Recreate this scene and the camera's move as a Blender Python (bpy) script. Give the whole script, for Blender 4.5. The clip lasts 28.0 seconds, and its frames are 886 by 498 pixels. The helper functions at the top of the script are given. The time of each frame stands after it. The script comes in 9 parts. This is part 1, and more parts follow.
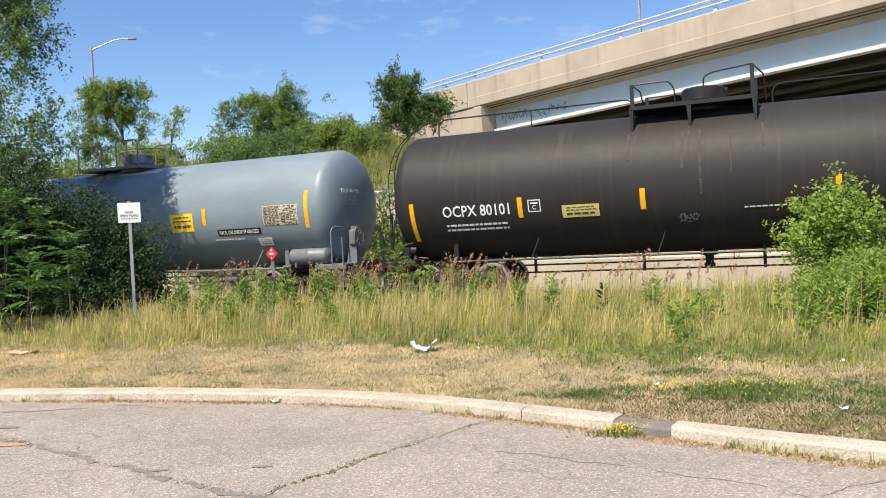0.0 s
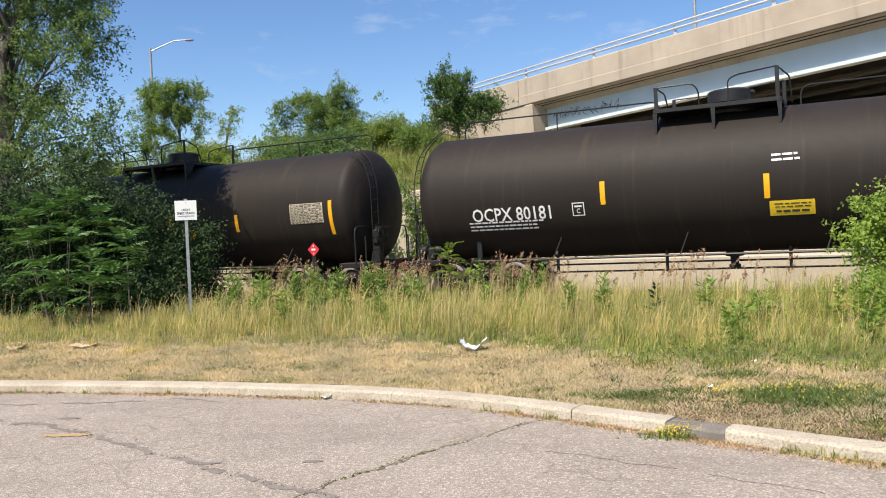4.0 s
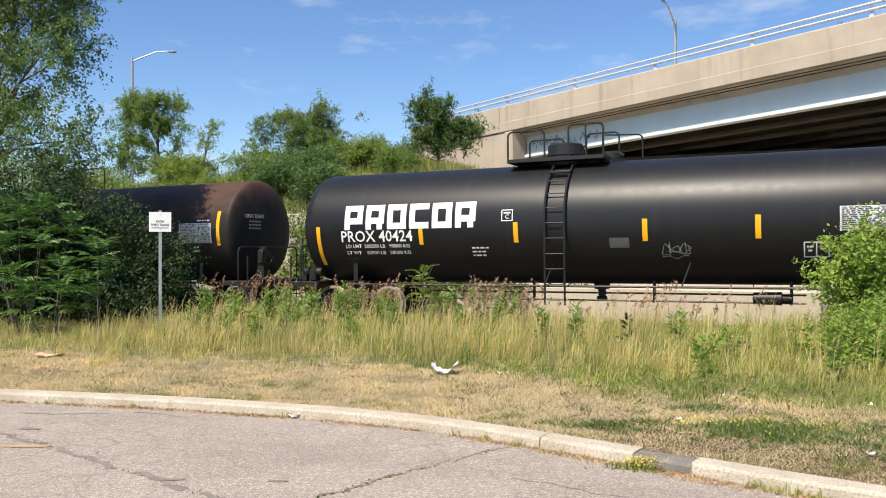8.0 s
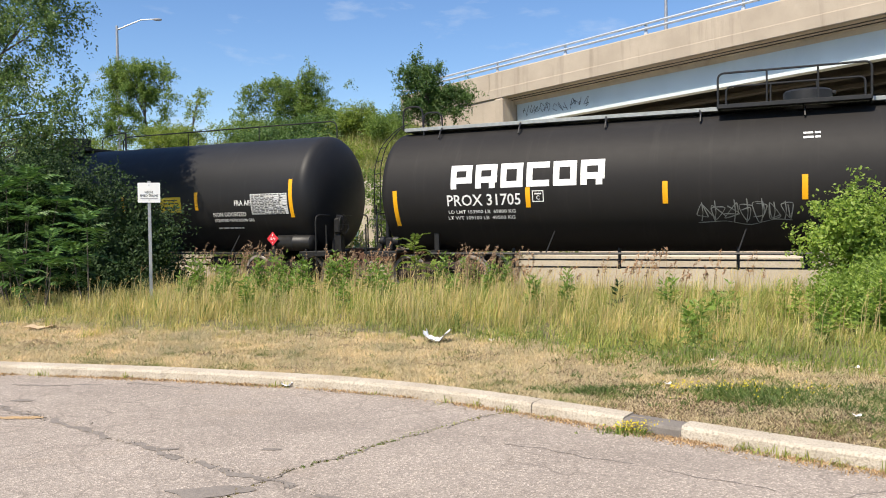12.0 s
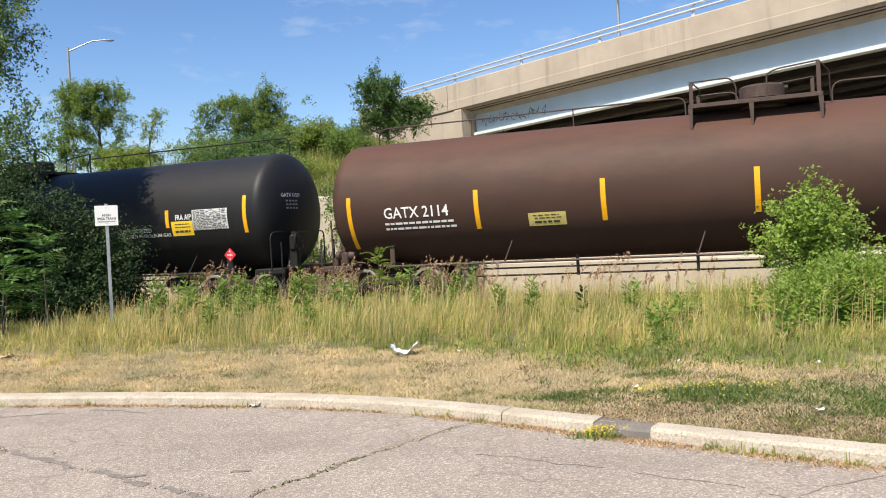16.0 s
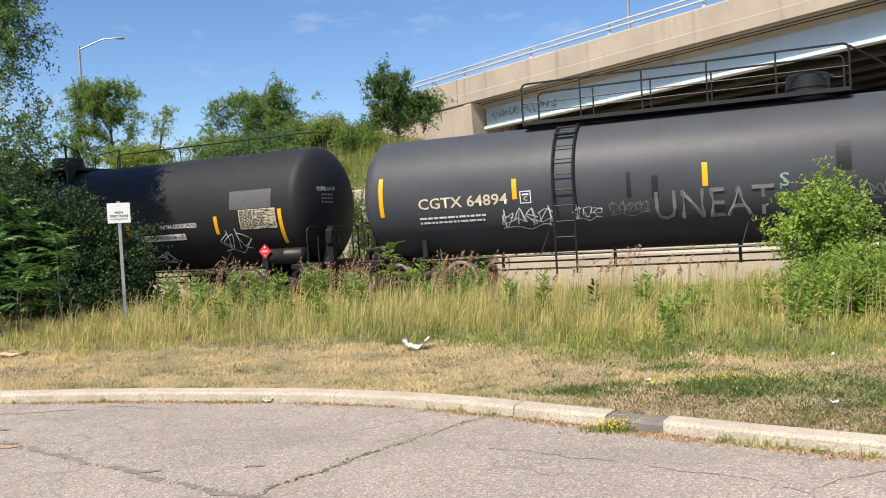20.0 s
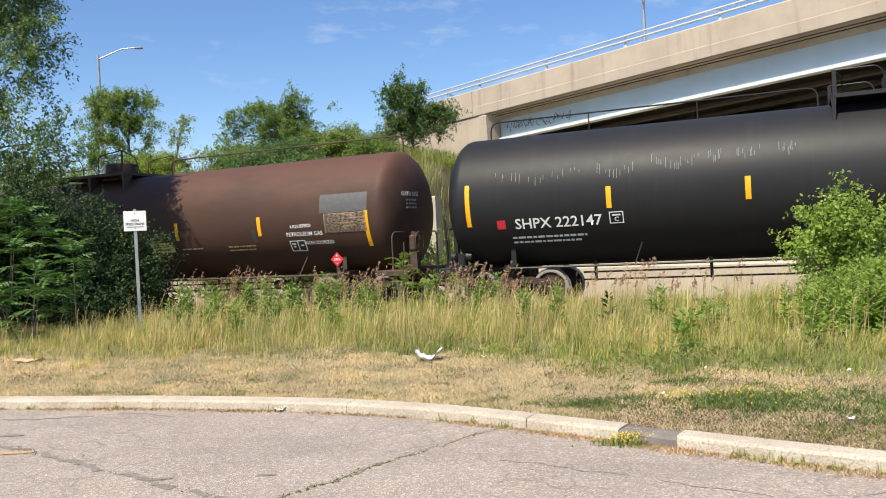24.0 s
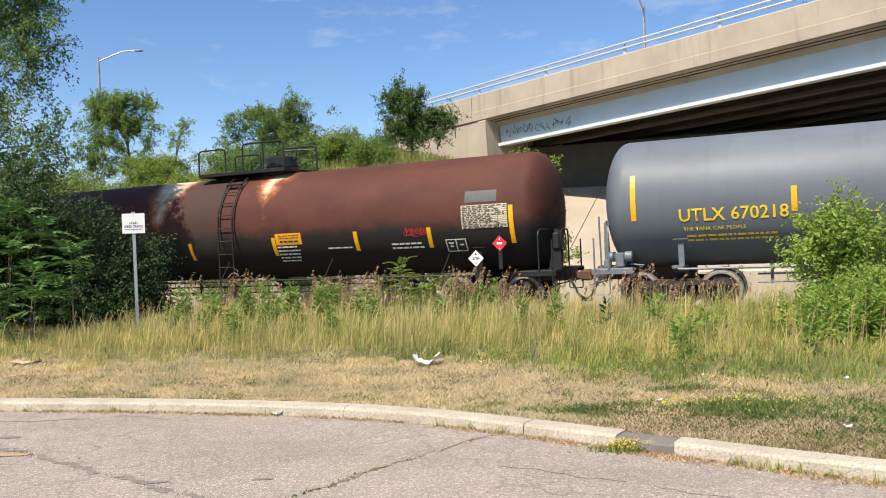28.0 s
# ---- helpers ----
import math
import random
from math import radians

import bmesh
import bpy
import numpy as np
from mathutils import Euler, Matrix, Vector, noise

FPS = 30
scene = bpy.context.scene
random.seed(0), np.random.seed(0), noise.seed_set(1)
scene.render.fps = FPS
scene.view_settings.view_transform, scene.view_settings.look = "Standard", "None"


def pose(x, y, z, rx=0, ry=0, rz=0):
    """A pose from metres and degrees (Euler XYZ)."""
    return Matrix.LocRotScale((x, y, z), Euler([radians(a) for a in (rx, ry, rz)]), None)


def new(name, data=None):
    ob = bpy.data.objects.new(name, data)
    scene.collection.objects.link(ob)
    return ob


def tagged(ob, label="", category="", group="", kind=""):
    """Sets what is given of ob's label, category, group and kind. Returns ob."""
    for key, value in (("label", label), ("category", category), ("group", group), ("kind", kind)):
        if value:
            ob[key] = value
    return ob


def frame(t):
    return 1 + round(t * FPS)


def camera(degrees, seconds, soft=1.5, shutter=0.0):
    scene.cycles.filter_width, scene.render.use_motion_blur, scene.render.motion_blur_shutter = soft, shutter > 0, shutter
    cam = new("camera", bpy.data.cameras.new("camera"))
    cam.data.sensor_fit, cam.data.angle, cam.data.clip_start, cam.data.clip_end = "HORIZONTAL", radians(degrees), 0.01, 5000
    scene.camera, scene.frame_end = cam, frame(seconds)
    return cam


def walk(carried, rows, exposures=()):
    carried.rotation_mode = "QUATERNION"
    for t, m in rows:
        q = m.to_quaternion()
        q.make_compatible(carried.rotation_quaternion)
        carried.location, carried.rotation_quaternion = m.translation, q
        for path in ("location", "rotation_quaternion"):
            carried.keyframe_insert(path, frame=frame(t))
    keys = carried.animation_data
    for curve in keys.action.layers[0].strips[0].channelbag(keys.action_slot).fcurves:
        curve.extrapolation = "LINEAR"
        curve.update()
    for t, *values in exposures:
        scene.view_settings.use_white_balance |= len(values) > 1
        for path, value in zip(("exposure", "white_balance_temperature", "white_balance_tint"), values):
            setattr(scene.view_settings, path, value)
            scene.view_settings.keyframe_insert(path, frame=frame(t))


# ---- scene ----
cam = camera(57.3, 28.0, soft=1.0)
PATH = [
    (0.0, pose(0, 0, 1.6, 88.508, 2.597, -0.431)),
    (0.5, pose(0, 0, 1.6, 88.468, 2.667, 0.853)),
    (1.0, pose(0, 0, 1.6, 88.413, 2.666, 1.665)),
    (1.5, pose(0, 0, 1.6, 88.275, 2.650, 2.330)),
    (2.0, pose(0, 0, 1.6, 87.973, 2.895, 3.436)),
    (2.5, pose(0, 0, 1.6, 87.456, 3.120, 4.172)),
    (3.0, pose(0, 0, 1.6, 87.526, 3.137, 3.949)),
    (3.5, pose(0, 0, 1.6, 87.912, 2.759, 3.491)),
    (5.5, pose(0, 0, 1.6, 90.029, 2.087, 2.572)),
    (6.0, pose(0, 0, 1.6, 89.548, 2.666, 2.396)),
    (6.5, pose(0, 0, 1.6, 89.065, 1.575, 1.524)),
    (7.0, pose(0, 0, 1.6, 89.544, 0.427, 1.303)),
    (7.5, pose(0, 0, 1.6, 89.807, 0.005, 1.458)),
    (8.0, pose(0, 0, 1.6, 90.128, 0.018, 1.418)),
    (8.5, pose(0, 0, 1.6, 90.250, 0.355, 1.219)),
    (9.0, pose(0, 0, 1.6, 90.445, 0.222, 1.210)),
    (9.5, pose(0, 0, 1.6, 90.798, 0.235, 1.072)),
    (10.0, pose(0, 0, 1.6, 90.526, 0.353, 0.935)),
    (10.5, pose(0, 0, 1.6, 89.682, -0.101, 1.230)),
    (11.0, pose(0, 0, 1.6, 89.021, 0.477, 1.744)),
    (11.5, pose(0, 0, 1.6, 88.505, 0.785, 1.847)),
    (12.0, pose(0, 0, 1.6, 87.894, 0.519, 0.770)),
    (12.5, pose(0, 0, 1.6, 87.423, 0.497, -0.130)),
    (14.5, pose(0, 0, 1.6, 89.237, 1.155, -1.781)),
    (15.0, pose(0, 0, 1.6, 89.760, 1.974, -2.145)),
    (15.5, pose(0, 0, 1.6, 89.234, 2.422, -2.511)),
    (16.0, pose(0, 0, 1.6, 88.656, 2.599, -1.822)),
    (16.5, pose(0, 0, 1.6, 88.368, 2.645, -0.729)),
    (17.0, pose(0, 0, 1.6, 88.622, 2.268, -0.124)),
    (17.5, pose(0, 0, 1.6, 89.104, 2.134, 0.049)),
    (18.0, pose(0, 0, 1.6, 88.710, 2.256, -0.487)),
    (18.5, pose(0, 0, 1.6, 88.485, 2.601, -1.791)),
    (19.0, pose(0, 0, 1.6, 88.808, 3.063, -1.933)),
    (19.5, pose(0, 0, 1.6, 88.775, 2.956, -1.470)),
    (20.0, pose(0, 0, 1.6, 88.311, 3.078, -1.061)),
    (20.5, pose(0, 0, 1.6, 88.053, 3.254, -1.011)),
    (21.0, pose(0, 0, 1.6, 88.156, 2.983, -0.844)),
    (21.5, pose(0, 0, 1.6, 88.425, 3.002, -0.288)),
    (23.5, pose(0, 0, 1.6, 89.120, 2.337, 0.518)),
    (24.0, pose(0, 0, 1.6, 89.118, 2.555, -0.084)),
    (24.5, pose(0, 0, 1.6, 89.420, 2.475, -0.502)),
    (25.0, pose(0, 0, 1.6, 89.665, 1.818, -1.303)),
    (25.5, pose(0, 0, 1.6, 89.823, 1.991, -1.907)),
    (26.0, pose(0, 0, 1.6, 89.611, 2.392, -1.587)),
    (26.5, pose(0, 0, 1.6, 89.546, 2.482, -0.965)),
    (27.0, pose(0, 0, 1.6, 89.665, 2.333, -0.359)),
    (27.5, pose(0, 0, 1.6, 89.653, 2.094, -0.013)),
    (28.0, pose(0, 0, 1.6, 89.458, 2.111, -0.186)),
]
# the clip's own small swings of exposure
EXPOSURES = [(0, 0.59), (1, 0.41), (2, 0.51), (3, 0.52), (6, 0.49), (8, 0.55), (9, 0.57), (10, 0.56), (11, 0.56), (12, 0.52), (15, 0.53), (16, 0.54),
             (17, 0.60), (18, 0.57), (20, 0.49), (21, 0.52), (24, 0.56), (25, 0.53), (26, 0.53), (27, 0.54), (28, 0.51)]
walk(cam, PATH, EXPOSURES)

# ---- sky and sun ----
SUN_DIR = Vector((0.337, 0.464, -0.819)).normalized()      # the way the sunlight travels
world = bpy.data.worlds.new("world")
scene.world = world
world.use_nodes = True
wt = world.node_tree
for n in list(wt.nodes):
    wt.nodes.remove(n)
w_out = wt.nodes.new("ShaderNodeOutputWorld")
w_bg = wt.nodes.new("ShaderNodeBackground")
w_sky = wt.nodes.new("ShaderNodeTexSky")
w_sky.sky_type = "NISHITA"
w_sky.sun_disc = False
w_sky.sun_elevation = math.asin(-SUN_DIR.z)
w_sky.sun_rotation = math.atan2(-SUN_DIR.x, -SUN_DIR.y)
w_sky.air_density, w_sky.dust_density, w_sky.ozone_density = 1.0, 0.15, 4.0
w_bg.inputs["Strength"].default_value = 0.10
# thin fair-weather cloud, in wisps
w_tc = wt.nodes.new("ShaderNodeTexCoord")
w_map = wt.nodes.new("ShaderNodeMapping")
w_map.inputs["Scale"].default_value = (2.2, 2.2, 7.0)
w_map.inputs["Rotation"].default_value = (0.0, 0.25, 0.0)
w_noise = wt.nodes.new("ShaderNodeTexNoise")
w_noise.inputs["Scale"].default_value = 3.4
w_noise.inputs["Detail"].default_value = 9.0
w_noise.inputs["Roughness"].default_value = 0.58
w_ramp = wt.nodes.new("ShaderNodeValToRGB")
w_ramp.color_ramp.elements[0].position, w_ramp.color_ramp.elements[1].position = 0.55, 0.78
w_mul = wt.nodes.new("ShaderNodeMath")
w_mul.operation = "MULTIPLY"
w_mul.inputs[1].default_value = 0.55
w_mix = wt.nodes.new("ShaderNodeMix")
w_mix.data_type = "RGBA"
w_mix.inputs["B"].default_value = (5.6, 6.0, 6.6, 1)
wt.links.new(w_tc.outputs["Generated"], w_map.inputs["Vector"])
wt.links.new(w_map.outputs["Vector"], w_noise.inputs["Vector"])
wt.links.new(w_noise.outputs["Fac"], w_ramp.inputs["Fac"])
wt.links.new(w_ramp.outputs["Color"], w_mul.inputs[0])
wt.links.new(w_mul.outputs["Value"], w_mix.inputs["Factor"])
w_hue = wt.nodes.new("ShaderNodeHueSaturation")
w_hue.inputs["Hue"].default_value = 0.506
w_hue.inputs["Saturation"].default_value, w_hue.inputs["Value"].default_value = 1.12, 1.08
wt.links.new(w_sky.outputs["Color"], w_hue.inputs["Color"])
wt.links.new(w_hue.outputs["Color"], w_mix.inputs["A"])
wt.links.new(w_mix.outputs["Result"], w_bg.inputs["Color"])
wt.links.new(w_bg.outputs["Background"], w_out.inputs["Surface"])

sun_data = bpy.data.lights.new("sun", "SUN")
sun_data.energy, sun_data.angle, sun_data.color = 4.8, radians(0.53), (1.0, 0.90, 0.75)
sun = new("sun", sun_data)
sun.rotation_mode = "QUATERNION"
sun.rotation_quaternion = SUN_DIR.to_track_quat("-Z", "Y")

# ---- materials ----
def nodes_of(name):
    m = bpy.data.materials.new(name)
    m.use_nodes = True
    t = m.node_tree
    return m, t, t.nodes["Principled BSDF"]


def noise_node(t, scale, detail=5.0, rough=0.55, stretch=(1, 1, 1), coord="Object"):
    tc = t.nodes.new("ShaderNodeTexCoord")
    mp = t.nodes.new("ShaderNodeMapping")
    mp.inputs["Scale"].default_value = stretch
    nz = t.nodes.new("ShaderNodeTexNoise")
    nz.inputs["Scale"].default_value, nz.inputs["Detail"].default_value, nz.inputs["Roughness"].default_value = scale, detail, rough
    t.links.new(tc.outputs[coord], mp.inputs["Vector"])
    t.links.new(mp.outputs["Vector"], nz.inputs["Vector"])
    return nz.outputs["Fac"]


def ramp_node(t, fac, lo, hi, a=(0, 0, 0), b=(1, 1, 1)):
    r = t.nodes.new("ShaderNodeValToRGB")
    r.color_ramp.elements[0].position, r.color_ramp.elements[1].position = lo, hi
    r.color_ramp.elements[0].color, r.color_ramp.elements[1].color = (*a, 1), (*b, 1)
    t.links.new(fac, r.inputs["Fac"])
    return r.outputs["Color"]


def mix_node(t, fac, a, b):
    m = t.nodes.new("ShaderNodeMix")
    m.data_type = "RGBA"
    for key, v in (("Factor", fac), ("A", a), ("B", b)):
        if isinstance(v, bpy.types.NodeSocket):
            t.links.new(v, m.inputs[key])
        elif key == "Factor":
            m.inputs[key].default_value = v
        else:
            m.inputs[key].default_value = (*v, 1)
    return m.outputs["Result"]


def math_node(t, op, a, b=0.0, c=None):
    m = t.nodes.new("ShaderNodeMath")
    m.operation = op
    for i, v in enumerate((a, b) if c is None else (a, b, c)):
        if isinstance(v, bpy.types.NodeSocket):
            t.links.new(v, m.inputs[i])
        else:
            m.inputs[i].default_value = v
    return m.outputs["Value"]


def bump_node(t, p, height, strength, distance):
    b = t.nodes.new("ShaderNodeBump")
    b.inputs["Strength"].default_value, b.inputs["Distance"].default_value = strength, distance
    t.links.new(height, b.inputs["Height"])
    t.links.new(b.outputs["Normal"], p.inputs["Normal"])


def surface(name, base, other, scale=3.0, fine=60.0, rough=0.8, bump=0.4, depth=0.01, metal=0.0, fine_amount=0.25, stretch=(1, 1, 1)):
    """A surface of two colours in patches, with a fine grain over them."""
    m, t, p = nodes_of(name)
    big = ramp_node(t, noise_node(t, scale, 6, 0.6, stretch), 0.35, 0.68)
    col = mix_node(t, big, base, other)
    grain = noise_node(t, fine, 4, 0.6)
    dark = tuple(c * 0.55 for c in base)
    col = mix_node(t, math_node(t, "MULTIPLY", ramp_node(t, grain, 0.45, 0.75), fine_amount * 2), col, dark)
    t.links.new(col, p.inputs["Base Color"])
    p.inputs["Roughness"].default_value, p.inputs["Metallic"].default_value = rough, metal
    bump_node(t, p, grain, bump, depth)
    return m


def plain(name, col, rough=0.6, metal=0.0, vary=0.25, scale=9.0):
    """Paint or metal with slight uneven fading."""
    m, t, p = nodes_of(name)
    n = noise_node(t, scale, 5, 0.6)
    t.links.new(mix_node(t, ramp_node(t, n, 0.3, 0.75), tuple(c * (1 - vary) for c in col), tuple(min(1, c * (1 + vary)) for c in col)), p.inputs["Base Color"])
    p.inputs["Roughness"].default_value, p.inputs["Metallic"].default_value = rough, metal
    return m


def tank_paint(name, base, streak, rough=0.45, rust=None, rust_amount=0.0, streaks=0.35, shine=0.28):
    """Weathered tank paint: broad fading, run-off streaks down the sides, rust bloom along the crown."""
    m, t, p = nodes_of(name)
    fade = ramp_node(t, noise_node(t, 0.8, 6, 0.6, (0.5, 1, 1)), 0.3, 0.7)
    col = mix_node(t, fade, tuple(c * 0.86 for c in base), tuple(c * 1.14 for c in base))
    runs = ramp_node(t, noise_node(t, 2.2, 6, 0.65, (2.6, 0.25, 0.16)), 0.55, 0.8)
    col = mix_node(t, math_node(t, "MULTIPLY", runs, streaks), col, streak)
    specks = ramp_node(t, noise_node(t, 30, 4, 0.7), 0.62, 0.74)
    col = mix_node(t, math_node(t, "MULTIPLY", specks, 0.10), col, streak)
    if rust:
        tc = t.nodes.new("ShaderNodeTexCoord")
        sp = t.nodes.new("ShaderNodeSeparateXYZ")
        t.links.new(tc.outputs["Object"], sp.inputs["Vector"])
        up = math_node(t, "MULTIPLY_ADD", sp.outputs["Z"], 0.5, -1.66)
        f = math_node(t, "ADD", up, math_node(t, "MULTIPLY", noise_node(t, 1.3, 7, 0.65, (0.35, 1, 1)), 1.5))
        col = mix_node(t, math_node(t, "MULTIPLY", ramp_node(t, f, 0.55, 1.0), rust_amount), col, rust)
    t.links.new(col, p.inputs["Base Color"])
    r = t.nodes.new("ShaderNodeMapRange")
    r.inputs["To Min"].default_value, r.inputs["To Max"].default_value = rough - 0.03, rough + 0.07
    t.links.new(noise_node(t, 5, 5, 0.6), r.inputs["Value"])
    t.links.new(r.outputs["Result"], p.inputs["Roughness"])
    p.inputs["Specular IOR Level"].default_value = shine
    bump_node(t, p, noise_node(t, 0.9, 2, 0.5), 0.06, 0.02)
    return m


def leaf_mat(name, a, b, c, rough=0.5, glow=0.35):
    """Foliage whose leaves differ one from another and let some light through."""
    m, t, p = nodes_of(name)
    g = t.nodes.new("ShaderNodeNewGeometry")
    r = t.nodes.new("ShaderNodeValToRGB")
    r.color_ramp.elements[0].color, r.color_ramp.elements[1].color = (*a, 1), (*c, 1)
    e = r.color_ramp.elements.new(0.5)
    e.color = (*b, 1)
    t.links.new(g.outputs["Random Per Island"], r.inputs["Fac"])
    patch = ramp_node(t, noise_node(t, 1.4, 5, 0.6), 0.32, 0.7, (0.68, 0.74, 0.70), (1.25, 1.18, 1.05))
    mx = t.nodes.new("ShaderNodeMix")
    mx.data_type, mx.blend_type = "RGBA", "MULTIPLY"
    mx.inputs["Factor"].default_value = 1.0
    t.links.new(r.outputs["Color"], mx.inputs["A"])
    t.links.new(patch, mx.inputs["B"])
    t.links.new(mx.outputs["Result"], p.inputs["Base Color"])
    p.inputs["Roughness"].default_value = rough
    tr = t.nodes.new("ShaderNodeBsdfTranslucent")
    t.links.new(mx.outputs["Result"], tr.inputs["Color"])
    ms = t.nodes.new("ShaderNodeMixShader")
    ms.inputs["Fac"].default_value = glow
    t.links.new(p.outputs["BSDF"], ms.inputs[1])
    t.links.new(tr.outputs["BSDF"], ms.inputs[2])
    t.links.new(ms.outputs["Shader"], t.nodes["Material Output"].inputs["Surface"])
    return m


def ground_mat():
    """Dry mown turf beside the kerb, soil and green patches, gravelly earth by the track."""
    m, t, p = nodes_of("dry_turf")
    straw = mix_node(t, ramp_node(t, noise_node(t, 1.1, 6, 0.65), 0.36, 0.66), (0.56, 0.43, 0.26), (0.35, 0.265, 0.15))
    green = ramp_node(t, noise_node(t, 0.55, 6, 0.62), 0.5, 0.72)
    col = mix_node(t, math_node(t, "MULTIPLY", green, 0.45), straw, (0.20, 0.19, 0.075))
    fine = noise_node(t, 45, 5, 0.7, (1, 2.5, 1))
    col = mix_node(t, math_node(t, "MULTIPLY", ramp_node(t, fine, 0.42, 0.7), 0.45), col, (0.17, 0.125, 0.07))
    straws = noise_node(t, 150, 3, 0.7, (1, 3.0, 1))
    col = mix_node(t, math_node(t, "MULTIPLY", ramp_node(t, straws, 0.5, 0.66), 0.5), col, (0.62, 0.48, 0.28))
    t.links.new(col, p.inputs["Base Color"])
    p.inputs["Roughness"].default_value = 0.95
    bump_node(t, p, fine, 0.9, 0.03)
    return m


def asphalt_mat():
    m, t, p = nodes_of("worn_asphalt")
    big = ramp_node(t, noise_node(t, 0.7, 7, 0.62), 0.3, 0.72)
    col = mix_node(t, big, (0.30, 0.257, 0.22), (0.395, 0.342, 0.295))
    vor = t.nodes.new("ShaderNodeTexVoronoi")
    vor.inputs["Scale"].default_value = 95
    tc = t.nodes.new("ShaderNodeTexCoord")
    t.links.new(tc.outputs["Object"], vor.inputs["Vector"])
    sp = t.nodes.new("ShaderNodeSeparateColor")
    t.links.new(vor.outputs["Color"], sp.inputs["Color"])
    stone = t.nodes.new("ShaderNodeValToRGB")
    for k, (at, v) in enumerate(((0.0, 0.62), (0.55, 0.95), (0.80, 1.08), (1.0, 1.7))):
        e = stone.color_ramp.elements[k] if k < 2 else stone.color_ramp.elements.new(at)
        e.position, e.color = at, (v, v * 0.985, v * 0.965, 1)
    t.links.new(sp.outputs["Red"], stone.inputs["Fac"])
    mx = t.nodes.new("ShaderNodeMix")
    mx.data_type, mx.blend_type = "RGBA", "MULTIPLY"
    mx.inputs["Factor"].default_value = 0.9
    t.links.new(col, mx.inputs["A"])
    t.links.new(stone.outputs["Color"], mx.inputs["B"])
    stain = ramp_node(t, noise_node(t, 0.9, 6, 0.6, (0.45, 1.2, 1)), 0.55, 0.74)
    col = mix_node(t, math_node(t, "MULTIPLY", stain, 0.34), mx.outputs["Result"], (0.17, 0.145, 0.125))
    tan = ramp_node(t, noise_node(t, 1.3, 5, 0.6, (0.5, 1.4, 1)), 0.60, 0.76)
    col = mix_node(t, math_node(t, "MULTIPLY", tan, 0.22), col, (0.42, 0.31, 0.20))
    # a fine net of old cracks, in patches
    warp = t.nodes.new("ShaderNodeTexNoise")
    warp.inputs["Scale"].default_value, warp.inputs["Detail"].default_value = 3.0, 5.0
    t.links.new(tc.outputs["Object"], warp.inputs["Vector"])
    bent = t.nodes.new("ShaderNodeMix")
    bent.data_type = "RGBA"
    bent.inputs["Factor"].default_value = 0.22
    t.links.new(tc.outputs["Object"], bent.inputs["A"])
    t.links.new(warp.outputs["Color"], bent.inputs["B"])
    net = t.nodes.new("ShaderNodeTexVoronoi")
    net.feature = "DISTANCE_TO_EDGE"
    net.inputs["Scale"].default_value = 3.2
    t.links.new(bent.outputs["Result"], net.inputs["Vector"])
    line = ramp_node(t, net.outputs["Distance"], 0.0, 0.035, (1, 1, 1), (0, 0, 0))
    where = ramp_node(t, noise_node(t, 0.55, 4, 0.6), 0.42, 0.62)
    col = mix_node(t, math_node(t, "MULTIPLY", math_node(t, "MULTIPLY", line, where), 0.55), col, (0.14, 0.115, 0.095))
    t.links.new(col, p.inputs["Base Color"])
    p.inputs["Roughness"].default_value = 0.9
    bump_node(t, p, vor.outputs["Distance"], 0.7, 0.006)
    return m


def parapet_mat():
    """Weathered cast concrete with dark runs below the top edge and rusty blotches."""
    m, t, p = nodes_of("bridge_concrete")
    col = mix_node(t, ramp_node(t, noise_node(t, 0.55, 6, 0.6), 0.35, 0.68), (0.40, 0.335, 0.26), (0.49, 0.415, 0.325))
    runs = ramp_node(t, noise_node(t, 1.5, 6, 0.68, (1.6, 1.6, 0.10)), 0.54, 0.76)
    col = mix_node(t, math_node(t, "MULTIPLY", runs, 0.55), col, (0.19, 0.155, 0.115))
    wash = ramp_node(t, noise_node(t, 2.6, 5, 0.6, (0.5, 0.5, 1.0)), 0.60, 0.78)
    col = mix_node(t, math_node(t, "MULTIPLY", wash, 0.45), col, (0.52, 0.46, 0.38))
    grain = noise_node(t, 30, 4, 0.6)
    col = mix_node(t, math_node(t, "MULTIPLY", ramp_node(t, grain, 0.5, 0.75), 0.4), col, (0.22, 0.185, 0.14))
    t.links.new(col, p.inputs["Base Color"])
    p.inputs["Roughness"].default_value = 0.9
    bump_node(t, p, grain, 0.3, 0.008)
    return m


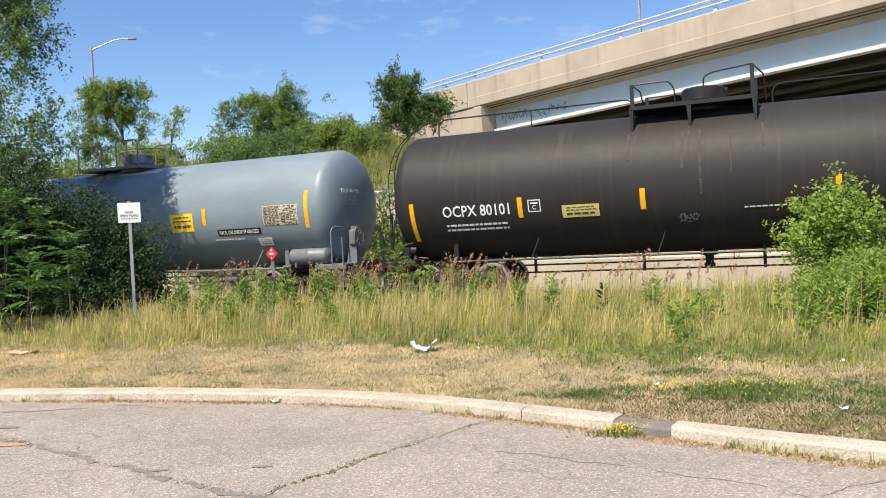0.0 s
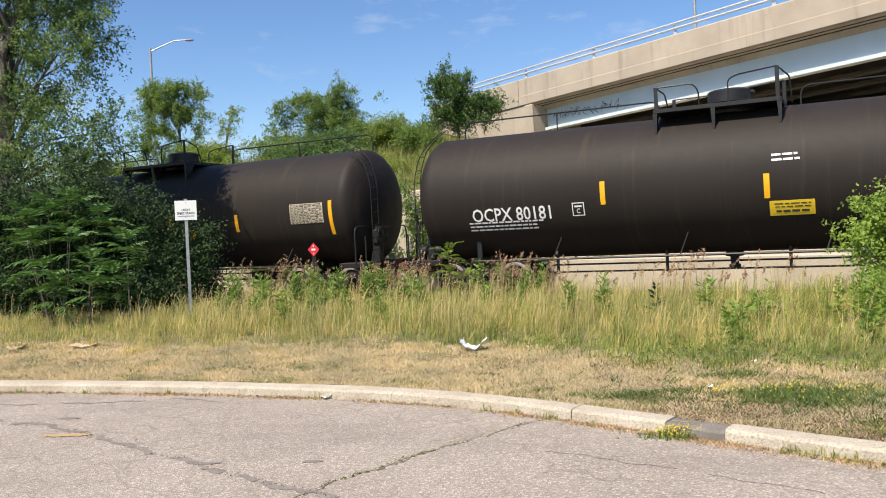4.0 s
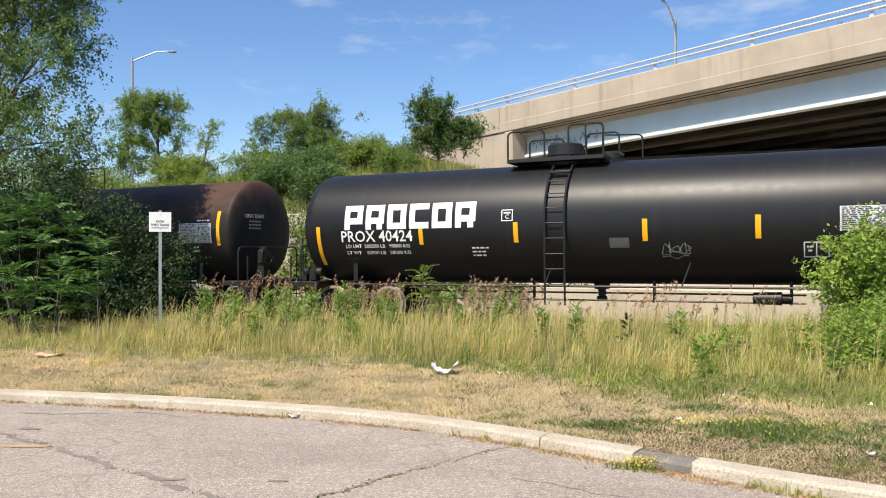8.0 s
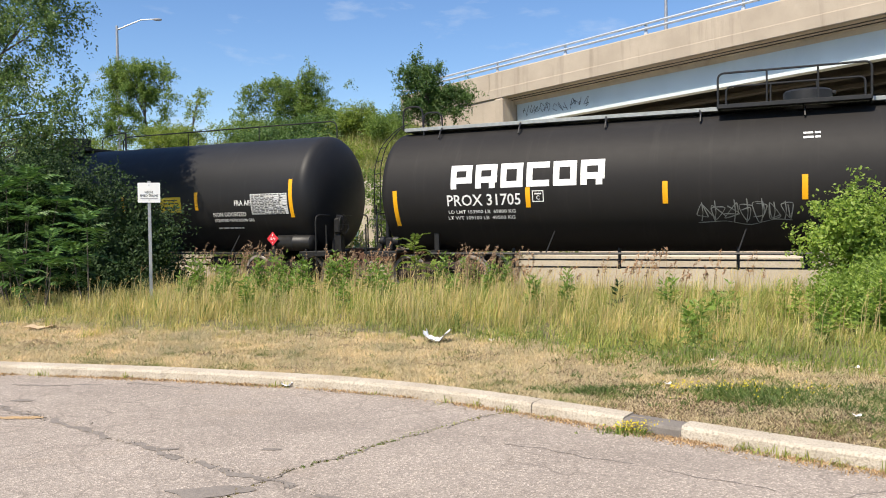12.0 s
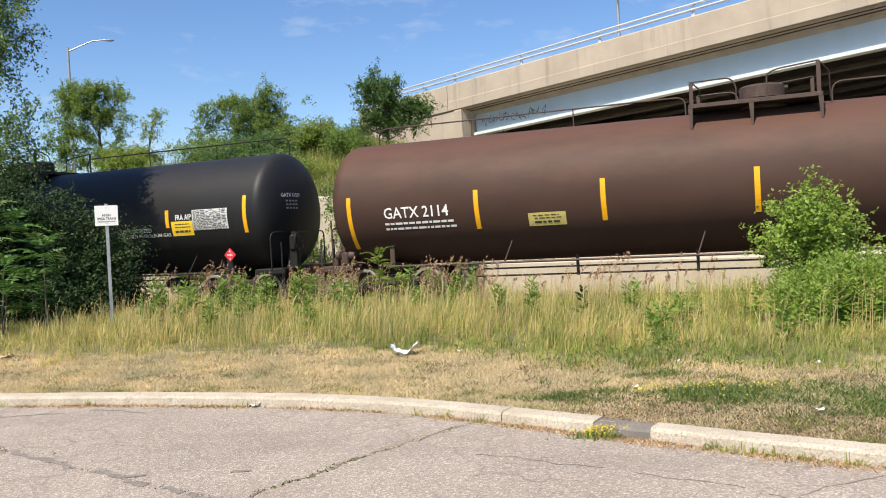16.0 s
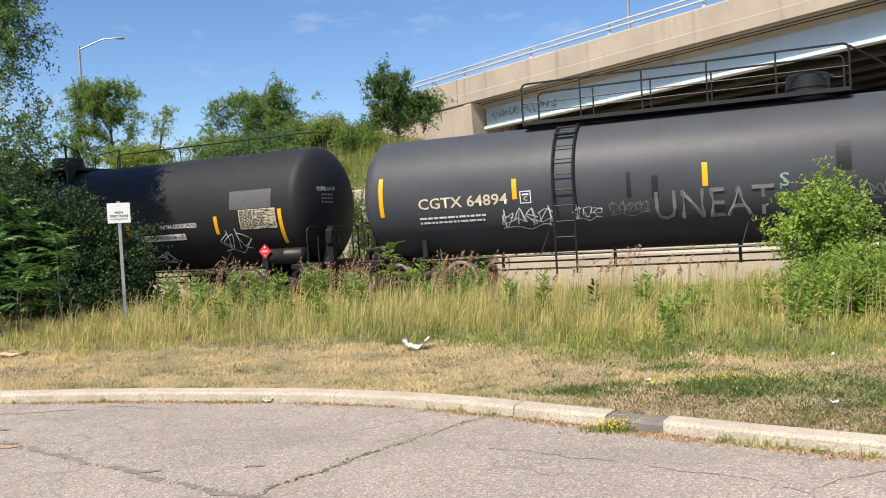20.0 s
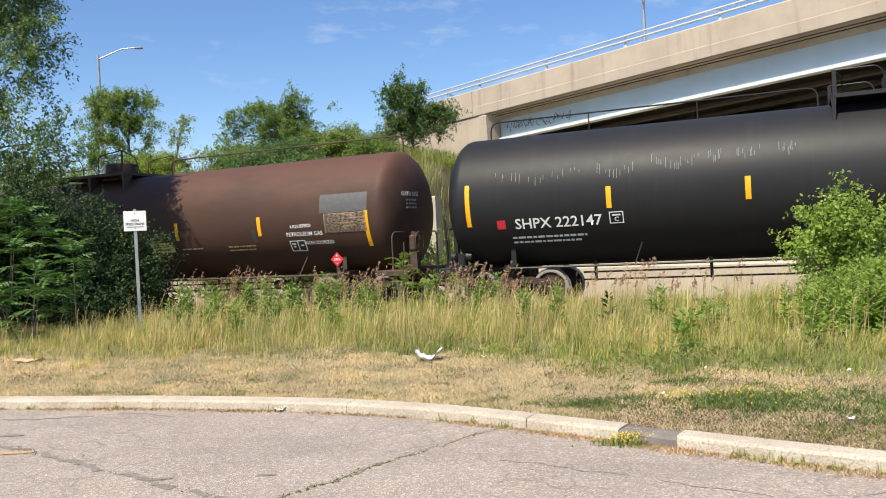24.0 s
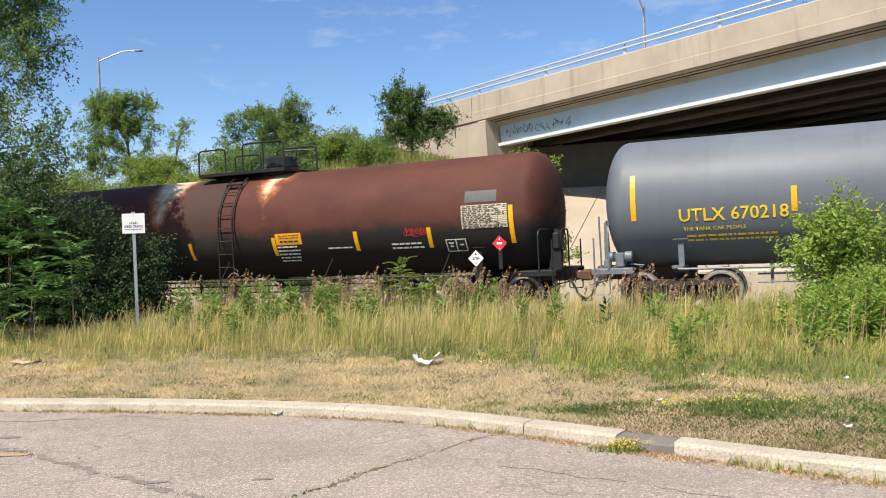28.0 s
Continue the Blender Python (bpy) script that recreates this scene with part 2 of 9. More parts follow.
MAT = {
    "turf": ground_mat(),
    "asphalt": asphalt_mat(),
    "kerb": surface("kerb_concrete", (0.46, 0.395, 0.305), (0.60, 0.535, 0.43), 2.4, 60, 0.9, 0.9, 0.012, fine_amount=0.45),
    "patch": surface("dark_patch_asphalt", (0.17, 0.15, 0.13), (0.23, 0.205, 0.18), 6, 70, 0.9, 0.6, 0.008),
    "seal": surface("crack_sealant", (0.20, 0.172, 0.148), (0.28, 0.242, 0.208), 8, 70, 0.85, 0.4, 0.004),
    "oil": surface("faded_oil_stain", (0.205, 0.178, 0.154), (0.27, 0.236, 0.205), 10, 90, 0.9, 0.6, 0.006, fine_amount=0.3),
    "soil": surface("thatchy_meadow_soil", (0.15, 0.13, 0.065), (0.22, 0.19, 0.10), 1.6, 40, 0.95, 0.8, 0.02, fine_amount=0.4),
    "lamp_grey": plain("lamp_housing_grey", (0.22, 0.22, 0.23), 0.6, 0, 0.1),
    "road_paint": surface("worn_orange_marking", (0.50, 0.33, 0.16), (0.40, 0.28, 0.16), 14, 80, 0.9, 0.4, 0.004, fine_amount=0.4),
    "concrete": parapet_mat(),
    "paving": surface("slope_paving_concrete", (0.40, 0.335, 0.25), (0.48, 0.41, 0.315), 0.5, 22, 0.9, 0.3, 0.01),
    "wall": surface("pale_wall_concrete", (0.47, 0.41, 0.325), (0.57, 0.51, 0.42), 0.6, 22, 0.9, 0.3, 0.01),
    "girder": surface("pale_blue_girder_paint", (0.60, 0.68, 0.70), (0.54, 0.62, 0.64), 1.4, 30, 0.55, 0.1, 0.004, stretch=(1, 1, 0.3)),
    "flange": surface("whitish_flange_paint", (0.72, 0.78, 0.78), (0.62, 0.68, 0.68), 1.2, 30, 0.5, 0.1, 0.004),
    # near-black colour stands for the shade under the bridge deck
    "under": surface("shade_dark_underbridge", (0.085, 0.078, 0.068), (0.06, 0.055, 0.048), 1.5, 30, 0.8, 0.2, 0.004),
    "galv": plain("galvanised_steel", (0.40, 0.41, 0.42), 0.5, 0.6, 0.15),
    "rail_alu": plain("aluminium_railing", (0.66, 0.69, 0.73), 0.45, 0.45, 0.12),
    "rust": surface("rusty_steel", (0.115, 0.058, 0.034), (0.17, 0.085, 0.05), 5, 60, 0.85, 0.5, 0.006, 0.15),
    "dusty": surface("dusty_truck_steel", (0.036, 0.025, 0.019), (0.07, 0.047, 0.035), 5, 50, 0.85, 0.5, 0.006),
    "tread": plain("polished_wheel_tread", (0.42, 0.38, 0.34), 0.35, 0.8, 0.2),
    "rim": plain("dusty_wheel_rim", (0.34, 0.30, 0.26), 0.55, 0.3, 0.2),
    "ballast": surface("grey_ballast", (0.085, 0.075, 0.066), (0.14, 0.122, 0.105), 6, 28, 0.95, 1.0, 0.05, fine_amount=0.45),
    "tie": surface("creosoted_timber", (0.07, 0.05, 0.035), (0.12, 0.09, 0.065), 4, 50, 0.9, 0.5, 0.01),
    "bark": surface("grey_brown_bark", (0.10, 0.085, 0.065), (0.16, 0.135, 0.105), 9, 50, 0.95, 0.9, 0.02, stretch=(1, 1, 0.3)),
    "white": plain("white_paint", (0.80, 0.80, 0.78), 0.6, 0, 0.06, 14),
    "sign_white": plain("white_sign_sheet", (0.82, 0.82, 0.80), 0.45, 0, 0.03, 5),
    "ink": plain("black_print", (0.025, 0.025, 0.025), 0.6, 0, 0.2),
    "grey": plain("grey_paint", (0.30, 0.30, 0.31), 0.6, 0, 0.15),
    "palegrey": plain("touch_up_grey", (0.095, 0.095, 0.096), 0.6, 0, 0.15),
    "brownpatch": plain("touch_up_brown", (0.13, 0.10, 0.068), 0.65, 0, 0.2),
    "dim": plain("faded_spray_paint", (0.20, 0.21, 0.20), 0.7, 0, 0.3),
    "dark": plain("touch_up_dark", (0.045, 0.045, 0.047), 0.6, 0, 0.2),
    "black": plain("touch_up_black", (0.014, 0.014, 0.015), 0.5, 0, 0.2),
    "yellow": plain("yellow_decal", (0.85, 0.58, 0.03), 0.5, 0, 0.06),
    "amber": plain("amber_reflective_stripe", (0.90, 0.44, 0.01), 0.4, 0, 0.08),
    "pale": plain("faded_yellow_decal", (0.62, 0.52, 0.16), 0.6, 0, 0.15),
    "orange": plain("orange_decal", (0.85, 0.38, 0.02), 0.5, 0, 0.08),
    "cream": plain("cream_paint", (0.66, 0.56, 0.40), 0.6, 0, 0.12),
    "tan": plain("faded_tan_paint", (0.36, 0.25, 0.15), 0.7, 0, 0.2),
    "red": plain("red_placard", (0.62, 0.03, 0.045), 0.5, 0, 0.08),
    "maroon": plain("faded_maroon_paint", (0.10, 0.018, 0.018), 0.6, 0, 0.25),
    "blue": plain("sky_blue_spray", (0.10, 0.36, 0.72), 0.6, 0, 0.2, 20),
    "green": plain("lime_green_spray", (0.30, 0.55, 0.22), 0.6, 0, 0.25, 20),
    "teal": plain("faded_teal_spray", (0.22, 0.36, 0.36), 0.7, 0, 0.25, 20),
    "runoff": plain("pale_rust_runoff", (0.062, 0.046, 0.036), 0.8, 0, 0.4, 30),
    "violet": plain("pale_violet_spray", (0.42, 0.40, 0.72), 0.6, 0, 0.25, 20),
    "lime": plain("yellow_spray", (0.72, 0.70, 0.16), 0.6, 0, 0.3, 20),
    "fitting_black": plain("black_fittings", (0.016, 0.0155, 0.015), 0.5, 0.1, 0.35),
    "fitting_grey": plain("grey_fittings", (0.165, 0.18, 0.195), 0.5, 0.1, 0.2),
    "fitting_brown": plain("brown_fittings", (0.075, 0.048, 0.036), 0.65, 0.1, 0.3),
    "grating": plain("pale_walkway_grating", (0.34, 0.36, 0.35), 0.55, 0.4, 0.2),
    "plastic": plain("white_plastic_film", (0.85, 0.86, 0.88), 0.35, 0, 0.05),
    "paper": plain("crumpled_brown_paper", (0.62, 0.46, 0.28), 0.8, 0, 0.15),
    # the bush's deep shade is put into this very dark leaf green
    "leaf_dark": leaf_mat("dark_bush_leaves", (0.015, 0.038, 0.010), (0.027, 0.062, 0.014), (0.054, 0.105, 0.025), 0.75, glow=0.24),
    "leaf_deep": leaf_mat("deep_green_leaves", (0.06, 0.125, 0.028), (0.10, 0.185, 0.045), (0.16, 0.25, 0.075), glow=0.4),
    "leaf_mid": leaf_mat("mid_green_leaves", (0.12, 0.20, 0.038), (0.19, 0.285, 0.06), (0.28, 0.375, 0.10), glow=0.52),
    "leaf_light": leaf_mat("light_green_leaves", (0.165, 0.25, 0.035), (0.25, 0.335, 0.055), (0.35, 0.42, 0.10), glow=0.5),
    "leaf_weed": leaf_mat("weed_leaves", (0.15, 0.26, 0.04), (0.21, 0.33, 0.055), (0.29, 0.41, 0.085), glow=0.45),
    "leaf_bright": leaf_mat("bright_green_leaves", (0.20, 0.32, 0.045), (0.29, 0.41, 0.07), (0.39, 0.50, 0.12), glow=0.5),
    "leaf_frond": leaf_mat("compound_leaflets", (0.045, 0.11, 0.020), (0.08, 0.17, 0.033), (0.16, 0.28, 0.065), glow=0.25),
    "leaf_willow": leaf_mat("grey_green_leaves", (0.085, 0.155, 0.042), (0.145, 0.235, 0.07), (0.25, 0.34, 0.12), glow=0.5),
    "grass_dry": leaf_mat("dry_grass_blades", (0.582, 0.47, 0.19), (0.739, 0.616, 0.291), (0.515, 0.493, 0.168), 0.7, 0.4),
    "grass_thatch": leaf_mat("tangled_grass_blades", (0.36, 0.36, 0.11), (0.50, 0.46, 0.17), (0.28, 0.33, 0.08), 0.7, 0.4),
    "grass_olive": leaf_mat("olive_turf_leaves", (0.12, 0.165, 0.04), (0.19, 0.23, 0.065), (0.30, 0.29, 0.11), 0.7, 0.3),
    "crumb": leaf_mat("brown_soil_crumbs", (0.10, 0.068, 0.042), (0.16, 0.11, 0.07), (0.25, 0.18, 0.11), 0.95, 0.05),
    "clover": leaf_mat("clover_leaves", (0.09, 0.155, 0.03), (0.14, 0.21, 0.05), (0.22, 0.26, 0.085), 0.6, 0.35),
    "seal_crumb": leaf_mat("dark_asphalt_crumbs", (0.22, 0.19, 0.16), (0.26, 0.225, 0.19), (0.31, 0.265, 0.22), 0.9, 0.0),
    "weed_crumb": leaf_mat("crack_weeds", (0.16, 0.125, 0.06), (0.20, 0.18, 0.08), (0.28, 0.22, 0.13), 0.9, 0.1),
    "debris": leaf_mat("dry_debris", (0.28, 0.18, 0.10), (0.46, 0.31, 0.18), (0.58, 0.43, 0.25), 0.9, 0.1),
    "grass_bank": leaf_mat("embankment_grass_blades", (0.19, 0.24, 0.05), (0.30, 0.33, 0.09), (0.46, 0.42, 0.19), 0.6, 0.4),
    "grass_seed": leaf_mat("golden_seed_heads", (0.52, 0.37, 0.18), (0.68, 0.52, 0.28), (0.60, 0.50, 0.24), 0.8, 0.3),
    "grass_green": leaf_mat("green_grass_blades", (0.238, 0.302, 0.065), (0.367, 0.41, 0.108), (0.518, 0.475, 0.162), 0.6, 0.4),
    "grass_lush": leaf_mat("lush_green_blades", (0.13, 0.20, 0.035), (0.19, 0.27, 0.055), (0.28, 0.33, 0.09), 0.6, 0.4),
    "grass_straw": leaf_mat("mown_straw", (0.583, 0.466, 0.281), (0.742, 0.615, 0.398), (0.424, 0.345, 0.196), 0.8, 0.2),
    "plume": leaf_mat("reddish_seed_heads", (0.26, 0.15, 0.10), (0.38, 0.24, 0.15), (0.46, 0.32, 0.21), 0.8, 0.25),
    "petal": leaf_mat("yellow_petals", (0.75, 0.58, 0.02), (0.85, 0.70, 0.03), (0.90, 0.78, 0.10), 0.6, 0.3),
}

# ---- mesh helpers ----
class Shape:
    """Gathers points and faces of one mesh."""

    def __init__(self):
        self.v, self.f, self.m = [], [], []

    def add(self, pts, faces, slot=0):
        o = len(self.v)
        self.v += [tuple(p) for p in pts]
        self.f += [tuple(i + o for i in q) for q in faces]
        self.m += [slot] * len(faces)
        return self

    def box(self, c, s, bevel=0.0, rot=None, slot=0):
        """A box about c of size s, with its long edges chamfered."""
        x, y, z = s[0] / 2, s[1] / 2, s[2] / 2
        b = min(bevel, x * 0.9, y * 0.9, z * 0.9)
        if b <= 0:
            pts = [(sx * x, sy * y, sz * z) for sz in (-1, 1) for sx, sy in ((-1, -1), (1, -1), (1, 1), (-1, 1))]
            faces = [(3, 2, 1, 0), (4, 5, 6, 7), (0, 1, 5, 4), (1, 2, 6, 5), (2, 3, 7, 6), (3, 0, 4, 7)]
        else:
            ring = [(-x + b, -y), (x - b, -y), (x, -y + b), (x, y - b), (x - b, y), (-x + b, y), (-x, y - b), (-x, -y + b)]
            inner = [(px * (1 - b / x), py * (1 - b / y)) for px, py in ring]
            pts = [(*q, -z) for q in inner] + [(*q, -z + b) for q in ring] + [(*q, z - b) for q in ring] + [(*q, z) for q in inner]
            faces = [tuple(range(7, -1, -1)), tuple(range(24, 32))]
            for k in range(3):
                faces += [(k * 8 + i, k * 8 + (i + 1) % 8, k * 8 + 8 + (i + 1) % 8, k * 8 + 8 + i) for i in range(8)]
        m = rot.to_3x3() if rot else None
        pts = [(m @ Vector(q)) if m else Vector(q) for q in pts]
        return self.add([(q.x + c[0], q.y + c[1], q.z + c[2]) for q in pts], faces, slot)

    def tube(self, path, radius, sides=7, cap=True, slot=0):
        """A round bar along a path; radius may be a list for a taper."""
        path = [Vector(q) for q in path]
        rad = radius if isinstance(radius, (list, tuple)) else [radius] * len(path)
        pts, faces, ref = [], [], None
        for i, q in enumerate(path):
            d = (path[min(i + 1, len(path) - 1)] - path[max(i - 1, 0)]).normalized()
            if ref is None:
                ref = d.cross(Vector((0, 0, 1)) if abs(d.z) < 0.9 else Vector((1, 0, 0))).normalized()
            ref = (ref - d * ref.dot(d)).normalized()
            up = d.cross(ref)
            pts += [q + (ref * math.cos(a) + up * math.sin(a)) * rad[i] for a in (k * math.tau / sides for k in range(sides))]
        for i in range(len(path) - 1):
            faces += [(i * sides + k, i * sides + (k + 1) % sides, (i + 1) * sides + (k + 1) % sides, (i + 1) * sides + k) for k in range(sides)]
        if cap:
            e = (len(path) - 1) * sides
            faces += [tuple(range(sides - 1, -1, -1)), tuple(range(e, e + sides))]
        return self.add(pts, faces, slot)

    def lathe(self, profile, segs=32, axis="x", c=(0, 0, 0), slot=0):
        """A turned form: profile rows are (place along the axis, radius)."""
        pts, faces = [], []
        for a, r in profile:
            for k in range(segs):
                w = k * math.tau / segs
                q = {"x": (a, r * math.cos(w), r * math.sin(w)), "y": (r * math.sin(w), a, r * math.cos(w)), "z": (r * math.cos(w), r * math.sin(w), a)}[axis]
                pts.append((q[0] + c[0], q[1] + c[1], q[2] + c[2]))
        for i in range(len(profile) - 1):
            faces += [(i * segs + k, i * segs + (k + 1) % segs, (i + 1) * segs + (k + 1) % segs, (i + 1) * segs + k) for k in range(segs)]
        faces += [tuple(range(segs - 1, -1, -1)), tuple(range((len(profile) - 1) * segs, len(profile) * segs))]
        return self.add(pts, faces, slot)

    def slab(self, outline, lo, hi, axis="y", slot=0):
        """An outline of (a, b) pairs pushed from lo to hi along an axis."""
        n = len(outline)
        put = {"y": lambda a, b, d: (a, d, b), "z": lambda a, b, d: (a, b, d), "x": lambda a, b, d: (d, a, b)}[axis]
        pts = [put(a, b, lo) for a, b in outline] + [put(a, b, hi) for a, b in outline]
        faces = [tuple(range(n)), tuple(range(2 * n - 1, n - 1, -1))] + [(i, i + n, (i + 1) % n + n, (i + 1) % n) for i in range(n)]
        return self.add(pts, faces, slot)

    def mesh(self, name, mats, smooth=False, angle=None):
        me = bpy.data.meshes.new(name)
        me.from_pydata(self.v, [], self.f)
        for m in (mats if isinstance(mats, (list, tuple)) else [mats]):
            me.materials.append(m)
        if any(self.m):
            me.polygons.foreach_set("material_index", self.m)
        bm = bmesh.new()
        bm.from_mesh(me)
        bmesh.ops.recalc_face_normals(bm, faces=bm.faces)
        if smooth:
            for q in bm.faces:
                q.smooth = True
            lim = radians(angle or 40)
            for e in bm.edges:
                if len(e.link_faces) == 2 and e.calc_face_angle(0) > lim:
                    e.smooth = False
        bm.to_mesh(me)
        bm.free()
        return me


def fast_mesh(name, verts, tris, mat, smooth=False):
    """A large mesh from arrays of points and triangles."""
    me = bpy.data.meshes.new(name)
    verts, tris = np.asarray(verts, np.float32), np.asarray(tris, np.int32)
    me.vertices.add(len(verts))
    me.vertices.foreach_set("co", verts.ravel())
    me.loops.add(tris.size)
    me.loops.foreach_set("vertex_index", tris.ravel())
    me.polygons.add(len(tris))
    me.polygons.foreach_set("loop_start", np.arange(len(tris), dtype=np.int32) * 3)
    if smooth:
        me.polygons.foreach_set("use_smooth", np.ones(len(tris), bool))
    me.materials.append(mat)
    me.update(calc_edges=True)
    me.validate()
    return me


def part(name, shape, material, parent, label="", smooth=False, place=None):
    """Links a shape or a ready mesh as one object under a thing or a part."""
    me = shape if isinstance(shape, bpy.types.Mesh) else shape.mesh(name, material, smooth)
    ob = new(name, me)
    ob.parent = parent
    if place is not None:
        ob.matrix_basis = place
    return tagged(ob, label) if label else ob


def thing(name, label, category, m=None, group="", kind=""):
    ob = new(name)
    ob.empty_display_size = 0.3
    if m is not None:
        ob.matrix_basis = m
    return tagged(ob, label, category, group, kind)


def solid(name, shape, material, label="", category="", kind="", group="", smooth=False, m=None):
    ob = new(name, shape if isinstance(shape, bpy.types.Mesh) else shape.mesh(name, material, smooth))
    if m is not None:
        ob.matrix_basis = m
    return tagged(ob, label, category, group, kind)


def rounded(path, r=0.12, n=4):
    """A path whose corners are rounded, for bent pipe."""
    path = [Vector(q) for q in path]
    out = [path[0]]
    for a, b, c in zip(path, path[1:], path[2:]):
        d1, d2 = (a - b), (c - b)
        k = min(r, d1.length * 0.45, d2.length * 0.45)
        p1, p2 = b + d1.normalized() * k, b + d2.normalized() * k
        out += [p1.lerp(b, t).lerp(b.lerp(p2, t), t) for t in (i / n for i in range(n + 1))]
    return out + [path[-1]]


# ---- plan ----
TRACK_TURN = -23.4                       # the track's direction in the plan
SLOPE = 0.0085                           # its rise towards the bridge
TRACK_FAR = 19.85                        # from the eye to the track's middle
RAIL_Z = -0.17
U = np.array([math.cos(radians(TRACK_TURN)), math.sin(radians(TRACK_TURN))])
N = np.array([-U[1], U[0]])
KX = np.linspace(-60, 60, 1201)
_ky = np.interp(KX, [-60, -20, -8, -4.92, -2.96, -1.16, -0.1, 1.04, 1.86, 2.3, 5, 12, 60], [11.2, 10.2, 8.98, 8.52, 8.13, 7.60, 7.09, 6.27, 5.62, 5.30, 3.45, -1.4, -34.5])
_kern = np.exp(-np.linspace(-2, 2, 17) ** 2)
_ky = np.convolve(np.pad(_ky, 8, mode="edge"), _kern / _kern.sum(), mode="valid")


def kerb_y(x):
    return np.interp(x, KX, _ky)


def step(a, b, v):
    w = np.clip((np.asarray(v, float) - a) / (b - a), 0, 1)
    return w * w * (3 - 2 * w)


def track_point(s, d, z=0.0):
    """A point s along the track and d beyond its middle, z over the rail."""
    p = U * s + N * (TRACK_FAR + d)
    return (p[0], p[1], RAIL_Z + SLOPE * s + z)


def ground_z(x, y):
    x, y = np.asarray(x, float), np.asarray(y, float)
    v = y - kerb_y(x) - 0.17
    nn, s = N[0] * x + N[1] * y, U[0] * x + U[1] * y
    lift = SLOPE * np.clip(s, -600, 600)
    z = 0.085 + 0.09 * step(0, 2.6, v) + 0.02 * np.sin(x * 1.7 + y) * np.sin(y * 1.3) * step(0.3, 2, v)
    z = z + (-0.62 + lift - z) * step(14.8, 17.3, nn)
    left = 1 - step(-13.6, -11.6, s)
    top = np.clip(6.3 + 0.10 * (s + 16), 3.4, 6.6)
    top = top - 0.35 * np.clip(s + 19, 0, 8)
    bank = np.minimum(3.0 + (nn - 26.9) * 0.38, top)
    bank = np.where(nn > 26.9, bank, -0.5 + lift) * left
    toe = 30.9 + 0.3 * np.clip(s + 9, 0, 36)
    fill = np.clip(-0.55 + (nn - toe) * 0.43, -0.55, 4.6) * (1 - step(26, 42, s)) + lift * step(26, 42, s)
    fill = np.where(nn > toe, fill, -0.62 + lift) * (1 - left)
    return np.where(nn > 25.8, bank + fill, z)


EDGE_X = [-20, -9, -5.5, -3.8, -2.28, -0.81, 0.51, 1.57, 2.22, 2.63, 3.5, 6, 9, 16]           # front of the tall grass
EDGE_Y = [13.5, 11.6, 10.93, 10.4, 10.18, 9.72, 9.11, 8.2, 7.75, 7.95, 7.5, 6.3, 4.6, 0.6]


# ---- ground, road, kerb ----
def spread(dense, reach, first, far):
    """Even steps to dense, then growing ones to far."""
    out, d = list(np.arange(0, dense, first)), first
    while out[-1] < far:
        d *= 1.22
        out.append(out[-1] + d)
    return out


def sheet(name, xs, vs, sign, height, mat, gap):
    X, V = np.meshgrid(np.array(xs), np.array(vs))
    Y = kerb_y(np.clip(X, -60, 60)) + sign * (V + gap)
    Z = height(X, Y)
    n, m = X.shape
    idx = np.arange(n * m).reshape(n, m)
    a, b, c, d = idx[:-1, :-1].ravel(), idx[:-1, 1:].ravel(), idx[1:, 1:].ravel(), idx[1:, :-1].ravel()
    tri = np.concatenate([np.stack([a, b, c], 1), np.stack([a, c, d], 1)])
    if sign < 0:
        tri = tri[:, ::-1]
    return fast_mesh(name, np.stack([X.ravel(), Y.ravel(), Z.ravel()], 1), tri, mat, True)


_side = spread(16, 0, 0.3, 2200)
XS = sorted({-q for q in _side} | set(_side))
ground = new("ground", sheet("ground", XS, spread(46, 0, 0.3, 2600), 1, ground_z, MAT["turf"], 0.12))
ground.data.materials.append(MAT["soil"])
_mid = np.zeros(len(ground.data.polygons) * 3, np.float32)
ground.data.polygons.foreach_get("center", _mid)
_mid = _mid.reshape(-1, 3)
ground.data.polygons.foreach_set("material_index", (_mid[:, 1] > np.interp(_mid[:, 0], EDGE_X, EDGE_Y) + 0.35).astype(np.int32))
tagged(ground, "dry grassy ground rising to a road embankment", "ground", kind="structure")
road = new("road", sheet("road", XS, spread(10, 0, 0.5, 1500), -1, lambda x, y: 0.0 * x, MAT["asphalt"], -0.10))
tagged(road, "worn pinkish-grey asphalt turning area", "road", kind="structure")


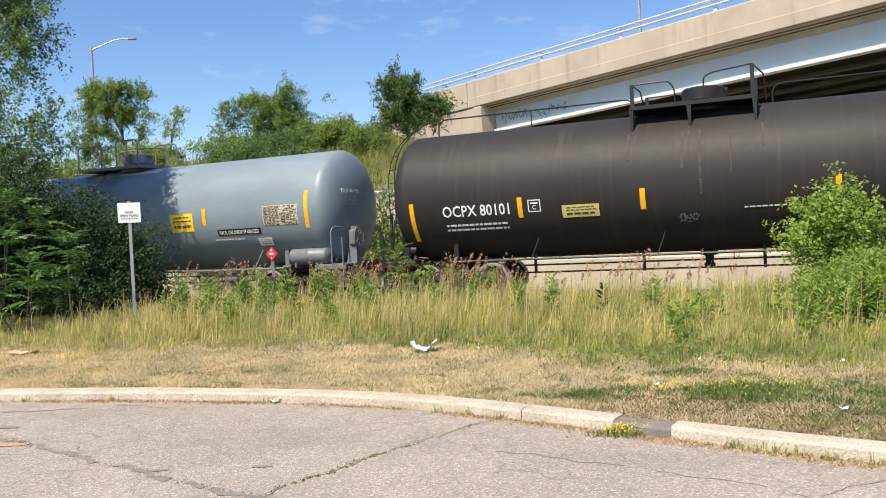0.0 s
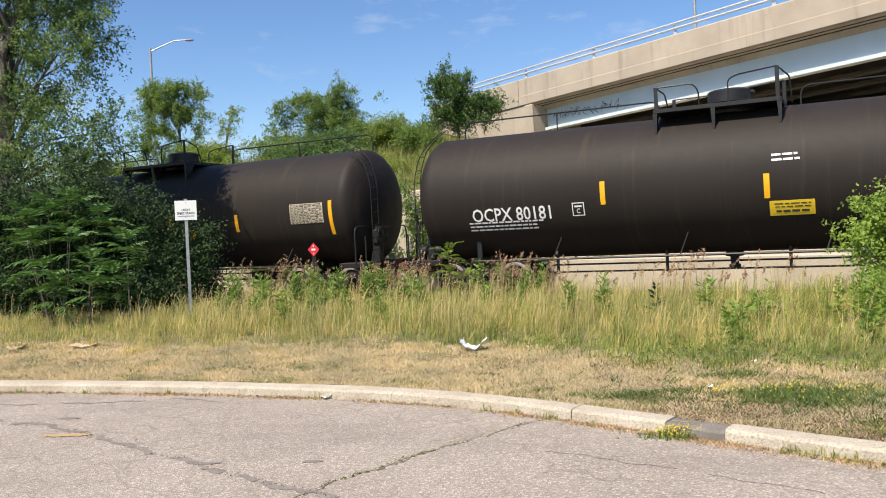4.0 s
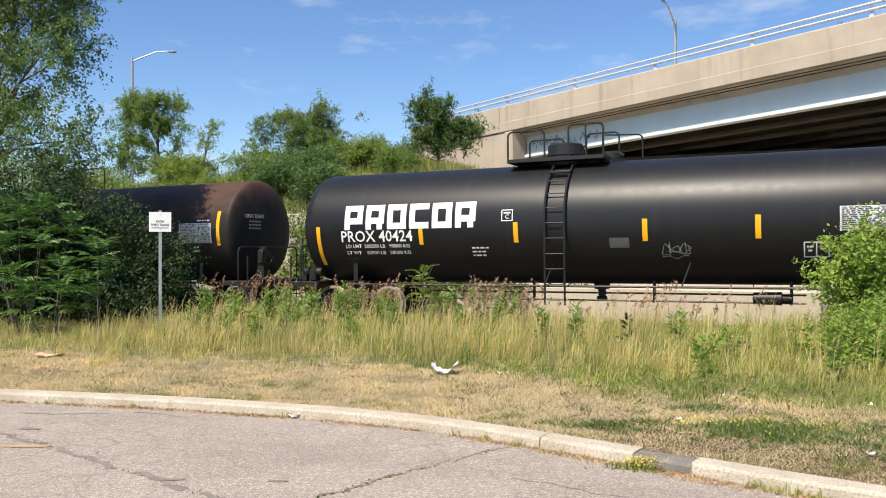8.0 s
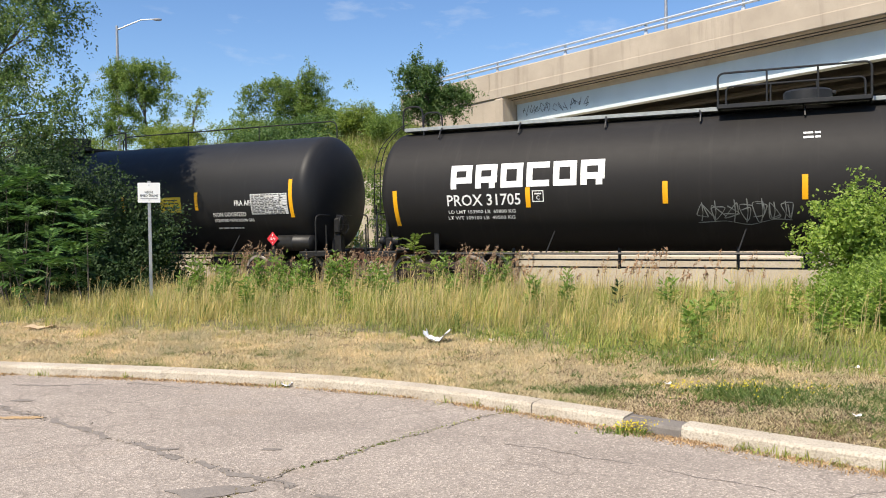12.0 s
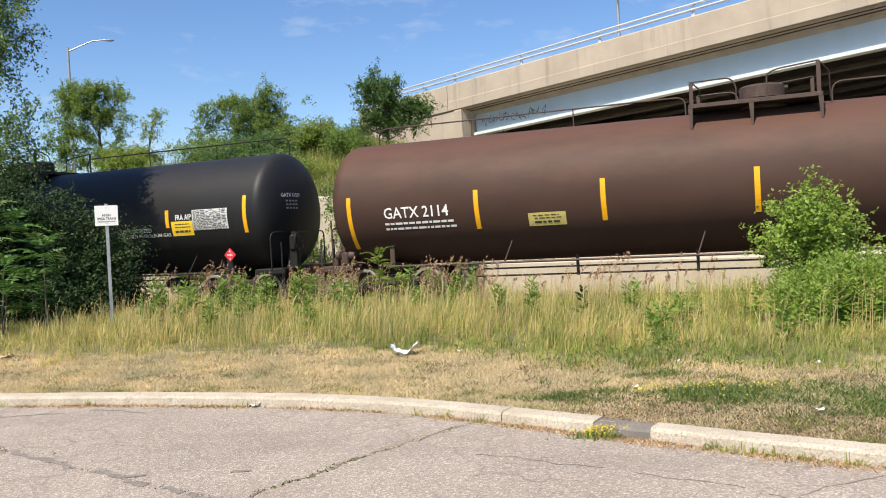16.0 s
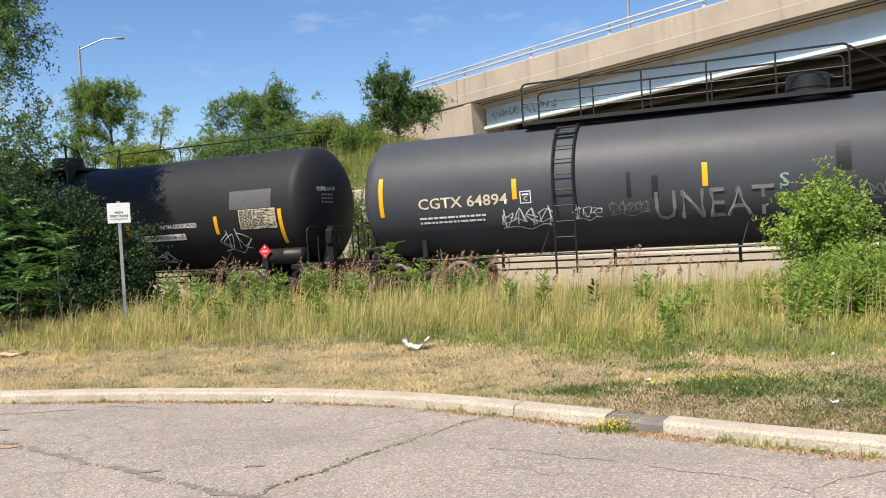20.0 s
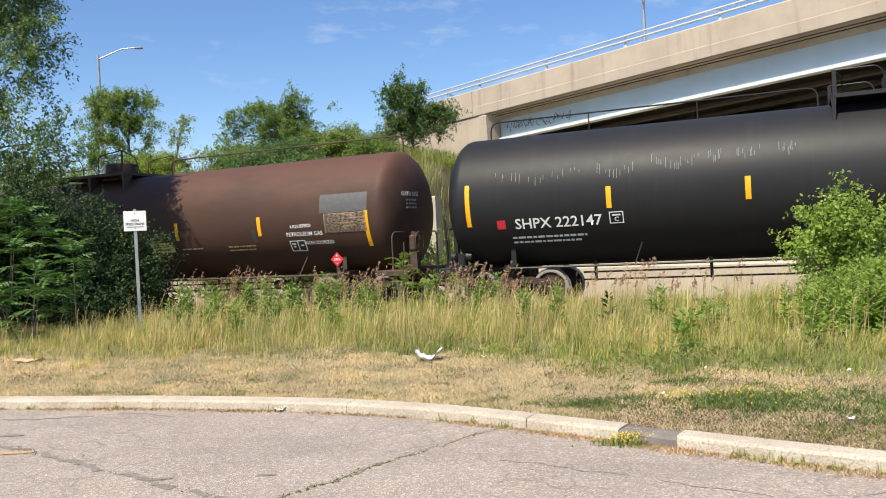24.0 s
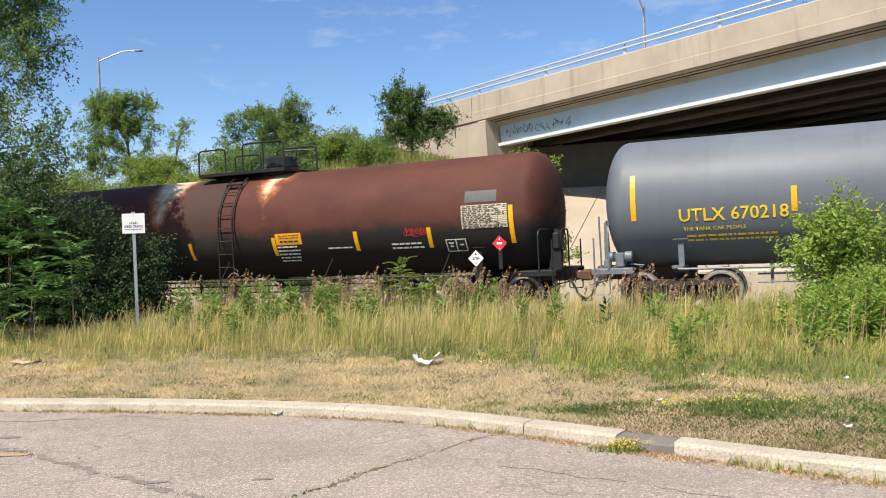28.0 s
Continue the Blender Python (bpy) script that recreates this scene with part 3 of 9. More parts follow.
def kerb_piece(x0, x1, mat, height=0.095, name="kerb_block"):
    """A length of low concrete kerb with a rounded nose, following the bend."""
    s, k = Shape(), max(6, int((x1 - x0) / 0.07))
    rows, rng = [], random.Random(int(x0 * 100))
    for i in range(k + 1):
        x = x0 + (x1 - x0) * i / k
        y = float(kerb_y(x))
        g = (float(kerb_y(x + 0.05)) - float(kerb_y(x - 0.05))) / 0.1
        nx, ny = -g / math.hypot(1, g), 1 / math.hypot(1, g)
        w1, w2 = rng.gauss(0, 0.004), rng.gauss(0, 0.004)
        chip = 0.02 if rng.random() < 0.10 else 0.0
        prof = [(-0.012, -0.05), (w1 - 0.004, height - 0.022), (0.006 + w1 + chip, height - 0.007 - chip * 0.5), (0.020 + w2 + chip, height + w2 * 0.4), (0.17, height + 0.006), (0.19 + w2, height - 0.01), (0.19, -0.05)]
        rows.append([(x + nx * a, y + ny * a, b) for a, b in prof])
    n = len(rows[0])
    faces = [(i * n + j, (i + 1) * n + j, (i + 1) * n + (j + 1) % n, i * n + (j + 1) % n) for i in range(k) for j in range(n)]
    faces += [tuple(range(n)), tuple(range((k + 1) * n - 1, k * n - 1, -1))]
    s.add([q for r in rows for q in r], faces)
    return s


kerb = thing("kerb", "low weathered pale concrete road kerb", "kerb", kind="structure")
KERB_CUTS = [-34, -28, -22, -17, -13, -10, -8.0, -6.05, -4.35, -2.9, -0.95, 0.62, 1.27]
for a, b in zip(KERB_CUTS, KERB_CUTS[1:]):
    part("kerb_block", kerb_piece(a + 0.003, b - 0.003, MAT["kerb"]), MAT["kerb"], kerb, smooth=False)
for a, b in ((1.62, 3.6), (3.6, 5.6), (5.6, 8.2), (8.2, 11), (11, 15), (15, 20), (20, 27)):
    part("kerb_block", kerb_piece(a + 0.003, b - 0.003, MAT["kerb"]), MAT["kerb"], kerb)
solid("kerb_patch", kerb_piece(1.268, 1.622, MAT["patch"], 0.082), MAT["patch"], "dark asphalt patch filling a gap in the kerb", "patch", "structure")


def strip(points, width, z, wob, seed):
    """A flat uneven strip over the road along a rough line."""
    rng = random.Random(seed)
    s, rows, n = Shape(), [], 26
    pts = [Vector((*q, 0)) for q in points]
    for i in range(n + 1):
        f = i / n * (len(pts) - 1)
        j = min(int(f), len(pts) - 2)
        q = pts[j].lerp(pts[j + 1], f - j)
        d = (pts[j + 1] - pts[j]).normalized()
        side = Vector((-d.y, d.x, 0))
        w = width * rng.uniform(0.45, 1.1) / 2 * min(1, i / 3 + 0.2, (n - i) / 3 + 0.2)
        rows.append((q - side * w, q + side * w))
    s.add([(p.x, p.y, z) for r in rows for p in r], [(2 * i, 2 * i + 1, 2 * i + 3, 2 * i + 2) for i in range(n)])
    return s


solid("road_marking", strip(((-3.78, 6.55), (-3.38, 6.55)), 0.11, 0.0055, 0.01, 12), MAT["road_paint"], "worn orange paint mark on the asphalt", "marking", "structure")

# ---- track ----
TRACK_M = pose(*track_point(0, 0), 0, -math.degrees(math.atan(SLOPE)), TRACK_TURN)
s = Shape()
s.slab([(-2.6, -0.62), (-1.6, -0.22), (1.6, -0.22), (2.6, -0.62)], -420, 420, "x")
solid("ballast", s, MAT["ballast"], "grey crushed-stone ballast bed of the track", "ballast", "structure", m=TRACK_M)
rail_profile = [(-0.07, -0.17), (0.07, -0.17), (0.07, -0.155), (0.012, -0.135), (0.012, -0.045), (0.036, -0.035), (0.036, -0.004), (0.03, 0.0), (-0.03, 0.0), (-0.036, -0.004), (-0.036, -0.035), (-0.012, -0.045), (-0.012, -0.135), (-0.07, -0.155)]
for y in (-0.7525, 0.7525):
    s = Shape()
    s.slab([(a + y, b) for a, b in rail_profile], -420, 420, "x")
    solid("rail", s, MAT["rust"], "rusty steel rail with a worn head", "rail", "structure", "rails of the track", m=TRACK_M)
s = Shape()
for i in range(-120, 60):
    s.box((i * 0.53, 0, -0.235), (0.22, 2.6, 0.13))
solid("sleepers", s, MAT["tie"], "creosoted timber sleepers under the rails", "sleepers", "stuff", m=TRACK_M)

# ---- retaining wall and slope paving ----
wall_m = pose(*track_point(0, 0, 0), 0, 0, TRACK_TURN)
wall = thing("wall_retaining", "pale concrete retaining wall with sprayed tags", "wall", wall_m, kind="structure")
for i in range(20):
    a = -11.4 - i * 4.2
    s = Shape()
    s.slab([(6.1, -0.75), (6.05, 3.15), (6.1, 3.2), (6.5, 3.2), (6.55, 3.15), (6.55, -0.75)], a - 4.19, a, "x")
    part("wall_panel", s, MAT["wall"], wall)
paving = thing("slope_paving", "pale concrete paving on the slope below the bridge", "paving", wall_m, kind="structure")
for i in range(12):
    for j in range(3):
        x0, x1 = -11.9 + i * 3.2, -11.9 + (i + 1) * 3.2
        e0, e1 = (10.8 + 0.3 * max(0, q + 9) for q in (x0, x1))
        d0, d1 = j * 3.9, (j + 1) * 3.9
        z0, z1 = -0.32 + d0 * 0.43, -0.32 + d1 * 0.43
        s = Shape()
        g = 0.02
        pts = [(x0 + g, e0 + d0 + g, z0), (x1 - g, e1 + d0 + g, z0), (x1 - g, e1 + d1 - g, z1), (x0 + g, e0 + d1 - g, z1)]
        s.add([(a, b, c + 0.12) for a, b, c in pts] + [(a, b, c - 0.25) for a, b, c in pts], [(0, 1, 2, 3), (7, 6, 5, 4), (0, 4, 5, 1), (1, 5, 6, 2), (2, 6, 7, 3), (3, 7, 4, 0)])
        part("paving_slab", s, MAT["paving"], paving)
s = Shape()
s.box((3.6, 6.3, -0.05), (30, 0.9, 1.3), 0.05)
solid("footing", s, MAT["wall"], "pale concrete footing at the toe of the slope", "footing", "structure", m=wall_m)

# ---- bridge ----
BR_M = pose(-0.11, 44.0, 6.19, 0, -2.38, -47.0)
bridge = thing("road_bridge", "concrete and pale blue steel road bridge over the railway", "bridge", BR_M, kind="structure")


def bpart(name, shape, mat, label=""):
    return part(name, shape, MAT[mat], bridge, label)


for a, b in ((-4.23, 2.94), (2.97, 31.4), (31.43, 67.7)):      # parapet lengths, with joints
    s = Shape()
    s.slab([(0.02, 1.37), (0.0, 1.40), (0.0, 1.83), (0.012, 1.85), (0.026, 1.85), (0.05, 2.68), (0.09, 2.73), (0.33, 2.73), (0.37, 2.68), (0.37, 1.37)], a, b, "x")
    bpart("parapet", s, "concrete", "weathered tan concrete parapet with water stains")
s = Shape()
s.slab([(0.05, 1.35), (0.8, 1.22), (0.9, 1.05), (17, 1.05), (17, 1.6), (0.37, 1.6), (0.37, 1.37)], 3.9, 62, "x")
bpart("deck", s, "concrete", "concrete deck slab")
# dark strips draw the shadow lines of the stepped soffit
s = Shape()
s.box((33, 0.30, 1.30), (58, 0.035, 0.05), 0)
bpart("groove_strip", s, "under", "dark strip drawn for the groove's shade under the overhang")
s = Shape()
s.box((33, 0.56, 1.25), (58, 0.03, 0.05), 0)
bpart("groove_strip", s, "under", "dark strip drawn for the groove's shade under the overhang")
# the inner girders carry the deck's shade as a darker colour
for j in range(7):
    y = 0.95 + j * 2.55
    s = Shape()
    s.box((33, y, 0.60), (58, 0.03, 0.92))
    bpart("girder_web", s, "girder" if j == 0 else "under", "pale blue steel web" if j == 0 else "steel web coloured dark for the deck's shade")
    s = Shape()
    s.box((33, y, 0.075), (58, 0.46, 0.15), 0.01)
    bpart("girder_flange", s, "flange" if j == 0 else "under", "whitish lower flange" if j == 0 else "lower flange coloured dark for the deck's shade")
for i in range(14):                                        # web stiffeners
    s = Shape()
    s.box((4.4 + i * 4.2, 1.05, 0.6), (0.025, 0.18, 0.9))
    bpart("stiffener", s, "girder")
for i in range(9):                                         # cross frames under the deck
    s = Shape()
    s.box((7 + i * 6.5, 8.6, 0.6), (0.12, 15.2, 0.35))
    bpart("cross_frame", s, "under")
s = Shape()
s.slab([(0.07, -7.2), (0.07, 1.35), (16.8, 1.35), (16.8, -7.2)], -4.0, 3.9, "x")
bpart("abutment", s, "concrete", "tan concrete abutment pier")
s = Shape()
s.box((3.62, 0.02, 0.2), (0.56, 0.16, 2.26), 0.05)
bpart("pilaster", s, "concrete")
for i in range(-1, 13):
    k = 3.45 + 4.42 * i
    s = Shape()
    s.slab([(k - 0.09, 2.73), (k + 0.09, 2.73), (k + 0.05, 2.95), (k + 0.08, 3.24), (k - 0.05, 3.24), (k - 0.04, 2.95)], 0.14, 0.20, "y")
    bpart("rail_post", s, "rail_alu", "cast aluminium rail post")
for z in (2.97, 3.19):
    s = Shape()
    s.tube([(-4, 0.11, z), (60, 0.11, z)], 0.055, 8)
    bpart("hand_rail", s, "rail_alu", "aluminium tube rail")

# this wall's shade is put into its dark colour
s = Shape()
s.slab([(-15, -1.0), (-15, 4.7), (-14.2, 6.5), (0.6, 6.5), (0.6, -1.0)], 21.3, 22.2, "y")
solid("wall_abutment", s, MAT["under"], "concrete wall below the bridge bearings, coloured dark for shade", "wall", "structure", m=wall_m)


def street_lamp(m, height, reach, label):
    """A tapered galvanised pole with a curved arm and a flat luminaire."""
    t = thing("street_lamp", label, "street lamp", m, "street lamps on the bridge road")
    s = Shape()
    s.tube([(0, 0, 0), (0, 0, height * 0.5), (0, 0, height)], [0.12, 0.10, 0.075], 10)
    part("pole", s, MAT["galv"], t, smooth=True)
    s = Shape()
    s.tube([(0, 0, height - 0.25), (reach * 0.35, 0, height + 0.1), (reach * 0.65, 0, height + 0.38), (reach, 0, height + 0.45)], [0.05, 0.042, 0.036, 0.032], 8)
    part("arm", s, MAT["galv"], t, smooth=True)
    s = Shape()
    s.lathe([(0, 0.04), (0.1, 0.07), (0.32, 0.085), (0.5, 0.06), (0.54, 0.02)], 10, "x", (reach - 0.05, 0, height + 0.43))
    part("luminaire", s, MAT["lamp_grey"], t, smooth=True)
    s = Shape()
    s.lathe([(0, 0.2), (0.04, 0.2), (0.08, 0.14)], 10, "z")
    part("base_flange", s, MAT["galv"], t)
    return t


street_lamp(pose(-20.6, 50, 4.6, 0, 0, 8), 9.05, 2.2, "tall galvanised street lamp with a curved arm")
street_lamp(pose(11.6, 44.6, 7.9, 0, 0, -118), 6.25, 2.4, "galvanised street lamp standing on the bridge")

# ---- the warning sign ----
def warning_sign():
    t = thing("railway_sign", "white square warning sign on a galvanised post in tall grass", "sign", pose(-5.31, 14.1, 0.01, 0, 0, 14))
    s = Shape()
    s.slab([(-0.026, -0.03), (0.026, -0.03), (0.026, 0.0), (0.013, 0.0), (0.013, 0.02), (-0.013, 0.02), (-0.013, 0.0), (-0.026, 0.0)], -0.3, 2.30, "z")
    part("post", s, MAT["galv"], t)
    s = Shape()
    s.slab([(-0.185, 1.93), (-0.18, 1.925), (0.18, 1.925), (0.185, 1.93), (0.185, 2.265), (0.18, 2.27), (-0.18, 2.27), (-0.185, 2.265)], -0.040, -0.032, "y")
    plate = part("plate", s, MAT["sign_white"], t, "white sheet-metal plate")
    for z in (1.97, 2.23):
        s = Shape()
        s.lathe([(-0.046, 0.004), (-0.044, 0.009), (-0.040, 0.009)], 8, "y", (0, 0, z))
        part("bolt", s, MAT["galv"], plate)
    for body, z, w, h in (("HIGH", 2.105, 0.13, 0.042), ("SPEED TRAINS", 2.045, 0.30, 0.042)):
        part("lettering", text_mesh(body, w, h, MAT["ink"]), None, plate, place=Matrix.Translation((0, -0.0425, z)) @ pose(0, 0, 0, 90, 0, 0))
    s = Shape()
    s.box((0, -0.0425, 1.995), (0.28, 0.002, 0.014))
    part("small_print", s, MAT["grey"], plate)


_texts = {}


def text_mesh(body, width, height, mat, bold=0.012):
    """Lettering in the built-in font, fitted to a width and a height, centred."""
    key = (body, round(width, 2), round(height, 2), mat.name, bold)
    if key in _texts:
        return _texts[key]
    cu = bpy.data.curves.new("lettering", "FONT")
    cu.body, cu.align_x, cu.resolution_u, cu.offset = body, "CENTER", 2, bold
    ob = bpy.data.objects.new("lettering", cu)
    me = bpy.data.meshes.new_from_object(ob)
    bpy.data.objects.remove(ob)
    co = np.zeros(len(me.vertices) * 3, np.float32)
    me.vertices.foreach_get("co", co)
    co = co.reshape(-1, 3)
    lo, hi = co.min(0), co.max(0)
    co[:, 0] = (co[:, 0] - (lo[0] + hi[0]) / 2) * width / (hi[0] - lo[0])
    co[:, 1] = (co[:, 1] - (lo[1] + hi[1]) / 2) * height / (hi[1] - lo[1])
    me.vertices.foreach_set("co", co.ravel())
    me.materials.clear()
    me.materials.append(mat)
    me.update()
    me.name = "lettering"
    _texts[key] = me
    return me


warning_sign()

# ---- tank cars ----
def rust_patch_paint():
    """Dull red-brown tank, near-black below its middle, with cream run-off bands either side of the ladder and rusty
    edges.
    """
    m, t, p = nodes_of("rusty_red_tank_paint")
    fade = ramp_node(t, noise_node(t, 0.9, 7, 0.65, (0.6, 1, 1)), 0.3, 0.7)
    col = mix_node(t, fade, (0.070, 0.024, 0.017), (0.115, 0.042, 0.028))
    tc = t.nodes.new("ShaderNodeTexCoord")
    sp = t.nodes.new("ShaderNodeSeparateXYZ")
    t.links.new(tc.outputs["Object"], sp.inputs["Vector"])
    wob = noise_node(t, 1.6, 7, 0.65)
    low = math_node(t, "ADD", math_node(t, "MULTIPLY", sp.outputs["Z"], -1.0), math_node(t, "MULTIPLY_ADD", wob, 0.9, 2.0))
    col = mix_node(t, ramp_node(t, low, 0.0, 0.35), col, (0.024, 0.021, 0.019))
    for x, w in ((-3.1, 0.45), (0.55, 0.28)):
        d = math_node(t, "ABSOLUTE", math_node(t, "ADD", sp.outputs["X"], -x))
        near = math_node(t, "SUBTRACT", w, d)
        f = math_node(t, "ADD", near, math_node(t, "MULTIPLY_ADD", wob, 1.3, -0.75))
        f = math_node(t, "ADD", f, math_node(t, "MULTIPLY_ADD", sp.outputs["Z"], 0.5, -1.5))
        col = mix_node(t, ramp_node(t, f, 0.0, 0.25), col, (0.30, 0.10, 0.035))
        col = mix_node(t, ramp_node(t, f, 0.2, 0.5), col, (0.62, 0.52, 0.36))
    d = math_node(t, "ABSOLUTE", math_node(t, "ADD", sp.outputs["X"], 1.6))
    f = math_node(t, "ADD", math_node(t, "SUBTRACT", 1.1, d), math_node(t, "MULTIPLY_ADD", wob, 1.2, -0.8))
    col = mix_node(t, math_node(t, "MULTIPLY", ramp_node(t, f, 0.0, 0.5), 0.6), col, (0.045, 0.038, 0.034))
    t.links.new(col, p.inputs["Base Color"])
    p.inputs["Roughness"].default_value = 0.72
    p.inputs["Specular IOR Level"].default_value = 0.25
    bump_node(t, p, wob, 0.15, 0.02)
    return m


TANKS = {
    "coolgrey": tank_paint("cool_grey_tank_paint", (0.135, 0.152, 0.175), (0.07, 0.075, 0.085), 0.5, streaks=0.25, shine=0.35),
    "charcoal": tank_paint("charcoal_brown_tank_paint", (0.0286, 0.0244, 0.0228), (0.117, 0.09, 0.0675), 0.55, streaks=0.4, shine=0.28),
    "bluegrey": tank_paint("blue_grey_tank_paint", (0.2003, 0.2485, 0.2765), (0.15, 0.18, 0.2), 0.42, streaks=0.22, shine=0.4),
    "slate": tank_paint("slate_blue_tank_paint", (0.1235, 0.1533, 0.1832), (0.1, 0.12, 0.14), 0.33, streaks=0.18, shine=0.45),
    "brownblack": tank_paint("brownish_black_tank_paint", (0.0225, 0.0174, 0.0146), (0.084, 0.06, 0.036), 0.6, streaks=0.45, shine=0.25),
    "grey": tank_paint("mid_grey_tank_paint", (0.1219, 0.1249, 0.1347), (0.0528, 0.0528, 0.0546), 0.55, streaks=0.28, shine=0.3),
    "greyblack": tank_paint("grey_tank_paint_with_smudges", (0.0974, 0.1021, 0.1132), (0.044, 0.044, 0.0484), 0.5, streaks=0.3, shine=0.35),
    "darkgrey": tank_paint("dark_blue_grey_tank_paint", (0.060, 0.064, 0.073), (0.035, 0.035, 0.040), 0.5, streaks=0.35, shine=0.3),
    "gloss": tank_paint("semi_gloss_black_tank_paint", (0.0116, 0.0116, 0.0126), (0.045, 0.045, 0.048), 0.40, streaks=0.3, shine=0.36),
    "rusttop": tank_paint("black_tank_paint_with_rusty_crown", (0.0204, 0.0174, 0.0162), (0.06, 0.048, 0.042), 0.58, (0.115, 0.055, 0.034), 0.7, shine=0.25),
    "blueblack": tank_paint("glossy_blue_black_tank_paint", (0.0105, 0.0126, 0.0187), (0.0331, 0.0390, 0.0540), 0.37, streaks=0.22, shine=0.42),
    "matt": tank_paint("matt_black_tank_paint", (0.019, 0.0176, 0.017), (0.051, 0.0468, 0.042), 0.6, streaks=0.35, shine=0.22),
    "black": tank_paint("black_tank_paint", (0.0171, 0.0171, 0.0184), (0.051, 0.0498, 0.0492), 0.5, streaks=0.3, shine=0.28),
    "brown": tank_paint("red_brown_tank_paint", (0.067, 0.037, 0.027), (0.0405, 0.027, 0.0216), 0.6, (0.13, 0.062, 0.042), 0.5, shine=0.25),
    "worn": tank_paint("worn_black_tank_paint", (0.0205, 0.0205, 0.0215), (0.045, 0.045, 0.047), 0.58, streaks=0.5, shine=0.28),
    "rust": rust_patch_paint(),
}


class Car:
    """A tank car being built: its thing, its tank and the numbers that the fittings need."""


def sheet_on(c, x, th, w, h, lift, slot_mat, name, label="", bend=5, skew=0.0, parent=None):
    """A thin sheet lying on the tank's curve, x along it, th degrees above its middle."""
    r = c.r + lift
    rows = []
    for i in range(bend + 1):
        a = radians(th) + (i / bend - 0.5) * h / c.r
        rows += [(x - w / 2 + skew * (0.5 - i / bend), -r * math.cos(a), c.axis + r * math.sin(a)), (x + w / 2 + skew * (0.5 - i / bend), -r * math.cos(a), c.axis + r * math.sin(a))]
    inner = [(p[0], p[1] * (r - 0.003) / r, c.axis + (p[2] - c.axis) * (r - 0.003) / r) for p in rows]
    k = len(rows)
    f = [(2 * i, 2 * i + 1, 2 * i + 3, 2 * i + 2) for i in range(bend)]
    f += [(q[0] + k, q[2 if False else 3] + k, q[2] + k, q[1] + k) for q in f]
    f += [(0, 1, 1 + k, k), (k - 2, k - 1, 2 * k - 1, 2 * k - 2)]
    f += [(2 * i, 2 * i + 2, 2 * i + 2 + k, 2 * i + k) for i in range(bend)] + [(2 * i + 1, 2 * i + 3, 2 * i + 3 + k, 2 * i + 1 + k) for i in range(bend)]
    s = Shape()
    s.add(rows + inner, f)
    return part(name, s, slot_mat, parent or c.tank, label)


def bars_on(c, bars, lift, mat, name, label="", parent=None):
    """Several thin bars of print on the tank as one mesh: rows of x, th in degrees, width, height."""
    s, r = Shape(), c.r + lift
    cut = []
    for x, th, w, h in bars:
        k = max(1, math.ceil(h / 0.11))
        cut += [(x, th + math.degrees((i - (k - 1) / 2) * h / k / c.r), w, h / k) for i in range(k)]
    for x, th, w, h in cut:
        a0, a1 = radians(th) - h / 2 / c.r, radians(th) + h / 2 / c.r
        s.add([(x - w / 2, -r * math.cos(a0), c.axis + r * math.sin(a0)), (x + w / 2, -r * math.cos(a0), c.axis + r * math.sin(a0)),
               (x + w / 2, -r * math.cos(a1), c.axis + r * math.sin(a1)), (x - w / 2, -r * math.cos(a1), c.axis + r * math.sin(a1))], [(0, 1, 2, 3)])
    return part(name, s, mat, parent or c.tank, label)


def stripe(c, x, th, h):
    """An amber reflective strip standing upright on the side."""
    sheet_on(c, x, th, 0.115, h, 0.006, MAT["amber"], "reflector_stripe", "amber reflective stripe", bend=7)


def letters(c, body, x, th, w, h, colour="white", bold=0.012, lift=0.011, name="lettering", label=""):
    src = text_mesh(body, w, h, MAT[colour], bold)
    me = src.copy()
    n = len(me.vertices)
    co = np.zeros(n * 3, np.float32)
    me.vertices.foreach_get("co", co)
    co = co.reshape(-1, 3)
    a = np.radians(th) + co[:, 1] / c.r
    r = c.r + lift
    me.vertices.foreach_set("co", np.stack([x + co[:, 0], -r * np.cos(a), c.axis + r * np.sin(a)], 1).astype(np.float32).ravel())
    me.update()
    if len(body) < 12 and body[:4].isalpha() and body[-2:].isdigit():
        c.mark = (body, colour)
    part(name, me, None, c.tank, label or colour + " painted lettering")


def bubble_tag(c, body, x, th, w, h):
    """Sprayed letters in a white outline with a dark filling."""
    letters(c, body, x, th, w, h, "white", 0.07, 0.009, "spray_tag", "white-outlined sprayed tag")
    letters(c, body, x, th, w * 0.965, h * 0.84, "black", 0.034, 0.013, "tag_filling", "dark filling of the sprayed letters")


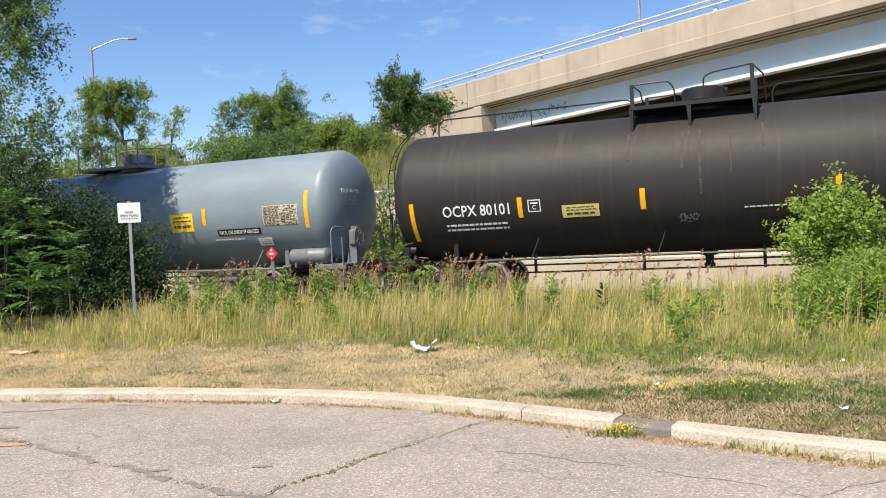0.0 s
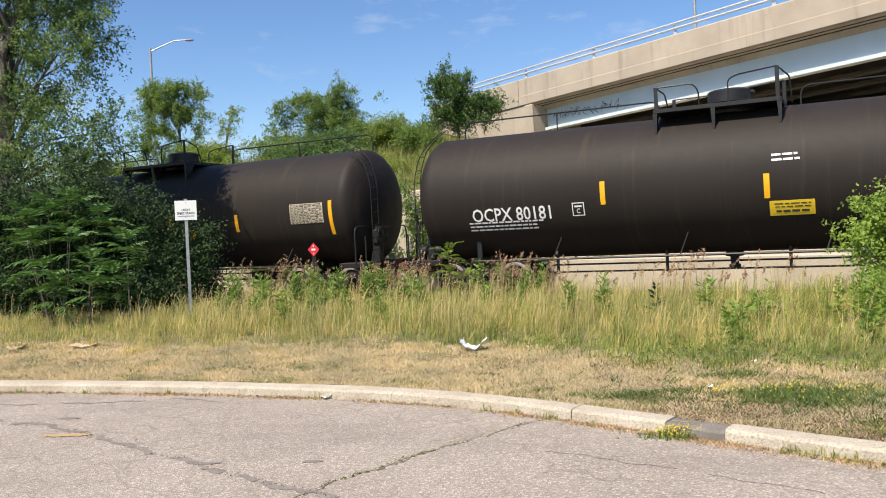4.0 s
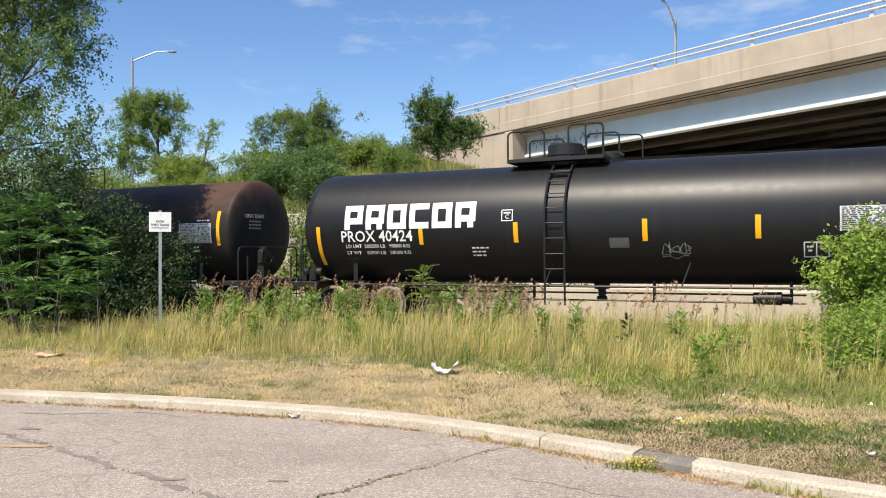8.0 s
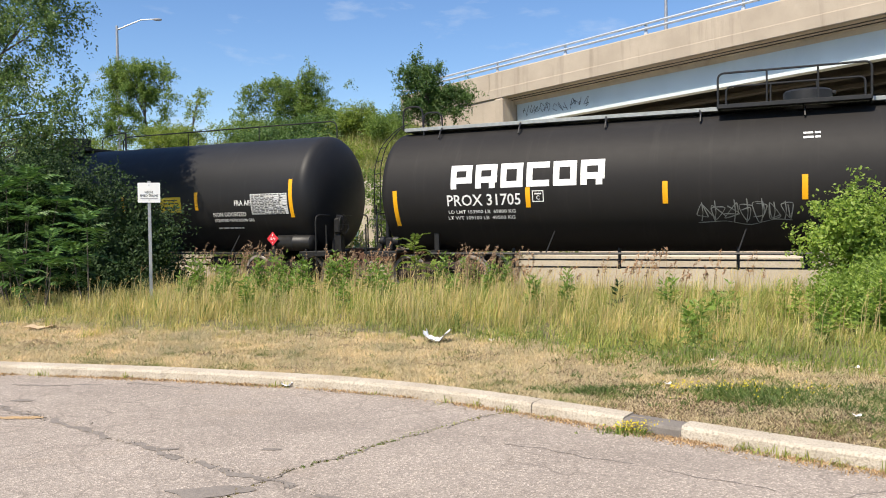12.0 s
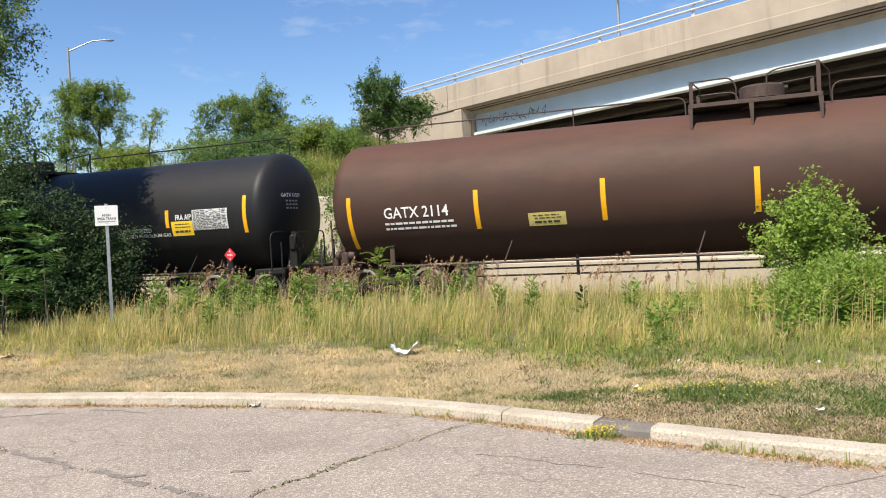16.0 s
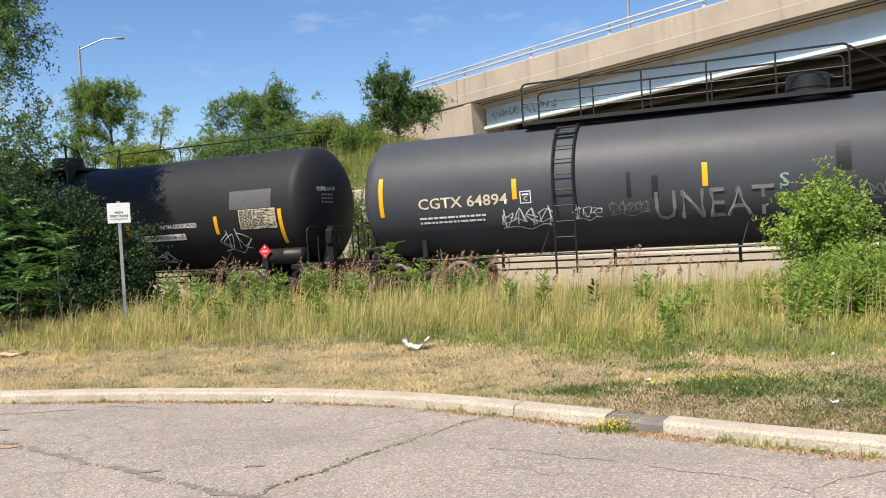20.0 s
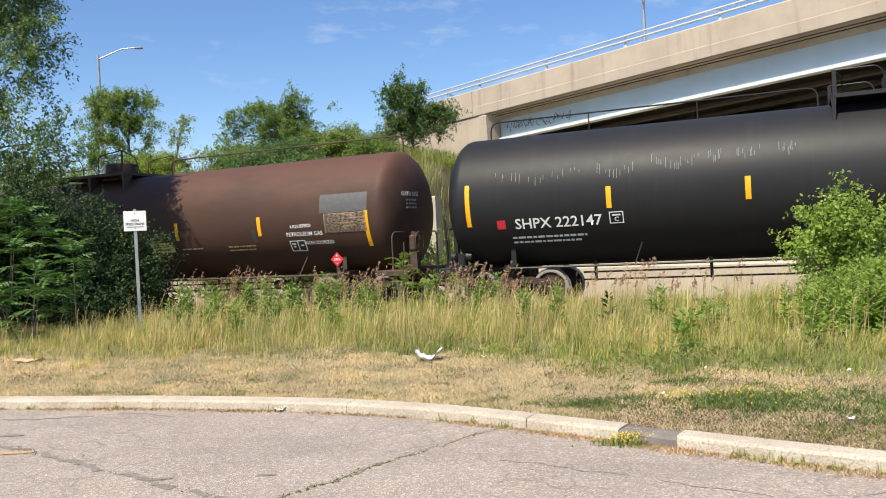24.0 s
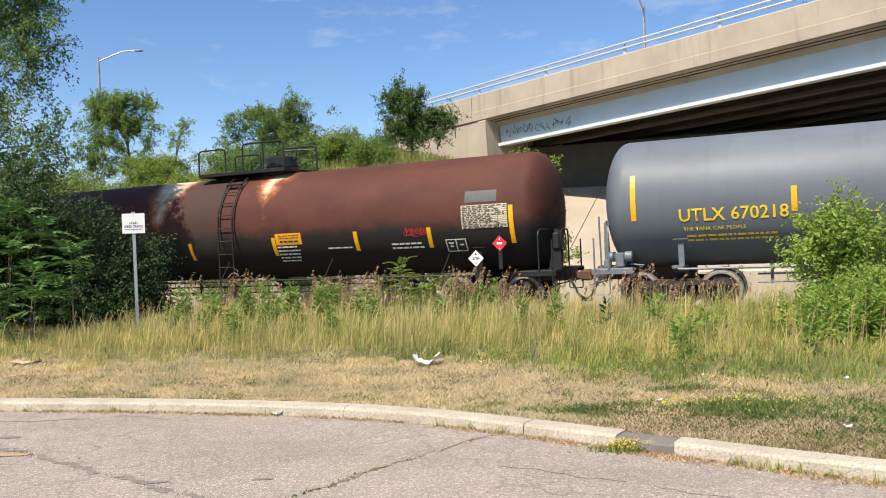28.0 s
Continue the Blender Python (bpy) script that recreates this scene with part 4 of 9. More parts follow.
def head_mark(c):
    """The car's number and small print stencilled on the rounded end."""
    if not c.mark:
        return
    def on_head(y, z):
        k = np.clip(np.hypot(y, z) / c.r, 0, 0.99)
        return c.end + c.head * np.sqrt(1 - k * k) + 0.009
    me = text_mesh(c.mark[0], 0.78, 0.11, MAT[c.mark[1]]).copy()
    co = np.zeros(len(me.vertices) * 3, np.float32)
    me.vertices.foreach_get("co", co)
    co = co.reshape(-1, 3)
    y, z = co[:, 0] - 0.55, co[:, 1] + 0.42
    me.vertices.foreach_set("co", np.stack([on_head(y, z), y, z + c.axis], 1).astype(np.float32).ravel())
    me.update()
    part("head_lettering", me, None, c.tank, "small number on the tank head")
    s = Shape()
    for i in range(3):
        for k in range(4):
            y, z = -0.75 + k * 0.13, 0.26 - i * 0.10
            s.box((float(on_head(y, z)) + 0.002, y, z + c.axis), (0.006, 0.10, 0.045))
    tagged(part("head_stencil", s, MAT["grey"], c.tank, "small pale stencils on the tank head"), kind="stuff")


def lines(c, x, th, w, h, colour="white"):
    """Small print that cannot be read: broken bars."""
    rng = random.Random(int(x * 100) + int(th))
    k = max(1, round(h / 0.11))
    pitch = h / k
    bars = []
    for i in range(k):
        t = th + math.degrees((h / 2 - pitch * (i + 0.5)) / c.r)
        pos = x - w / 2
        end = x + w / 2 - rng.uniform(0, 0.15) * w
        while pos < end - 0.03:
            b = min(rng.uniform(0.05, 0.2), end - pos)
            bars.append((pos + b / 2, t, b, pitch * 0.42))
            pos += b + 0.03
    tagged(bars_on(c, bars, 0.008, MAT[colour], "small_print", colour + " small print"), kind="stuff")


def data_panel(c, x, th, w, h, colour="cream"):
    """The stencilled test-data table: pale field, dark rows."""
    back = {"rusty": "tan"}.get(colour, colour)
    p = sheet_on(c, x, th, w, h, 0.006, MAT[back], "data_panel", "stencilled data table in pale paint")
    bars, n = [], 13
    rng = random.Random(int(abs(x) * 100) + int(c.half * 10))
    for i in range(n):
        t = th + math.degrees((h / 2 - h * (i + 0.6) / n) / c.r)
        pos = 0.03
        while pos < 0.94:
            k = min(rng.uniform(0.04, 0.13), 0.97 - pos)
            if pos < 0.38 or rng.random() < 0.72:
                bars.append((x - w / 2 + w * (pos + k / 2), t, w * k, h / n * 0.40))
            pos += k + 0.03
        bars.append((x, th + math.degrees((h / 2 - h * (i + 1.02) / n) / c.r), w, 0.006))
    bars += [(x - w / 2 + w * f, th, 0.008, h) for f in (0.42, 0.62, 0.80)]
    tagged(bars_on(c, bars, 0.011, MAT["dark"], "table_print", "dark printed rows", p), kind="stuff")


def sticker(c, x, th, w, h, colour="yellow"):
    p = sheet_on(c, x, th, w, h, 0.007, MAT[colour], "sticker", {"white": "white", "red": "red", "orange": "orange", "pale": "faded yellow"}.get(colour, "yellow") + " notice sticker")
    if w > 0.3:
        bars, rng = [], random.Random(int(abs(x) * 310 + abs(th)))
        for k, tall in ((0.30, 0.07), (0.10, 0.07), (-0.20, 0.15)):
            pos, end = -0.40 + rng.uniform(0, 0.1), 0.40 - rng.uniform(0, 0.1)
            while pos < end:
                b = min(rng.uniform(0.08, 0.2), end - pos + 0.02)
                bars.append((x + w * (pos + b / 2), th + math.degrees(h * k / c.r), w * b, h * tall))
                pos += b + 0.035
        bars_on(c, bars, 0.012, MAT["dark" if colour != "white" else "grey"], "small_print", "dark print", p)


def outline_bars(x, th, w, h, r, e=0.025):
    k = math.degrees(1 / r)
    return [(x, th + (h / 2 - e / 2) * k, w, e), (x, th - (h / 2 - e / 2) * k, w, e), (x - w / 2 + e / 2, th, e, h), (x + w / 2 - e / 2, th, e, h)]


def plate_box(c, x, th, w, h, colour="white"):
    """The clearance-plate mark: a square with small print over a letter."""
    bars_on(c, outline_bars(x, th, w, h, c.r, 0.022) + [(x, th + math.degrees(h * 0.22 / c.r), w * 0.6, h * 0.13)], 0.008, MAT[colour], "plate_mark", "square outline mark")
    letters(c, "C", x, th - math.degrees(h * 0.12 / c.r), w * 0.3, h * 0.36, colour)


def frame_box(c, x, th, w, h):
    sheet_on(c, x, th, w, h, 0.005, MAT["black"], "consolidated_stencil", "black panel with white outline")
    k = math.degrees(1 / c.r)
    bars_on(c, outline_bars(x, th, w, h, c.r, 0.025) + [(x, th, 0.025, h), (x - w / 4, th + h * 0.2 * k, w * 0.25, h * 0.12), (x - w / 4, th - h * 0.05 * k, w * 0.15, h * 0.12), (x + w / 4, th + h * 0.05 * k, w * 0.2, h * 0.12)], 0.010, MAT["white"], "stencil_lines", "white outline")


def name_strip(c, body, x, th, w, h, colour="black"):
    sheet_on(c, x, th, w + 0.04, h, 0.006, MAT[colour], "name_strip", ("white" if colour == "white" else "black") + " strip behind lettering")
    c2 = Car()
    c2.r, c2.axis, c2.tank = c.r + 0.006, c.axis, c.tank
    letters(c2, body, x, th, w * 0.94, h * 0.62, "ink" if colour == "white" else "white")


def patch(c, x, th, w, h, colour):
    sheet_on(c, x, th, w, h, 0.004, MAT[colour], "paint_patch", "touched-up paint patch", bend=6)


def placard(c, x, th, half, colour, number=""):
    """A hazard diamond in a holder that stands off the tank."""
    half = max(half, 0.17) * 1.12
    z = c.axis + c.r * math.sin(radians(max(th, -48)))
    y = -c.r * math.cos(radians(max(th, -48))) - 0.16
    y = min(y, -1.48)
    h = part("placard_holder", Shape().box((x, y + 0.035, z - 0.25), (0.10, 0.03, 0.75), 0.008), MAT[c.fit], c.ob, "steel placard holder")
    mat = MAT[colour]
    s = Shape().slab([(x, z - half), (x + half, z), (x, z + half), (x - half, z)], y - 0.006, y, "y")
    d = part("placard", s, mat, h, colour + " diamond hazard placard")
    k = half * 0.62
    ink = MAT["white"] if colour == "red" else MAT["palegrey" if colour == "grey" else "ink"]
    s = Shape()
    if number:
        part("placard_number", text_mesh(number, k * 1.5, k * 0.52, ink), None, h, "hazard number", place=Matrix.Translation((x, y - 0.009, z)) @ pose(0, 0, 0, 90, 0, 0))
    else:
        s.box((x, y - 0.009, z), (k * 1.1, 0.003, k * 0.42))
    s.slab([(x - k * 0.2, z + half * 0.42), (x + k * 0.2, z + half * 0.42), (x, z + half * 0.75)], y - 0.010, y - 0.007, "y")
    s.box((x, y - 0.009, z - half * 0.58), (k * 0.16, 0.003, k * 0.3))
    part("placard_print", s, ink, h, "printed symbol")


def scribble(c, x, th, w, h, colour="white"):
    """A sprayed tag: a row of quick angular letters, gone over twice, with a stroke below."""
    rng = random.Random(int(abs(x) * 997) + int(abs(th) * 31) + int(w * 100))
    s, r, wd = Shape(), c.r + 0.009, max(0.013, min(0.026, h * 0.042))
    n = max(2, round(w / h * 2.1))
    cw = w / n
    runs = []
    for g in range(n):
        cx = -w / 2 + cw * (g + 0.5)
        tall = h * rng.uniform(0.30, 0.5)
        turn, knots = rng.uniform(0, 6), []
        for k in range(rng.randint(5, 7)):
            turn += rng.uniform(1.2, 2.8)
            knots.append(Vector((cx + cw * rng.uniform(0.35, 0.8) * math.cos(turn), tall * rng.uniform(0.7, 1.0) * math.sin(turn), 0)))
        runs.append((knots, rng.uniform(0.3, 1.1)))
        if rng.random() < 0.8:
            lx = cx + cw * rng.uniform(-0.4, 0.4)
            runs.append(([Vector((lx, tall, 0)), Vector((lx + cw * 0.08, 0, 0)), Vector((lx - cw * 0.05, -tall, 0))], 0.6))
    runs.append(([Vector((w * (f - 0.5), -h * 0.42 + h * 0.12 * math.sin(f * 9), 0)) for f in (0, 0.3, 0.55, 0.8, 1.0)], 0.7))
    for lay, (knots, tight) in enumerate(runs):
        path = []
        for k in range(len(knots) - 1):
            a, b, d, e = knots[max(k - 1, 0)], knots[k], knots[k + 1], knots[min(k + 2, len(knots) - 1)]
            m1, m2 = (d - a) * 0.5 * tight, (e - b) * 0.5 * tight
            for i in range(6):
                u = i / 6
                path.append(b * (2 * u ** 3 - 3 * u * u + 1) + m1 * (u ** 3 - 2 * u * u + u) + d * (3 * u * u - 2 * u ** 3) + m2 * (u ** 3 - u * u))
        m, rows = len(path), []
        rr = r + 0.0003 * lay
        for i, q in enumerate(path):
            d = (path[min(i + 1, m - 1)] - path[max(i - 1, 0)]).normalized()
            side = Vector((-d.y, d.x, 0)) * wd * (0.75 + 0.25 * math.sin(i * 0.7)) / 2
            for p in (q - side, q + side):
                a = radians(th) + p.y / c.r
                rows.append((x + p.x, -rr * math.cos(a), c.axis + rr * math.sin(a)))
        s.add(rows, [(2 * i, 2 * i + 1, 2 * i + 3, 2 * i + 2) for i in range(m - 1)])
    part("spray_tag", s, MAT[colour], c.tank, {"dim": "faded grey"}.get(colour, colour) + " sprayed tag")


def word_mark(c, x, th, w, h):
    """The owner's bold mark, as plain white block shapes."""
    k = math.degrees(1 / c.r)
    bars, n, e = [], 6, 0.22 * h + 0.02
    cw = w / n
    for i in range(n):
        cx, g = x - w / 2 + cw * (i + 0.5), cw * 0.86
        top, bot = th + (h / 2 - e / 2) * k, th - (h / 2 - e / 2) * k
        left, right = (cx - g / 2 + e / 2, th, e, h), (cx + g / 2 - e / 2, th, e, h)
        if i in (0, 1, 5):
            bars += [left, (cx, top, g, e), (cx, th - h * 0.15 * k, g, e), (cx + g / 2 - e / 2, th + h * 0.17 * k, e, h * 0.62)]
            if i:
                bars += [(cx + g / 2 - e * 0.85, th - h * 0.34 * k, e, h * 0.32)]
        elif i == 3:
            bars += [left, (cx, top, g, e), (cx, bot, g, e)]
        else:
            bars += [left, right, (cx, top, g, e), (cx, bot, g, e)]
    bars_on(c, bars, 0.009, MAT["white"], "owner_mark", "bold white owner's mark")


_shared = {}


def shared(key, make):
    if key not in _shared:
        _shared[key] = make()
    return _shared[key]


def wheel_mesh():
    """A cast wheel: dished plate, hub, broad rim with a flange and a worn tread."""
    s, n = Shape(), 36

    def band(profile, slot):
        pts = [(r * math.sin(k * math.tau / n), y, r * math.cos(k * math.tau / n)) for y, r in profile for k in range(n)]
        s.add(pts, [(i * n + k, i * n + (k + 1) % n, (i + 1) * n + (k + 1) % n, (i + 1) * n + k) for i in range(len(profile) - 1) for k in range(n)], slot)
    band([(-0.090, 0.135), (-0.060, 0.15), (-0.020, 0.20), (-0.005, 0.28), (-0.020, 0.35), (-0.058, 0.375)], 0)
    band([(-0.058, 0.375), (-0.066, 0.384), (-0.071, 0.432), (-0.066, 0.450)], 2)
    band([(-0.066, 0.450), (-0.060, 0.456), (0.03, 0.459), (0.055, 0.485), (0.07, 0.48), (0.075, 0.42)], 1)
    band([(0.075, 0.42), (0.07, 0.37), (0.03, 0.30), (0.04, 0.16), (0.08, 0.12)], 0)
    s.lathe([(-0.088, 0.137), (-0.10, 0.125), (-0.10, 0.07), (-0.085, 0.06)], 16, "y", slot=0)
    for k in range(3):
        a = k * math.tau / 3
        s.box((0.25 * math.sin(a), -0.02, 0.25 * math.cos(a)), (0.05, 0.02, 0.05), 0.006, slot=0)
    return s.mesh("wheel", [MAT["dusty"], MAT["tread"], MAT["rim"]], True, 35)


def side_frame_mesh():
    """A cast truss frame: arched top chord, dipping bottom chord, columns, springs and bearing boxes."""
    s = Shape()
    s.slab([(-1.12, 0.48), (-1.12, 0.60), (-0.85, 0.65), (-0.45, 0.75), (0.45, 0.75), (0.85, 0.65), (1.12, 0.60), (1.12, 0.48), (0.80, 0.52), (0.42, 0.61), (-0.42, 0.61), (-0.80, 0.52)], -0.09, 0.09, "y")
    s.slab([(-0.80, 0.53), (-0.30, 0.19), (0.30, 0.19), (0.80, 0.53), (0.64, 0.54), (0.26, 0.28), (-0.26, 0.28), (-0.64, 0.54)], -0.07, 0.07, "y")
    for x in (-0.29, 0.29):
        s.box((x, 0, 0.44), (0.09, 0.15, 0.42), 0.012)
    s.box((0, -0.02, 0.56), (0.44, 0.20, 0.10), 0.015)
    for x in (-0.15, 0, 0.15):
        s.lathe([(0.27, 0.055), (0.30, 0.07), (0.33, 0.055), (0.36, 0.07), (0.39, 0.055), (0.42, 0.07), (0.45, 0.055), (0.48, 0.07), (0.51, 0.055)], 10, "z", (x, -0.03, 0))
    for x in (-0.89, 0.89):
        s.box((x, 0, 0.45), (0.27, 0.17, 0.20), 0.03)
        s.lathe([(-0.17, 0.05), (-0.16, 0.09), (-0.09, 0.10)], 14, "y", (x, 0, 0.457))
    return s.mesh("side_frame", MAT["dusty"], True, 30)


def truck(c, x):
    """A two-axle truck: frames, bolster and two turning wheelsets."""
    for y in (-1.0, 1.0):
        part("side_frame", shared("side_frame", side_frame_mesh), None, c.ob, place=pose(x, y, 0, 0, 0, 0 if y < 0 else 180))
    part("bolster", shared("bolster", lambda: Shape().box((0, 0, 0.62), (0.36, 2.2, 0.26), 0.03).mesh("bolster", MAT["dusty"])), None, c.ob, place=pose(x, 0, 0))
    for dx in (-0.89, 0.89):
        e = new("wheelset")
        e.parent, e.empty_display_size = c.ob, 0.2
        e.matrix_basis = pose(x + dx, 0, 0.457)
        for y, turn in ((-0.755, 0), (0.755, 180)):
            part("wheel", shared("wheel", wheel_mesh), None, e, place=pose(0, y, 0, 0, 0, turn))
        part("axle", shared("axle", lambda: Shape().lathe([(-1.02, 0.075), (-0.72, 0.085), (-0.3, 0.08), (0.3, 0.08), (0.72, 0.085), (1.02, 0.075)], 12, "y").mesh("axle", MAT["dusty"], True)), None, e)
        c.wheelsets.append(e)


def pipe(c, name, path, radius=0.022, label="", bend=0.12, parent=None):
    s = Shape()
    s.tube(rounded(path, bend) if bend else path, radius, 7)
    return part(name, s, MAT[c.fit], parent or c.ob, label, smooth=True)


def end_gear(c, side, brake):
    """Draft sill, coupler, end platform, handrails and, on one end, the hand brake."""
    def at(x):
        return side * (c.half + x)
    f = MAT[c.fit]
    part("draft_sill", Shape().box((at(0.0), 0, 0.90), (2.3, 0.42, 0.34), 0.02), MAT["rust"], c.ob, "rusty draft sill")
    s = Shape()
    s.box((at(1.22), 0, 0.85), (0.34, 0.16, 0.18), 0.02)
    s.box((at(1.42), 0.05, 0.85), (0.17, 0.30, 0.28), 0.05)
    s.box((at(1.40), -0.16, 0.85), (0.20, 0.10, 0.26), 0.04)
    part("coupler", s, MAT["rust"], c.ob, "rusty knuckle coupler")
    s = Shape()
    s.tube(rounded([(at(0.95), -0.32, 0.80), (at(1.12), -0.34, 0.72), (at(1.30), -0.34, 0.34), (at(1.52), -0.22, 0.26)], 0.12), 0.032, 7)
    s.lathe([(-0.06, 0.03), (-0.05, 0.05), (0.05, 0.05), (0.07, 0.03)], 8, "x", (at(1.52), -0.22, 0.26))
    part("brake_hose", s, MAT["ink"], c.ob, "black rubber brake hose with its coupling")
    s = Shape()
    for y in (-0.95, -0.45, 0.6):
        s.tube([(at(0.98), y, 1.0), (at(0.98), y, 0.62)], 0.014, 5)
    s.tube([(at(0.98), -1.3, 0.70), (at(0.98), 1.3, 0.70)], 0.018, 6)
    part("uncoupling_rod", s, f, c.ob, "uncoupling rod across the end")
    s = Shape()
    s.box((at(0.55), 0, 1.02), (0.85, 2.8, 0.05), 0.01)
    s.box((at(0.55), -1.40, 0.97), (0.95, 0.05, 0.13), 0.01)
    s.box((at(0.55), 1.40, 0.97), (0.95, 0.05, 0.13), 0.01)
    part("end_platform", s, f, c.ob, "steel end platform")
    pipe(c, "cross_rail", [(at(0.62), -1.42, 1.0), (at(0.62), -1.42, 2.02), (at(0.80), 0, 2.0), (at(0.62), 1.42, 2.02), (at(0.62), 1.42, 1.0)], 0.021, "bent pipe handrail across the tank end", 0.2)
    for y in (-1.42, 1.42):
        pipe(c, "corner_post", [(at(0.95), y, 0.62), (at(0.95), y, 1.75)], 0.021, "pipe grab post", 0)
        s = Shape()
        s.tube(rounded([(at(0.98), y * 0.98, 0.98), (at(0.98), y * 0.98, 0.45), (at(0.62), y * 0.98, 0.45), (at(0.62), y * 0.98, 0.98)], 0.05), 0.016, 6)
        part("sill_step", s, f, c.ob, "bar sill step")
        s = Shape()
        s.box((side * (c.half - 0.95), y * 0.80, 1.30), (0.13, 0.05, 0.75), 0.01)
        s.box((side * (c.half - 0.95), y * 0.86, 1.66), (0.34, 0.04, 0.06), 0.01)
        part("tank_saddle", s, f, c.ob, "upright saddle plate")
    s = Shape()
    s.slab([(-1.30, 1.00), (-0.22, 0.74), (0.22, 0.74), (1.30, 1.00), (1.30, 1.06), (-1.30, 1.06)], side * (c.half - 0.75), side * (c.half - 1.0), "x")
    part("body_bolster", s, f, c.ob, "steel body bolster")
    if brake:
        s = Shape()
        ring = [(at(1.02), -0.62 + 0.26 * math.cos(a), 1.75 + 0.26 * math.sin(a)) for a in (k * math.tau / 16 for k in range(17))]
        s.tube(ring, 0.016, 6, False)
        for k in range(4):
            a = k * math.tau / 8
            s.tube([(at(1.02), -0.62 - 0.25 * math.cos(a), 1.75 - 0.25 * math.sin(a)), (at(1.02), -0.62 + 0.25 * math.cos(a), 1.75 + 0.25 * math.sin(a))], 0.010, 5)
        part("brake_wheel", s, f, c.ob, "spoked hand brake wheel", smooth=True)
        part("brake_housing", Shape().box((at(0.88), -0.62, 1.72), (0.2, 0.34, 0.42), 0.04), f, c.ob, "hand brake gear housing")
        s = Shape()
        s.slab([(at(0.66), 1.02), (at(0.98), 1.02), (at(0.96), 1.95), (at(0.84), 2.02), (at(0.80), 1.70)], -0.72, -0.52, "y")
        part("brake_stand", s, f, c.ob, "tapered plate stand of the hand brake")
        pipe(c, "brake_chain", [(at(0.98), -0.62, 1.5), (at(0.93), -0.60, 0.75)], 0.022, "brake chain", 0)
    else:
        s = Shape()
        s.box((at(0.42), -1.05, 1.22), (0.20, 0.26, 0.34), 0.03)
        s.lathe([(-0.30, 0.05), (-0.28, 0.11), (-0.12, 0.12), (-0.10, 0.09), (0.10, 0.09), (0.12, 0.13), (0.27, 0.12), (0.30, 0.04)], 14, "x", (at(0.42), -1.05, 1.30))
        s.box((at(0.72), -1.05, 1.14), (0.16, 0.16, 0.20), 0.02)
        s.tube([(at(0.20), -1.05, 1.12), (at(-0.1), -1.0, 1.08)], 0.02, 6)
        part("control_valve", s, f, c.ob, "cast brake control valve on its bracket", smooth=True)
        s = Shape()
        s.slab([(at(0.80), 1.02), (at(0.94), 1.02), (at(0.92), 2.1), (at(0.86), 2.16)], -0.36, -0.22, "y")
        s.tube([(at(0.90), -0.9, 1.02), (at(0.92), -0.9, 2.25)], 0.022, 6)
        part("lever_stand", s, f, c.ob, "upright lever stand on the end platform")
        pipe(c, "release_rod", [(at(0.7), -1.4, 0.86), (at(1.1), -0.9, 0.82), (at(1.2), -0.25, 0.80)], 0.014, "uncoupling lever", 0.1)


def end_ladder(c, side):
    """A bar ladder from the end platform up over the tank head to the crown."""
    def at(x):
        return side * (c.half + x)
    top = c.axis + c.r
    lane = [(0.92, 1.03), (0.92, top - 1.0), (0.72, top - 0.4), (0.30, top - 0.02), (0.05, top + 0.12)]
    t = pipe(c, "end_ladder", [(at(a), -0.98, z) for a, z in lane], 0.013, "bar ladder over the tank head", 0.3)
    pipe(c, "ladder_rail", [(at(a), -0.64, z + 0.10) for a, z in lane], 0.013, "", 0.3, t)
    for i in range(8):
        z = 1.35 + i * 0.34
        a = float(np.interp(z, [q[1] for q in lane], [q[0] for q in lane]))
        pipe(c, "rung", [(at(a), -0.98, z), (at(a), -0.64, z + 0.05)], 0.011, "", 0, t)


def underside(c):
    """Running pipes with struts along both sides, brake rods below, and the bottom outlet."""
    f = MAT[c.fit]
    L = c.half - 0.9
    for y in (-1.40, 1.40):
        pipe(c, "side_pipe", [(-L, y, 0.985), (L, y, 0.985)], 0.028, "long pipe along the car's side", 0)
        n = 4
        for i in range(n):
            x = -L + 2 * L * (i + 0.7) / n
            pipe(c, "pipe_strut", [(x, y, 0.98), (x + 0.17, y * 0.84, 1.52)], 0.017, "", 0)
    for z in (0.80, 0.62):
        pipe(c, "brake_rod", [(-L + 1.6, -0.55, z), (L - 1.6, -0.55, z)], 0.022, "brake rod", 0)
    n = max(3, round(2 * L / 2.9))
    for i in range(n):
        x = -L + 1.9 + (2 * L - 3.8) * i / (n - 1)
        part("rod_hanger", Shape().box((x, -0.55, 0.84), (0.07, 0.05, 0.52), 0.008), f, c.ob)
    s = Shape()
    s.lathe([(1.00, 0.20), (0.88, 0.20), (0.86, 0.10), (0.70, 0.09), (0.68, 0.13), (0.60, 0.13)], 14, "z", (0.1, 0, 0))
    part("bottom_outlet", s, f, c.ob, "bottom outlet valve", smooth=True)
    s = Shape()
    s.lathe([(-0.5, 0.02), (-0.48, 0.13), (0.1, 0.15), (0.12, 0.10), (0.3, 0.09), (0.32, 0.02)], 12, "x", (c.half - 3.1, -0.55, 0.72))
    part("brake_cylinder", s, f, c.ob, "brake cylinder", smooth=True)


